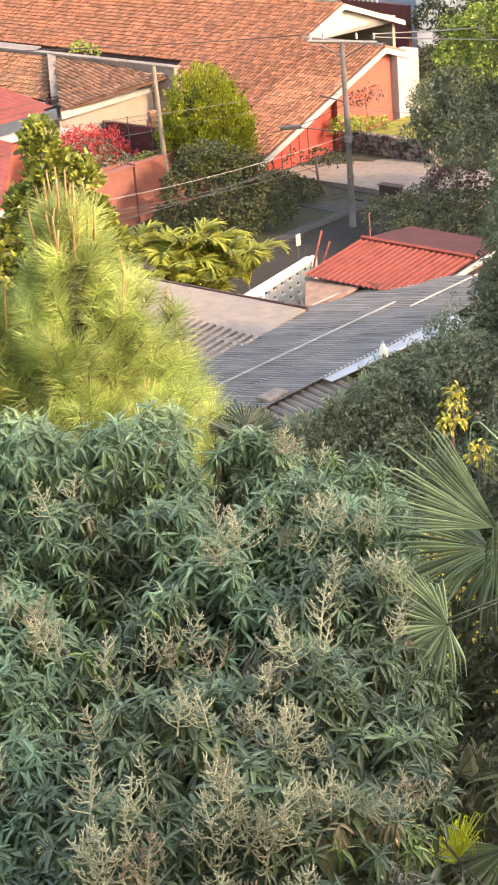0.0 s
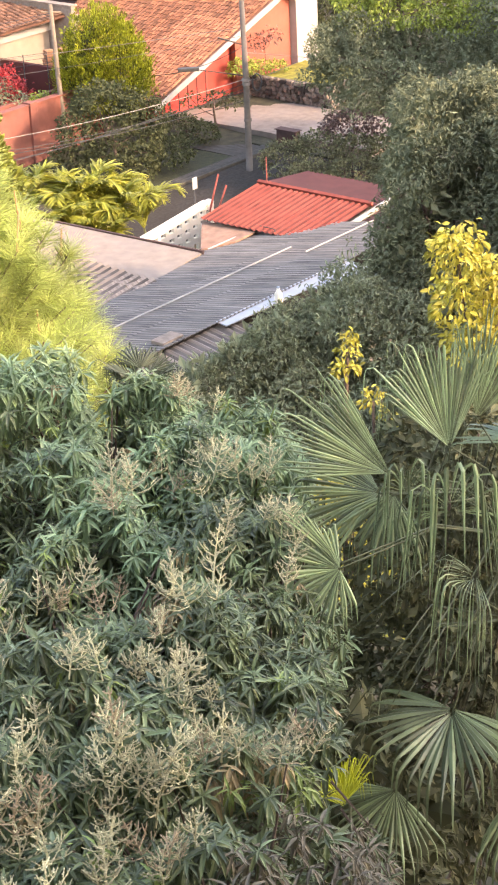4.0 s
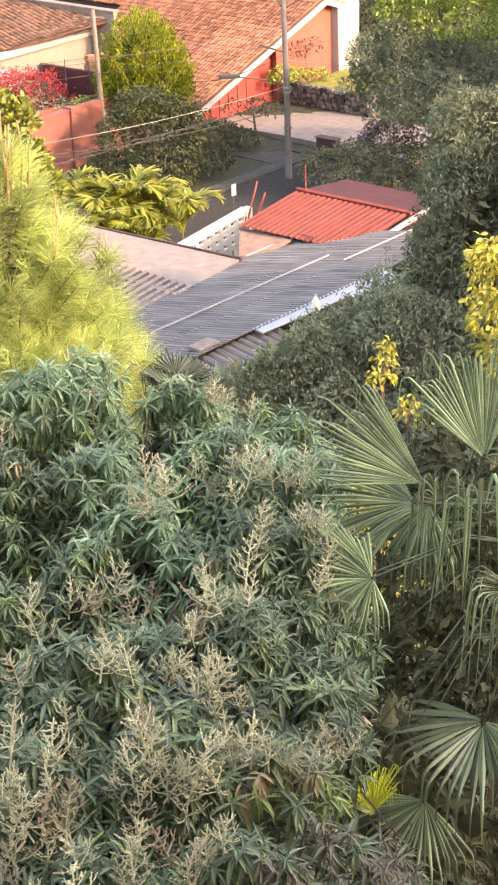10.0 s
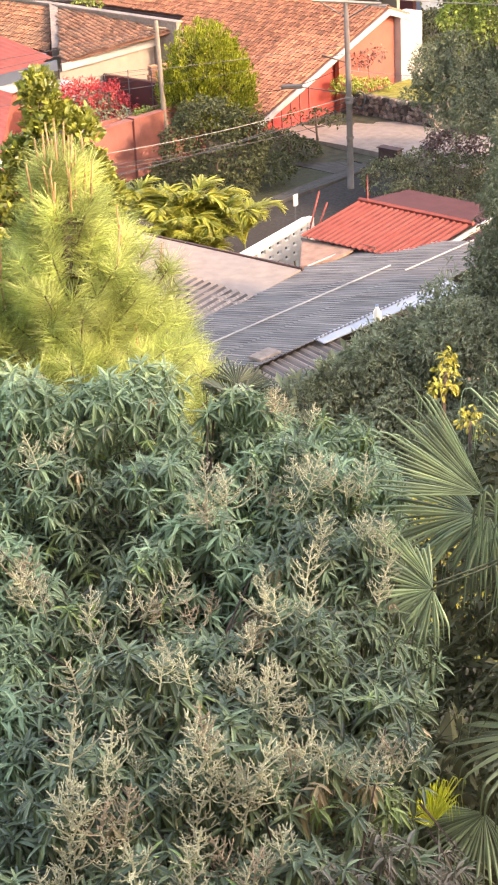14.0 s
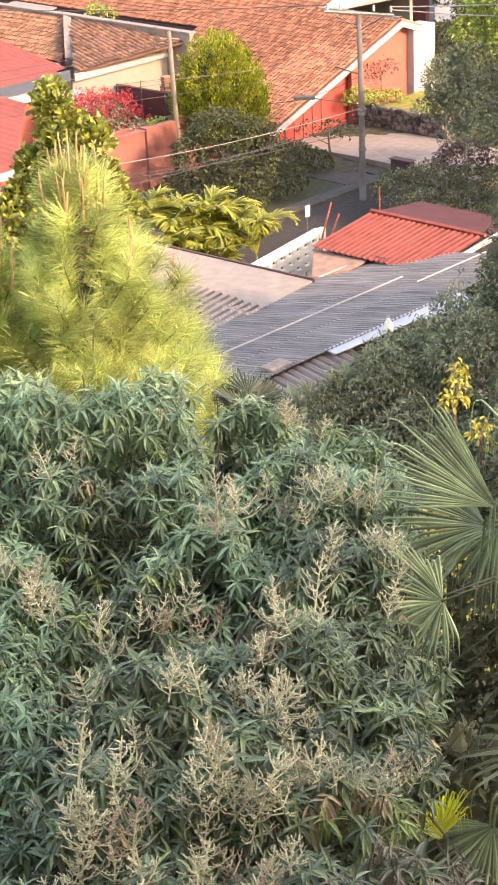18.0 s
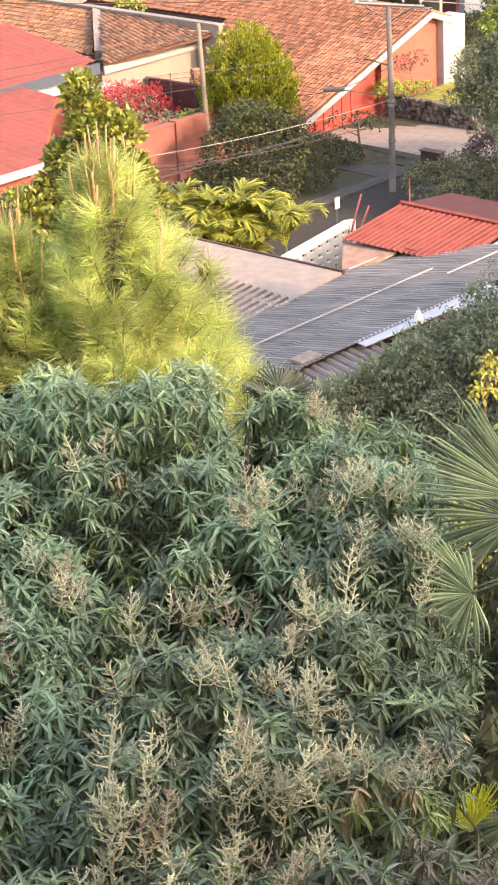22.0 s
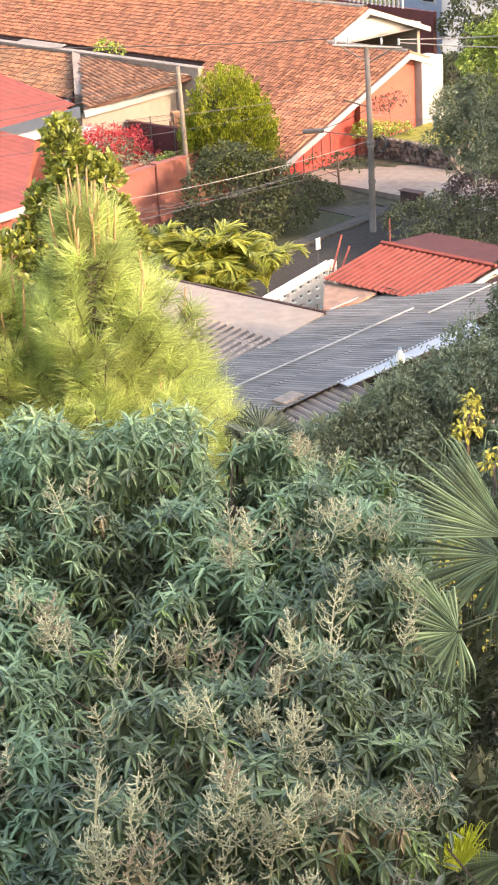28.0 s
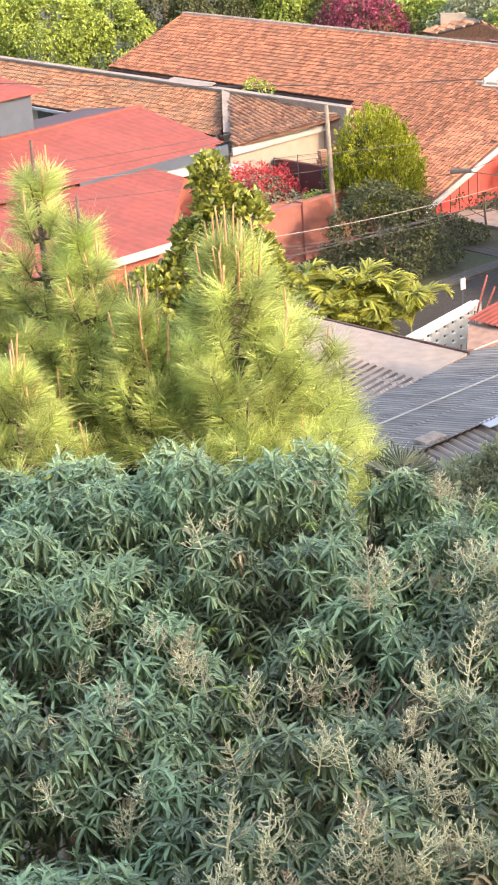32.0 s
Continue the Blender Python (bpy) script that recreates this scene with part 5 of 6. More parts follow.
broadleaf("sunlit_tree", "tall tree with fresh sunlit yellow-green leaves", "tree", [(8.2, 63.9, 6.2, 0.8, 0.6), (9.0, 64.0, 6.6, 0.8, 0.7), (9.4, 63.4, 5.8, 1.1, 0.8), (10.6, 62.8, 5.8, 1.4, 0.9), (12.0, 62.4, 5.6, 1.5, 1.1), (8.5, 63.8, 5.5, 0.8, 0.7), (9.6, 64.0, 6.9, 1.3, 0.9), (10.8, 63.6, 7.3, 1.6, 1.1), (8.8, 64.2, 6.2, 0.7, 0.6), (12.2, 63.4, 7.0, 1.7, 1.3), (8.3, 64.4, 7.0, 0.35, 0.5)], 0.1, SMALL, FRESH_LEAF, 200, (0.1, 0.2), 52, 0.15, rugged=0.5, grain=1.4)
broadleaf("roof_weed", "small weed growing from the roof edge", "weed", [(-5.95, 82.2, 3.95, 0.45, 0.35), (-5.4, 82.0, 3.8, 0.35, 0.3)], 3.2, SMALL, FRESH_LEAF, 110, (0.1, 0.2), 53, 0.02, base=(-5.8, 81.6, 3.3))
for i, (x, y, z, r, h, m, lab) in enumerate((
        (-19, 103, 3.6, 3.2, 3.0, FRESH_LEAF, "broad sunlit green tree behind the roofs"), (-15.6, 104, 3.2, 2.2, 2.6, FRESH_LEAF, "sunlit light green tree behind the roofs"),
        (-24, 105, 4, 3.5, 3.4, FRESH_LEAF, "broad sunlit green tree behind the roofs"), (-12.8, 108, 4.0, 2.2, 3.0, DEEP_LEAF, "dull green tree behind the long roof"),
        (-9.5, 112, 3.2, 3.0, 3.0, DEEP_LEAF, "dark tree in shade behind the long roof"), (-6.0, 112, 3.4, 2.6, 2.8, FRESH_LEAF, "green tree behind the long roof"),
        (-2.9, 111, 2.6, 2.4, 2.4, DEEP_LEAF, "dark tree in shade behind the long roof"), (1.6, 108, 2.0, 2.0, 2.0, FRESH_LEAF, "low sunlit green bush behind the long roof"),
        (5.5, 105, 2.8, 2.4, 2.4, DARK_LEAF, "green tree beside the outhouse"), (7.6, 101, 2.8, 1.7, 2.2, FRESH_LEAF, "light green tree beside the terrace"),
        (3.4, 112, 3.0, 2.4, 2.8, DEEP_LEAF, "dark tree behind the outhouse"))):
    lumps = [(x, y, z, r, h * 0.8), (x - r * 0.6, y - 0.5, z - 0.5, r * 0.6, h * 0.6), (x + r * 0.6, y - 0.4, z - 0.2, r * 0.6, h * 0.6), (x + r * 0.1, y - r * 0.5, z - h * 0.4, r * 0.7, h * 0.5), (x + r * 0.2, y, z + h * 0.5, r * 0.55, h * 0.4)]
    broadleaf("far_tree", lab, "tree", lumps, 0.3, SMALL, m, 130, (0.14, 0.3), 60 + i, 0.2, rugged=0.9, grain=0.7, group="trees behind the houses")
broadleaf("pink_bougainvillea", "pink bougainvillea flowering beyond the long roof", "shrub", [(-1.6, 106, 2.9, 1.5, 1.6), (-0.2, 106, 2.7, 1.3, 1.4), (-3.0, 106.5, 2.9, 0.9, 1.1), (0.8, 105.6, 2.0, 0.9, 0.9)], 0.3, SMALL, BOUGAINVILLEA_PINK, 90, (0.14, 0.26), 80, 0.1, rugged=0.9, grain=1.1)
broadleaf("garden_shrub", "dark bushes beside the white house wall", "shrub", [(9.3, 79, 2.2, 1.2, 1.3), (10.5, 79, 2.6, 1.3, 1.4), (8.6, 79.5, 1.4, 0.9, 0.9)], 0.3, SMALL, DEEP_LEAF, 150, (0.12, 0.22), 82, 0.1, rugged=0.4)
# the first two lumps are unseen, added to shade the house wall
broadleaf("shading_tree", "dark tree beside the blue-white house, extended to shade its wall", "tree", [(16.5, 91, 5.5, 2.2, 2.0), (18.5, 90, 6.0, 2.4, 2.2), (12.5, 88, 4.4, 1.5, 1.2), (11.0, 88, 4.1, 1.0, 0.9), (10.3, 88, 2.8, 1.0, 0.9), (13.5, 89, 4.8, 1.8, 1.5), (11.6, 86, 2.6, 1.5, 1.2), (13.5, 86.5, 3.4, 1.8, 1.4)], 0.3, SMALL, DEEP_LEAF, 80, (0.14, 0.26), 81, 0.15)
for i, a in enumerate(np.linspace(-1.25, 1.25, 26)):
    # woods that close the place all round the far side
    x, y = math.sin(a) * 175, math.cos(a) * 175 + 10 * math.sin(i * 2.3)
    broadleaf("far_woods", "distant wooded edge of the neighbourhood", "tree", [(x, y, 5, 9, 6), (x + 6, y + 2, 4, 7, 5), (x - 6, y - 1, 4.5, 7, 5)], 0, SMALL, DARK_LEAF, 3, (0.6, 1.2), 100 + i, 0.4, group="distant woods")


# ---- middle trees ----
broadleaf("leafy_tree", "sunlit tree with upright glossy leaves", "tree", [(-3.2, 32, 11.8, 0.36, 0.55), (-3.0, 32, 11.2, 0.55, 0.6), (-2.6, 32, 11.15, 0.4, 0.45), (-3.6, 32, 10.8, 0.35, 0.35), (-2.95, 32, 10.6, 0.6, 0.6), (-3.3, 32, 10.2, 0.6, 0.6), (-2.45, 32, 10.4, 0.45, 0.5), (-2.2, 31.9, 9.9, 0.4, 0.5), (-3.75, 32.1, 10.2, 0.4, 0.5), (-4.3, 31.8, 9.7, 0.65, 0.7), (-2.4, 31.8, 9.7, 0.55, 0.6), (-3.2, 31.6, 9.4, 1.1, 0.8), (-4.9, 31.8, 9.4, 0.5, 0.5), (-4.5, 31.5, 8.6, 1.2, 0.8)], 3, OVAL, FICUS_LEAF, 380, (0.09, 0.16), 90, 0.12, shell=0.35, hang=-0.6)
broadleaf("dark_round_tree", "dark green dense tree in the shade beyond the palms", "tree", [(0.5, 27.0, 7.7, 0.5, 0.4), (1.0, 27.2, 7.9, 0.55, 0.45), (1.5, 27.4, 8.1, 0.55, 0.5), (2.1, 27.6, 8.3, 0.6, 0.5), (0.2, 26.8, 7.2, 0.7, 0.6), (1.1, 26.8, 7.2, 0.8, 0.7), (2.7, 27.5, 7.3, 1.2, 1.0), (3.5, 28.0, 8.4, 1.1, 1.0), (4.4, 28.0, 8.2, 1.4, 1.1), (1.7, 27.5, 6.7, 0.9, 0.8), (3.2, 26.0, 6.6, 1.6, 1.0), (5.0, 26.5, 7.0, 1.8, 1.2), (2.3, 26.3, 6.0, 1.2, 0.8), (4.2, 25.0, 5.6, 2.0, 1.0), (0.35, 27.4, 6.6, 0.8, 0.7), (-0.3, 27.2, 6.2, 0.8, 0.6), (1.9, 27.6, 7.0, 0.9, 0.7), (2.6, 27.8, 7.9, 0.8, 0.7), (1.2, 26.6, 5.9, 1.0, 0.8), (0.4, 26.2, 4.8, 1.0, 0.8)], 2, THIN, DARK_LEAF, 1000, (0.06, 0.13), 91, 0.14, shell=0.5, inner=60, spread=0.9, rugged=0.4, grain=1.5)
broadleaf("tall_dark_tree", "tall dark broadleaf tree in the shade", "tree", [(4.5, 28.4, 9.3, 0.65, 0.8), (4.6, 28.6, 10.6, 0.5, 0.6), (5.2, 29.5, 10.9, 1.0, 1.1), (6.2, 29.5, 11.0, 1.1, 1.1), (5.0, 29.2, 9.6, 0.8, 0.8), (5.9, 29.0, 9.4, 1.4, 1.2), (7.2, 29, 10.4, 1.6, 1.6), (5.6, 28.6, 8.4, 1.2, 0.9), (7.0, 28.4, 8.4, 1.6, 1.2)], 2, THIN, SHADE_LEAF, 760, (0.07, 0.14), 92, 0.18, shell=0.5, inner=50, spread=0.9, rugged=0.5, grain=1.3)
broadleaf("yellow_leaf_tree", "young tree with drooping yellow-green leaves in the sun", "tree", [(3.25, 17.6, 13.2, 0.27, 0.38), (3.3, 17.6, 12.7, 0.36, 0.4), (3.5, 17.5, 12.3, 0.42, 0.42), (3.65, 17.5, 12.8, 0.35, 0.4), (3.85, 17.6, 12.2, 0.4, 0.5)], 4, BROAD, YELLOW_LEAF, 520, (0.065, 0.11), 93, 0.02, shell=0.3, hang=0.5, rugged=0.1, grain=5)
broadleaf("yellow_leaf_tree", "thin leader of a yellow-leaved young tree", "tree", [(2.12, 17.7, 12.22, 0.14, 0.22), (2.1, 17.7, 12.02, 0.15, 0.15)], 4, BROAD, YELLOW_LEAF, 420, (0.05, 0.085), 94, 0.01, shell=0.3, hang=0.5)
broadleaf("yellow_leaf_tree", "small yellow-leaved shoot among palm fans", "tree", [(2.32, 17.3, 11.8, 0.14, 0.17), (2.5, 17.3, 11.6, 0.13, 0.15)], 4, BROAD, YELLOW_LEAF, 380, (0.045, 0.075), 95, 0.01, shell=0.3, hang=0.5)

broadleaf("sunlit_shrub", "sunlit yellow-green leaves deep behind the palm", "shrub", [(2.74, 23.0, 7.3, 0.5, 0.5), (2.59, 23.0, 7.9, 0.4, 0.35), (3.04, 23.0, 6.7, 0.45, 0.4), (2.86, 23.0, 6.2, 0.35, 0.3), (3.4, 22.6, 5.9, 0.35, 0.25), (2.2, 23.0, 7.95, 0.3, 0.2)], 2.0, BROAD, YELLOW_LEAF, 130, (0.07, 0.13), 98, 0.02, shell=0.2)
# dark leaf masses added where only shade lies behind the palm
broadleaf("dark_backdrop_shrub", "shrubs added as a dark backdrop behind the palm", "shrub", [(3.0, 16.6, 11.3, 0.8, 0.8), (2.75, 16.4, 10.4, 0.75, 0.8), (3.4, 16.6, 10.2, 1.0, 1.2), (2.5, 16.2, 9.2, 0.9, 0.9), (1.6, 16.6, 8.6, 0.9, 0.9), (3.3, 16.2, 8.2, 1.2, 1.2), (2.2, 16.0, 7.6, 1.2, 1.2), (4.4, 18, 8.8, 1.4, 1.8), (2.0, 15.6, 9.1, 0.7, 0.6), (2.4, 15.2, 8.6, 0.9, 0.8), (1.5, 15.2, 8.0, 0.9, 0.9), (2.9, 15.4, 9.6, 0.7, 0.7)], 3, SMALL, UNDER_LEAF, 250, (0.1, 0.18), 99, 0.08)
broadleaf("dark_backdrop_shrub", "sparse shrub added to darken the gaps behind the fan palm", "shrub", [(2.0, 17.2, 10.4, 0.5, 0.5), (2.15, 17.0, 9.9, 0.5, 0.5), (1.75, 17.2, 10.6, 0.4, 0.35)], 3, SMALL, DEEP_LEAF, 75, (0.07, 0.13), 199, 0.03, shell=0.2)

# out-of-view trees added to keep sun off the dark trees and shed
for x, y, z, r, h, seed in ((12.5, 22.5, 12.5, 3.4, 3.2, 96), (16.5, 32, 11.0, 4.6, 5.2, 97)):
    broadleaf("shading_tree", "unseen spreading tree added to shade the trees and roof behind", "tree", [(x, y, z, r, h), (x - 2.2, y - 1, z - 1.5, 2.4, 2.2), (x + 2.2, y + 1, z - 1, 2.6, 2.4), (x, y - 2, z - 2, 2.8, 2.2), (x - 1, y + 2.4, z - 0.6, 2.4, 2.2)], 2, SMALL, DARK_LEAF, 110, (0.3, 0.5), seed, 0.3, shell=0.6)


# ---- pines ----
def needle_tuft(rng, n=105, length=0.29):
    """A tuft of long needles about the x axis, pointing ahead and out."""
    verts, tris = [], []
    for i in range(n):
        a, out = rng.uniform(0, 2 * math.pi), rng.uniform(0.3, 2.8)
        t = rng.uniform(-0.14, 0.08)
        d = Vector((1.0, math.cos(a) * out, math.sin(a) * out)).normalized()
        side = d.cross(Vector((0.2, 0.5, 0.8))).normalized() * 0.0023
        l = length * rng.uniform(0.75, 1.15)
        root = Vector((t, 0, 0)) + d * 0.01
        mid = root + d * l * 0.5 + Vector((0.012, 0, 0))
        tip = root + d * l + Vector((0.0, 0, 0)) - Vector((0, math.cos(a), math.sin(a))) * 0.02
        k = len(verts)
        verts += [root - side, root + side, mid - side, mid + side, tip]
        tris += [(k, k + 1, k + 3), (k, k + 3, k + 2), (k + 2, k + 3, k + 4)]
    return np.array([tuple(p) for p in verts]), np.array(tris)


def pine(label, x, y, top, foot, seed, whorls, spread, candles=3, shaded=1.0):
    """A young long-needled pine: trunk, up-curved branches in whorls, tufts at their ends, bare shoots on top."""
    rng = np.random.default_rng(seed)
    ob = thing("pine_tree", label, "tree", (x, y, foot))
    part("trunk", tube_mesh("trunk", BARK, [(x, y, foot - 0.1), (x + 0.03, y, (foot + top) / 2), (x, y, top)], [0.16, 0.1, 0.015], 8), ob)
    tufts = [needle_tuft(rng) for _ in range(4)]
    frames, wood, shoots = [[] for _ in tufts], [], []

    def tuft(p, d, size):
        k = int(rng.integers(len(tufts)))
        d = np.array(tuple(d))[None]
        frames[k].append(frames_of(np.array(tuple(p))[None], d, rng.uniform(0, 6, 1), np.array([size]))[0])

    for i in range(whorls):
        t = (i + 0.5) / whorls
        z = top - 0.4 - t * spread[1]
        reach = min(spread[0] * (0.09 + 0.91 * t ** 1.02), 1.36)
        n = 6 + int(4 * t)
        for j in range(n):
            a = 2 * math.pi * (j + rng.random() * 0.7) / n + i
            r = reach * rng.uniform(0.6, 1.12) * (shaded if math.cos(a) < -0.3 else 1.0)
            e = Vector((math.cos(a), math.sin(a), 0))
            root = Vector((x, y, z - 0.15 * r))
            mid = root + e * r * 0.55 + Vector((0, 0, 0.08 * r))
            end = root + e * r + Vector((0, 0, rng.uniform(0.35, 0.6) * r + 0.12))
            wood.append(tube([root, mid, end], [0.022, 0.016, 0.008], 4))
            up = (end - mid).normalized() + Vector((0, 0, 0.5))
            tuft(end, up, rng.uniform(0.9, 1.15))
            if rng.random() < 0.9:
                tuft(mid.lerp(end, 0.55), (end - mid).normalized() + Vector((0, 0, 0.3)), rng.uniform(0.85, 1.1))
            if r > 0.5:
                tuft(mid, (end - mid) + Vector(rng.normal(scale=0.3, size=3)), rng.uniform(0.8, 1.05))
                for q in range(2):
                    sidew = e.cross(Vector((0, 0, 1))) * (1 if q else -1)
                    tip = mid.lerp(end, 0.3) + sidew * r * rng.uniform(0.2, 0.4) + Vector((0, 0, 0.15 * r))
                    wood.append(tube([mid, tip], [0.012, 0.006], 4))
                    tuft(tip, (tip - mid).normalized() + Vector((0, 0, 0.7)), rng.uniform(0.85, 1.1))
            if r > 0.8:
                for q in (0.35, 0.8):
                    spot = mid.lerp(end, q) + Vector(rng.normal(scale=0.2, size=3))
                    tuft(spot, (end - mid) + Vector(rng.normal(scale=0.35, size=3)), rng.uniform(0.9, 1.15))
            if rng.random() < 0.16 + 0.25 * (t < 0.3):
                tip = end + Vector((rng.normal(scale=0.03), rng.normal(scale=0.03), rng.uniform(0.2, 0.42)))
                shoots.append(tube([end, tip], [0.014, 0.008], 5))
    # bare candles stand over the top whorls, the middle one tallest
    for i in range(candles):
        a, out = 2.4 * i, 0.04 + 0.3 * (i / candles) ** 0.7
        p = Vector((x + out * math.cos(a), y + out * math.sin(a), top - 0.42 - out * 1.2))
        long = rng.uniform(0.4, 0.6) + 0.15 * (i < 3)
        tip = p + Vector((0.05 * math.cos(a), 0.05 * math.sin(a), long))
        shoots.append(tube([p, p.lerp(tip, 0.5) + Vector((rng.normal(scale=0.008), 0, 0)), tip], [0.015, 0.013, 0.007], 5))
    part("branchwork", tri_mesh("branchwork", *merge(wood), BARK, True), ob, kind="stuff")
    for sh in shoots:
        part("shoot", tri_mesh("shoot", *sh, PINE_BARK, True), ob, "upright orange-brown new shoot")
    part("needles", tri_mesh("needles", *merge([strew(tf, fr) for tf, fr in zip(tufts, frames) if fr]), NEEDLE), ob, "long sunlit yellow-green needles", "stuff")
    return ob


pine("slender pine with long yellow-green needles and bare shoots", -1.64, 17.6, 14.92, 3.0, 7, 21, (2.0, 3.7), 16, 0.66)
pine("pine with long needles beside a taller pine", -3.62, 18.4, 15.6, 3.0, 9, 8, (1.15, 3.2), 0)
pine("narrow pine leader with short needles", -3.14, 18.0, 15.1, 3.0, 10, 6, (0.62, 2.1), 0)
pine("small young pine between larger ones", -2.55, 17.6, 14.3, 3.0, 11, 6, (0.6, 1.5), 6)
pine("low leafy pine top with many bare shoots", -4.35, 18.3, 14.6, 3.0, 13, 7, (1.1, 2.2), 0)
pine("low broad pine with long sunlit needles", -3.75, 16.9, 13.95, 3.0, 15, 6, (0.9, 1.5), 2)
# dark leaves added in place of the shaded gaps under the pines
broadleaf("dark_backdrop_shrub", "shrubs added to fill the dark gaps below the pines", "shrub", [(-3.0, 18.4, 11.6, 1.1, 0.9), (-4.2, 18.8, 11.6, 1.1, 0.9), (-2.0, 18.6, 11.2, 1.0, 0.8), (-3.2, 18.6, 10.4, 1.6, 0.9)], 3, SMALL, DEEP_LEAF, 260, (0.08, 0.14), 197, 0.06, inner=50)


# ---- the mango tree in the foreground ----
HOLLOWS = ((-0.4, 12.1, 0.45, 0.7), (-1.3, 12.6, 0.45, 0.5), (-0.17, 14.6, 0.36, 1.1), (-1.1, 11.4, 0.35, 0.35), (-2.9, 12.6, 0.5, 0.45), (-2.1, 10.2, 0.45, 0.45), (0.75, 10.1, 0.35, 0.4), (-0.7, 9.6, 0.3, 0.3), (-2.6, 9.3, 0.5, 0.5), (-1.75, 8.7, 0.4, 0.5), (-1.5, 9.7, 0.35, 0.4))


def bough_heads():
    """Plan, radius and lift of the crown's rounded bough ends, on a loose grid."""
    rng = np.random.default_rng(19)
    out = []
    for j in range(13):
        for i in range(11):
            x = -5.6 + 0.76 * (i + 0.5 * (j % 2)) + rng.normal(scale=0.15)
            y = 5.9 + 0.84 * j + rng.normal(scale=0.17)
            out.append((x, y, rng.uniform(0.46, 0.68), rng.uniform(-0.2, 0.24)))
    return out


BOUGHS = bough_heads()


def mango_top(x, y):
    """Height of the mango crown's upper side: domed bough ends with deep clefts between."""
    z = 12.77 + 0.015 * (11 - y)
    z += 0.45 * noise.noise((x * 0.7 + 3.1, y * 0.6, 0.3)) + 0.12 * noise.noise((x * 2.4, y * 2.2 + 7.0, 1.7))
    dome = -0.3
    for bx, by, br, bh in BOUGHS:
        q = ((x - bx) ** 2 + (y - by) ** 2) / (br * br)
        if q < 2.2:
            dome = max(dome, bh + 0.5 * (1 - q))
    z += dome
    z += 0.3 * math.exp(-((x + 1.6) ** 2 / 1.6 + (y - 14.4) ** 2 / 2.0))
    z += 0.4 * math.exp(-((x + 3.6) ** 2 / 1.4 + (y - 14.6) ** 2 / 2.0))
    for hx, hy, hr, deep in HOLLOWS:
        z -= deep * math.exp(-((x - hx) ** 2 + (y - hy) ** 2 * 0.7) / hr ** 2)
    right = 1.32 - 0.05 * (15 - y)
    if x > right - 0.9:
        z -= 0.62 * (x - right + 0.9) ** 2
    if x > right:
        z -= 1.9 * (x - right)
    if y > 14.9:
        z -= 0.9 * (y - 14.9) ** 2
    return z


def panicle(rng, tall):
    """A conical flower spike: a stalk with long up-curved side stalks, all set with tiny buds."""
    pieces, spots = [], []
    bend = Vector((rng.normal(scale=0.05), rng.normal(scale=0.05), 0))
    bud = (np.array([(1, 0, 0), (-0.5, 0.8, 0), (-0.5, -0.8, 0), (0, 0, 1.3)]) * 0.0054, np.array([(0, 1, 3), (1, 2, 3), (2, 0, 3), (0, 2, 1)]))

    def twig(pts, r):
        pieces.append(tube(pts, [r, r * 0.8, r * 0.45], 4, False))
        k = max(3, int((pts[2] - pts[0]).length / 0.0105))
        for j in range(k):
            t = 0.15 + 0.85 * j / k
            q = (pts[0].lerp(pts[1], t * 2) if t < 0.5 else pts[1].lerp(pts[2], t * 2 - 1)) + Vector(rng.normal(scale=0.0028, size=3))
            spots.append(np.concatenate([np.eye(3) * rng.uniform(0.6, 1.5), np.array(tuple(q))[:, None]], 1))

    twig([Vector((0, 0, -0.06)), bend * 0.25 + Vector((0, 0, tall * 0.5)), bend + Vector((0, 0, tall))], 0.0074)
    n = 15
    for i in range(n):
        t = 0.03 + 0.9 * i / n
        p = bend * (t * t) + Vector((0, 0, tall * t))
        a = i * 2.4 + rng.normal(scale=0.35)
        l = tall * 0.52 * (1 - t) ** 0.9 * rng.uniform(0.65, 1.2) + 0.012
        d = Vector((math.cos(a), math.sin(a), rng.uniform(0.3, 0.6))).normalized()
        mid = p + d * l * 0.55
        tip = p + d * l + Vector((0, 0, 0.25 * l))
        twig([p, mid, tip], 0.005)
        if l > 0.07:
            side = d.cross(Vector((0, 0, 1))).normalized()
            for q, sg in ((0.4, 1), (0.65, -1)):
                b = p.lerp(tip, q)
                e = b + (d * 0.55 + side * 0.6 * sg + Vector((0, 0, 0.4))) * l * 0.34
                twig([b, b.lerp(e, 0.5), e], 0.004)
    pieces.append(strew(bud, spots))
    return merge(pieces)


def rosettes(rng, place, up, leaves, length, droop_mix):
    """Frames of leaves in whorls: each whorl about its own axis."""
    m = len(place)
    up = up / np.linalg.norm(up, axis=1)[:, None]
    base = np.repeat(place, leaves, 0)
    axis = np.repeat(up, leaves, 0)
    ang = np.tile(np.arange(leaves) * 2.399, m) + np.repeat(rng.uniform(0, 6.28, m), leaves)
    ref = np.cross(axis, np.array([0.37, 0.2, 0.9]))
    ref /= np.linalg.norm(ref, axis=1)[:, None]
    other = np.cross(axis, ref)
    out = ref * np.cos(ang)[:, None] + other * np.sin(ang)[:, None]
    rise = np.tile(np.linspace(1.2, -0.55, leaves), m)[:, None] + rng.normal(scale=0.18, size=(m * leaves, 1))
    way = out + axis * rise + np.array([0, 0, -droop_mix])
    stem = base - axis * np.tile(np.linspace(0, 0.1, leaves), m)[:, None]
    size = rng.uniform(0.75, 1.2, m * leaves) * length * np.tile(np.linspace(0.72, 1.1, leaves), m)
    return frames_of(stem, way, rng.normal(scale=0.25, size=m * leaves), size)


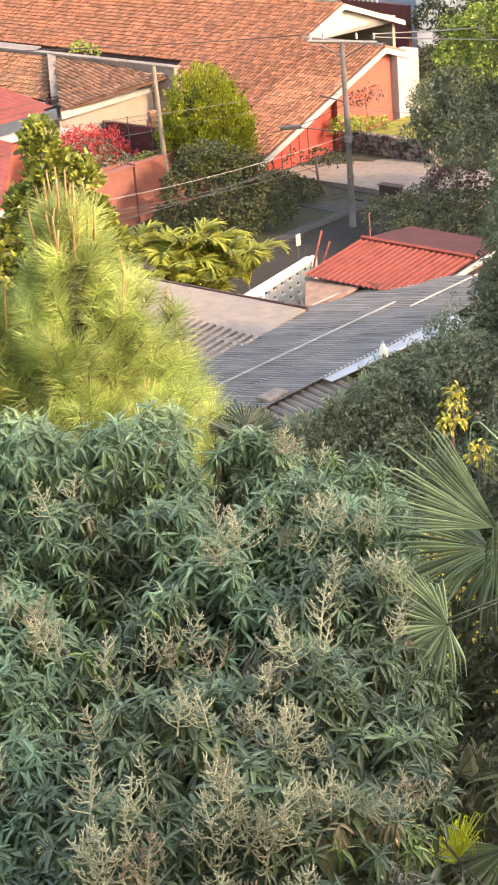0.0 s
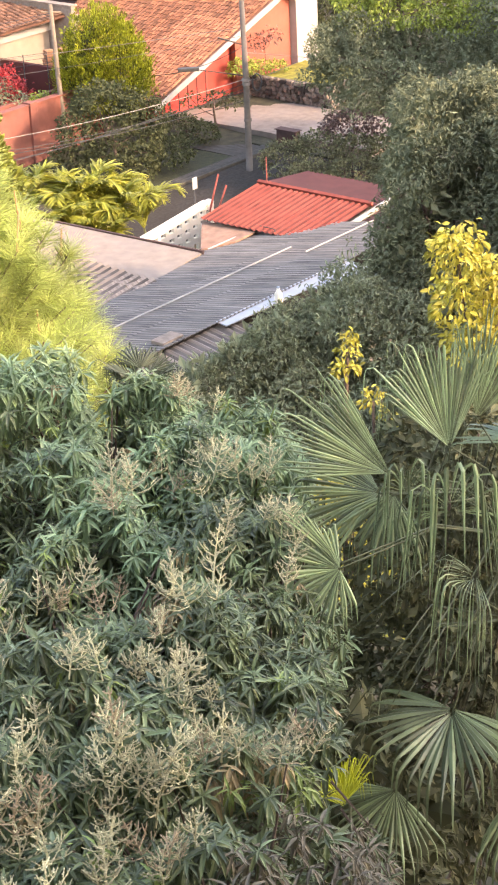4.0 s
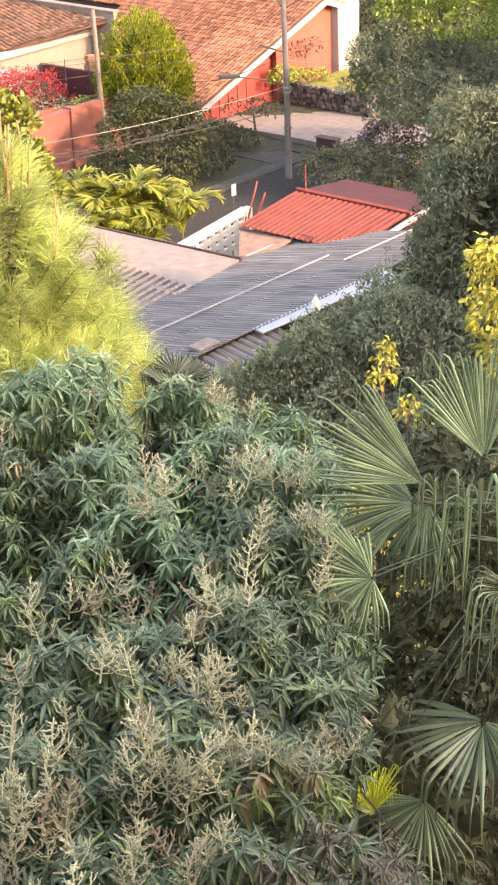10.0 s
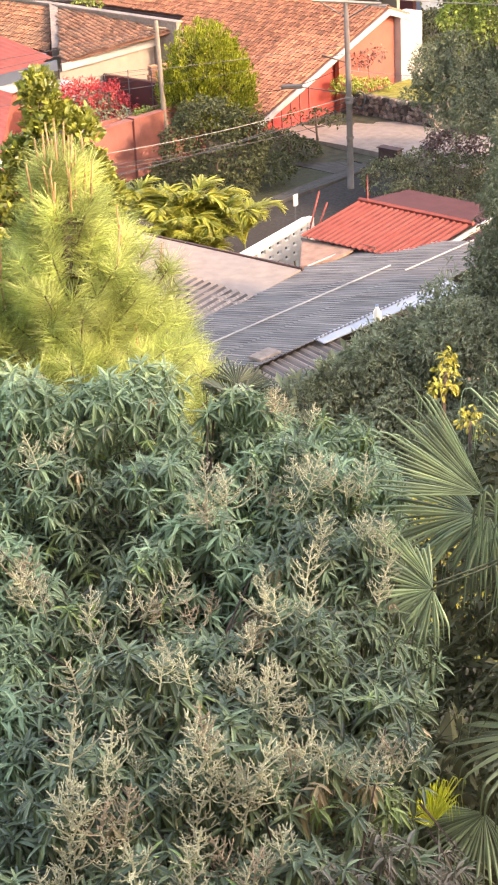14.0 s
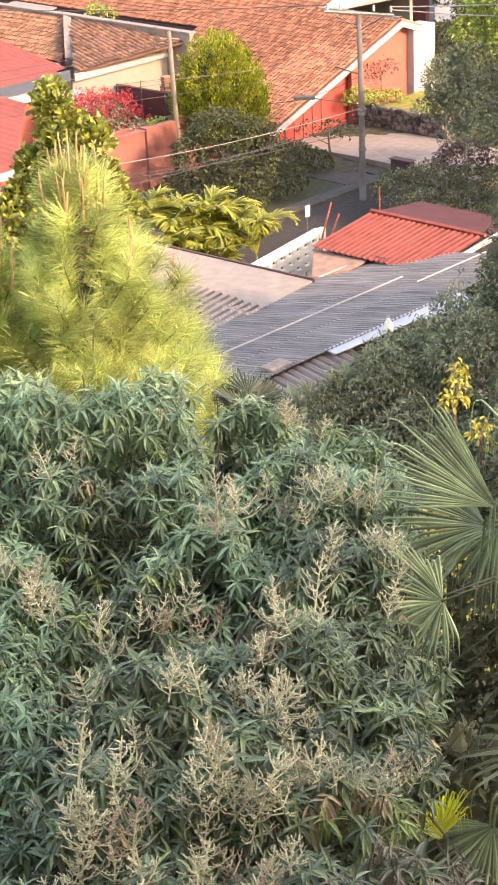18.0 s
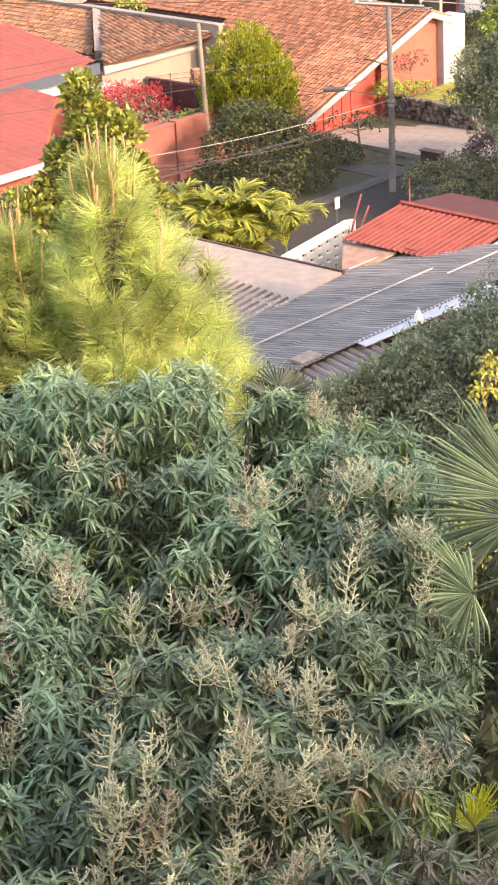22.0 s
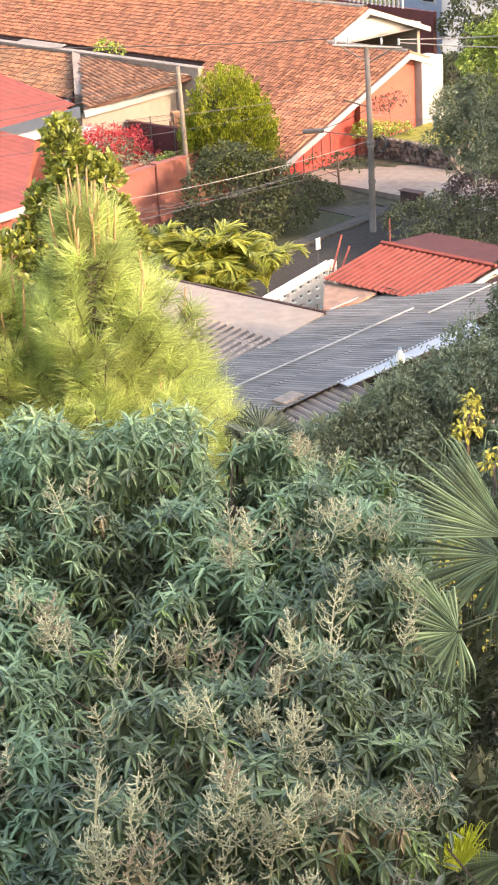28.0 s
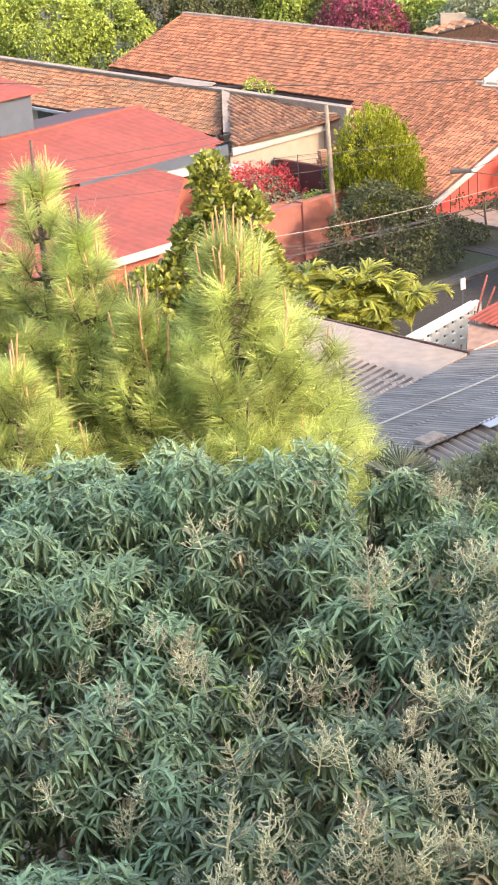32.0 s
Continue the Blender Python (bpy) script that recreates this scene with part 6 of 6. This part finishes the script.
MANGO_LEAF = leaf_shape(0.2, 0.38, 0.45, (0.0, 0.3, 0.68, 1.0), (0.25, 1.0, 0.8, 0.0))


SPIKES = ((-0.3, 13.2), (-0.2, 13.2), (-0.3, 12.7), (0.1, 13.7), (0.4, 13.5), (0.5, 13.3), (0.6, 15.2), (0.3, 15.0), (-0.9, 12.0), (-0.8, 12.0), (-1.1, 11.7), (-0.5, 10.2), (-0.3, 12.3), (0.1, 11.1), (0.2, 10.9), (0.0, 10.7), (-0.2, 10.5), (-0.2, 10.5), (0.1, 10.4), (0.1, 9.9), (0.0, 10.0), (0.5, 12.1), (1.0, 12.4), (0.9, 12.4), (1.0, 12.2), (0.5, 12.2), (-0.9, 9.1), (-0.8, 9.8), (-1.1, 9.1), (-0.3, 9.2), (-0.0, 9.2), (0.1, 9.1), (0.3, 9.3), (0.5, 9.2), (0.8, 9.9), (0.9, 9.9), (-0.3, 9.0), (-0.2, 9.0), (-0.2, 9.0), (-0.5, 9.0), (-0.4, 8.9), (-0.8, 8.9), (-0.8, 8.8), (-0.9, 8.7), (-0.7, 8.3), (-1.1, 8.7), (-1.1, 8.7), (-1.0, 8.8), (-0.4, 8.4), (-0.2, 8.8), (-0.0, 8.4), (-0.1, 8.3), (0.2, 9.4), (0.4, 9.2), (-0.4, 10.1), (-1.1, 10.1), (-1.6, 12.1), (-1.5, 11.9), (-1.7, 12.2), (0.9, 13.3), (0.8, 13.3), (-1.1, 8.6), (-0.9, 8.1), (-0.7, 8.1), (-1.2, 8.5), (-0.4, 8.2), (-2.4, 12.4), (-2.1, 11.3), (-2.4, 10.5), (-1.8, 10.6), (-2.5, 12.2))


def mango_tree():
    rng = np.random.default_rng(77)
    MANY = 5600
    ob = thing("mango_tree", "big mango tree in shade, crown full of flower spikes", "tree", (-1.2, 11.2, 3.9))
    xs, ys = rng.uniform(-4.9, 1.75, MANY), rng.uniform(6.4, 16.0, MANY)
    top = np.array([mango_top(x, y) for x, y in zip(xs, ys)])
    slope = np.array([(mango_top(x + 0.08, y) - mango_top(x - 0.08, y), mango_top(x, y + 0.08) - mango_top(x, y - 0.08)) for x, y in zip(xs, ys)]) / 0.16
    depth = np.where(rng.random(MANY) < 0.6, rng.uniform(0, 0.08, MANY), rng.uniform(0.1, 0.6, MANY))
    keep = np.ones(MANY, bool)
    # the crown's ragged right side
    low = 6.5 / (19.5 - top + depth)
    keep &= xs * low < np.interp(ys * low, (8.0, 8.44, 9.08, 9.6, 10.2, 10.9, 12.1, 13.0, 16.0), (1.33, 1.18, 0.89, 1.0, 1.1, 1.22, 1.13, 1.33, 1.75)) + 0.08 * np.sin(ys * 9)
    p = np.stack([xs, ys, top - depth], 1)[keep]
    slope = np.clip(slope, -2.0, 2.0)
    up = np.stack([-slope[:, 0] * 0.9, -slope[:, 1] * 0.9 - 0.15, np.ones(MANY)], 1)[keep] + rng.normal(scale=0.28, size=(keep.sum(), 3))
    kind = rng.random(len(p))
    # withered tufts at the lower edge of the crown
    near = 6.5 / (19.5 - p[:, 2])
    xe, ye = p[:, 0] * near, p[:, 1] * near
    for cx, cy, rx, share, k in ((0.39, 9.4, 0.2, 0.9, 0.99), (0.07, 11.4, 0.15, 0.8, 0.99), (0.8, 9.18, 0.15, 1.0, 0.97), (-1.9, 9.2, 0.2, 0.6, 0.97)):
        kind = np.where((np.hypot(xe - cx, ye - cy) < rx) & (rng.random(len(p)) < share), k, kind)
    # leaves tinted blue-green for sky sheen, and mauve new ones at the near edge
    cool = np.array([noise.noise((x * 0.8 - 9, y * 0.7 + 2, 3.3)) for x, y in p[:, :2]]) - 0.24 * (p[:, 0] + 1.5) * (abs(p[:, 0] + 1.5) < 2) + 0.28 * (p[:, 1] - 11.7)
    kind = np.where((kind < 0.955) & (cool + rng.normal(scale=0.08, size=len(p)) > np.where(p[:, 0] < -1.0, 0.0, 0.12)), -1.0, kind)
    kind = np.where((xe > 0.3) & (ye < 8.95) & (rng.random(len(p)) < 0.8), 2.0, kind)
    for name, lo, hi, mat, lab, leaves, length in (("crown", 0.0, 0.955, MANGO, "", 14, 0.175), ("sheen_leaves", -2, 0.0, MANGO_SHEEN, "leaves tinted paler blue-green for sky sheen and haze", 15, 0.185), ("young_leaves", 0.955, 0.982, MANGO_YOUNG, "pale young leaves", 12, 0.15),
                                                   ("dry_leaves", 0.982, 1.0, MANGO_DRY, "dry brown leaves", 12, 0.18), ("mauve_leaves", 1.5, 3.0, MAUVE_LEAF, "mauve-brown new leaves", 12, 0.15)):
        pick = (kind >= lo) & (kind < hi)
        part(name, tri_mesh(name, *strew(MANGO_LEAF, rosettes(rng, p[pick], up[pick], leaves, length * 0.92, {"dry_leaves": 1.3, "young_leaves": 0.7}.get(name, 0.36))), mat), ob, lab, "stuff")
    # trunk, boughs, twigs that carry the leaf whorls
    ends = [(-3.6, 8.5, 12.2), (-1.6, 8.0, 12.3), (0.3, 8.6, 12.2), (-3.2, 11.5, 12.3), (-0.6, 11.5, 12.4), (0.9, 12.0, 11.9), (-2.4, 14.3, 12.4), (-0.4, 14.4, 12.2), (0.8, 14.4, 11.8), (-4.3, 13.6, 12.1)]
    stem, boughs = limbs(rng, (-1.2, 11.2, 3.8), (-1.2, 11.2, 11.4), ends, 0.3, 0.04)
    part("trunk", tri_mesh("trunk", *stem, BARK, True), ob)
    part("limbwork", tri_mesh("limbwork", *boughs, BARK, True), ob)
    twigs = []
    for i in rng.permutation(len(p))[:420]:
        a = Vector(p[i])
        e = min(ends, key=lambda q: (Vector(q) - a).length)
        b = a.lerp(Vector(e), 0.45) - Vector((0, 0, 0.2))
        twigs.append(tube([b, a], [0.013, 0.006], 4, False))
    part("twigwork", tri_mesh("twigwork", *merge(twigs), BARK), ob, kind="stuff")
    # inner leaves that darken the crown
    q = np.stack([rng.uniform(-4.9, 0.95, 3400), rng.uniform(6.4, 15.6, 3400), rng.uniform(11.4, 13.0, 3400)], 1)
    q[:, 2] = np.minimum(q[:, 2], np.array([mango_top(a, b) for a, b in q[:, :2]]) - 0.45)
    part("inner_crown", tri_mesh("inner_crown", *strew(leaf_shape(0.22, 0.3, 0.4, (0, 0.45, 1), (0.3, 1, 0)), rosettes(rng, q, np.tile([[0, -0.2, 1.0]], (3400, 1)) + rng.normal(scale=0.3, size=(3400, 3)), 10, 0.22, 0.3)), MANGO), ob, kind="stuff")
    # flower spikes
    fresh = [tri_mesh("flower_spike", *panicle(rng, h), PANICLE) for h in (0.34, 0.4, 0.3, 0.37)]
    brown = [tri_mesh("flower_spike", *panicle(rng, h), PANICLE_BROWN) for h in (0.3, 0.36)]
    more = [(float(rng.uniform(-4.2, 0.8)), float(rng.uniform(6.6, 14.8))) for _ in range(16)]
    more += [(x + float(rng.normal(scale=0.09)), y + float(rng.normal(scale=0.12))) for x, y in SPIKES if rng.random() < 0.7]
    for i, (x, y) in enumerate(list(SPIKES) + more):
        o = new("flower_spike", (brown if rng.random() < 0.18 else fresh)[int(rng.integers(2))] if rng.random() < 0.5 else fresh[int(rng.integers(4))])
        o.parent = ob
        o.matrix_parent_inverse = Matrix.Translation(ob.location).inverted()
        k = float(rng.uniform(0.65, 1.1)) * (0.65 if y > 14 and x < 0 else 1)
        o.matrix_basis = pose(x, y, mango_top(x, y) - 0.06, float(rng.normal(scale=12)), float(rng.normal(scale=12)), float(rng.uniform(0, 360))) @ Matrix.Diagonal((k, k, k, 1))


mango_tree()


# ---- fan palm ----
def fan_leaf(rng, hub, axis, normal, radius, spread, count, droop):
    """A pleated fan blade: strips that part half way out, each ending in a thin hanging tip."""
    ax = Vector(axis).normalized()
    nm = Vector(normal)
    nm = (nm - ax * nm.dot(ax)).normalized()
    side = nm.cross(ax)
    hub = Vector(hub)
    verts, tris = [], []
    half = radians(spread) / count * 0.5
    stations = ((0.03, 1.0), (0.1, 1.0), (0.16, 1.0), (0.22, 1.0), (0.28, 1.0), (0.34, 1.0), (0.42, 0.98), (0.5, 0.95), (0.6, 0.82), (0.68, 0.7), (0.75, 0.6), (0.81, 0.53), (0.86, 0.48), (0.91, 0.43), (0.96, 0.38), (1.01, 0.34), (1.07, 0.29), (1.14, 0.22), (1.21, 0.14), (1.28, 0.04))
    for i in range(count):
        a = radians(spread) * ((i + 0.5 + rng.normal(scale=0.12)) / count - 0.5)
        d = ax * math.cos(a) + side * math.sin(a)
        across = ax * -math.sin(a) + side * math.cos(a)
        long = radius * (0.84 + 0.16 * math.cos(a * 0.8)) * rng.uniform(0.85, 1.12)
        bend = droop * rng.uniform(0.5, 1.5)
        # where the strip gives way, over what stretch, and how steeply it hangs at last
        knee, soft = (rng.uniform(0.12, 0.34), rng.uniform(0.25, 0.45)) if droop > 1.4 else (rng.uniform(0.68, 0.95), rng.uniform(0.18, 0.3))
        k, p, last = len(verts), hub.copy(), 0.0
        hang = Vector((d.x * 0.14, d.y * 0.14, -1))
        for r, w in stations:
            u = min(max((r - knee) / soft, 0), 1)
            sag = min(0.9, bend * 0.5 * max(0, r - 0.25)) + u * u * (3 - 2 * u)
            way = d.lerp(hang, min(sag, 1.0)).normalized()
            p = p + way * long * (r - last)
            last = r
            wide = long * min(r, 0.58) * math.tan(half) * w * (0.42 if droop > 1.4 else 1.0)
            mid = p + nm * long * 0.1 * max(0, 1 - r) * abs(math.sin(a))
            verts += [mid - across * wide - nm * wide * 0.5, mid + nm * wide * 0.35, mid + across * wide - nm * wide * 0.5]
        for j in range(len(stations) - 1):
            b = k + 3 * j
            for c in (0, 1):
                tris += [(b + c, b + 3 + c, b + 4 + c), (b + c, b + 4 + c, b + 1 + c)]
    return np.array([tuple(p) for p in verts]), np.array(tris)


def fan_palm():
    rng = np.random.default_rng(55)
    foot = Vector((3.4, 14.1, 4.1))
    heart = Vector((3.15, 14.0, 12.1))
    ob = thing("fan_palm", "fan palm with pleated drooping leaves in shade", "palm", foot)
    part("trunk", tube_mesh("trunk", THATCH, [foot - Vector((0, 0, 0.1)), foot.lerp(heart, 0.5), heart], [0.17, 0.14, 0.12], 10), ob)
    fans = [
        # hub, axis, normal, radius, spread, strips, droop
        ((1.36, 12.2, 12.72), (-0.75, -0.1, -0.12), (-0.1, -0.9, 0.45), 0.44, 210, 26, 0.0),
        ((1.38, 12.25, 12.74), (-0.62, -0.1, 0.85), (-0.3, -0.9, 0.3), 0.7, 16, 5, 0.1),
        ((1.86, 13.1, 13.04), (-0.77, -0.05, 0.66), (0.3, -0.8, 0.5), 1.0, 66, 24, 0.1),
        ((1.98, 13.0, 12.95), (-0.1, -0.3, 0.9), (0.1, -0.8, 0.6), 0.75, 130, 13, 1.5),
        ((2.4, 13.4, 13.1), (-0.16, 0.1, 1.0), (0.1, -1.0, 0.15), 1.0, 78, 29, 0.04),
        ((2.66, 13.6, 13.25), (0.35, 0.1, 0.95), (0.1, -1.0, 0.2), 0.95, 70, 24, 0.16),
        ((2.3, 12.8, 12.9), (0.0, -0.3, 0.95), (0.0, -0.8, 0.5), 1.05, 240, 26, 1.5),
        ((1.85, 13.5, 12.67), (-0.85, 0.1, 0.1), (0.0, -0.75, 0.7), 0.82, 120, 24, 0.4),
        ((1.95, 13.4, 12.7), (-0.2, -0.25, -0.4), (0.0, -0.8, 0.6), 0.62, 120, 20, 1.3),
        ((2.45, 12.7, 12.25), (-0.35, -0.4, 0.2), (-0.2, -0.7, 0.7), 0.85, 150, 24, 1.45),
        ((2.23, 12.3, 11.27), (-0.3, -0.6, -0.1), (0.0, -0.35, 0.9), 0.78, 220, 30, 0.75),
        ((1.76, 12.2, 10.66), (-0.45, -0.5, -0.4), (-0.1, -0.6, 0.75), 0.6, 150, 24, 0.4),
        ((2.95, 12.8, 12.4), (0.7, -0.4, 0.3), (0.2, -0.6, 0.8), 0.9, 180, 30, 0.9),
        ((3.1, 13.6, 12.9), (0.8, 0.1, 0.5), (-0.3, -0.8, 0.6), 0.95, 150, 30, 0.6),
        ((2.95, 12.7, 11.6), (0.6, -0.5, -0.3), (0.1, -0.6, 0.8), 0.85, 170, 28, 0.9),
        ((2.85, 12.6, 10.3), (0.4, -0.6, -0.5), (0.1, -0.7, 0.6), 0.8, 150, 26, 0.7),
    ]
    for k in range(3):
        a = 0.2 + 0.55 * k
        low = k / 9
        e = Vector((math.cos(a), math.sin(a), 0))
        fans.append((tuple(heart + e * 0.8 + Vector((0, 0, 0.6 - 1.6 * low))), tuple(e + Vector((0, 0, 0.4 - 1.2 * low))), tuple(Vector((0, 0, 1)) + e * (low - 0.2)), 0.8, 160, 28, 0.7 + low * 0.6))
    for hub, axis, normal, r, spread, n, droop in fans:
        hub = Vector(hub)
        leaf = part("leaf", tri_mesh("leaf", *fan_leaf(rng, hub, axis, normal, r, spread, n, droop), PALM), ob)
        mid = heart.lerp(hub, 0.5) + Vector((0, 0, 0.12))
        part("stalk", tube_mesh("stalk", PALM_STALK, [heart - Vector((0, 0, 0.2)), mid, hub], [0.014, 0.009, 0.007], 6), leaf)
    # bare arching stalks low on the trunk
    for x, y, z in ((1.35, 12.7, 11.75), (1.3, 12.4, 11.1), (1.45, 12.0, 10.9), (1.3, 12.6, 10.6), (1.75, 12.2, 11.5)):
        tip = Vector((x, y, z))
        part("stalk", tube_mesh("stalk", PALM_STALK, [heart - Vector((0.1, 0.2, 0.9)), heart.lerp(tip, 0.5) + Vector((0, 0, 0.16)), tip], [0.011, 0.008, 0.004], 6), ob, "bare arching leaf stalk")
    # thin hanging strands and dead leaves round the trunk, darkened for its shade
    strips = []
    for i in range(260):
        a, z = rng.uniform(0, 6.28), rng.uniform(9.0, 12.9)
        e = Vector((math.cos(a), math.sin(a), 0))
        p = Vector((heart.x, heart.y, z)) + e * rng.uniform(0.15, 0.7)
        strips.append(frames_of(np.array([tuple(p)]), np.array([[e.x * 0.3, e.y * 0.3, -1.0]]), rng.uniform(0, 6, 1), np.array([rng.uniform(0.4, 0.9)]))[0])
    part("dead_leaves", tri_mesh("dead_leaves", *strew(leaf_shape(0.03, 0.1, 0.3, (0, 0.5, 1), (0.4, 1, 0)), strips), THATCH), ob, "hanging dead leaves, darkened for the shade behind the fans", "stuff")


fan_palm()
small_palm = thing("small_fan_palm", "small fan palm beyond the mango tree, leaves darkened for shade", "palm", (-0.02, 15.75, 3.9))
rng_p = np.random.default_rng(3)
part("trunk", tube_mesh("trunk", BARK, [(-0.02, 15.75, 3.8), (-0.02, 15.75, 12.75)], [0.1, 0.05], 8), small_palm)
for k in range(8):
    a = 2 * math.pi * k / 8
    hub = Vector((-0.02 + 0.12 * math.cos(a), 15.75 + 0.12 * math.sin(a), 12.85 + 0.04 * (k % 3)))
    lf = part("leaf", tri_mesh("leaf", *fan_leaf(rng_p, hub, (math.cos(a), math.sin(a), 0.9), (0, 0, 1), 0.3, 130, 14, 0.5), PALM_SHADED), small_palm)
    part("stalk", tube_mesh("stalk", PALM_STALK, [(-0.02, 15.75, 12.7), hub], [0.012, 0.006], 5), lf)


# shrubs added between the mango tree and the palm, dark in place of shade
broadleaf("dark_backdrop_shrub", "shrubs added as a dark backdrop beside the mango tree", "shrub", [(1.35, 12.3, 9.4, 0.8, 1.1), (1.2, 11.1, 9.2, 0.8, 1.1), (1.6, 13.3, 9.6, 0.8, 1.2), (1.25, 10.0, 8.8, 0.8, 1.0), (1.6, 11.6, 7.8, 1.0, 1.0), (1.7, 10.4, 7.4, 1.0, 1.0)], 3.9, LANCE, UNDER_LEAF, 150, (0.12, 0.22), 210, 0.05, shell=0.5, inner=60)

# a young fan palm leaf between the crowns, its sun spot painted in
young = thing("young_fan_palm", "young fan palm with a leaf coloured bright for a sun spot", "palm", (1.45, 12.0, 4.0))
part("stem", tube_mesh("stem", PALM_STALK, [(1.4, 12.0, 3.9), (1.37, 12.0, 10.75)], [0.03, 0.012], 6), young)
for k, way in enumerate(((-0.3, -0.1, 1.0), (0.25, 0.1, 1.0), (0.0, -0.5, 0.9), (0.1, 0.2, 1.0))):
    part("leaf", tri_mesh("leaf", *fan_leaf(rng_p, Vector((1.32, 12.0, 10.72 + 0.03 * k)), way, (0.2, -1.0, 0.2), 0.36, 75, 13, 0.1), SUN_SPOT_LEAF), young)
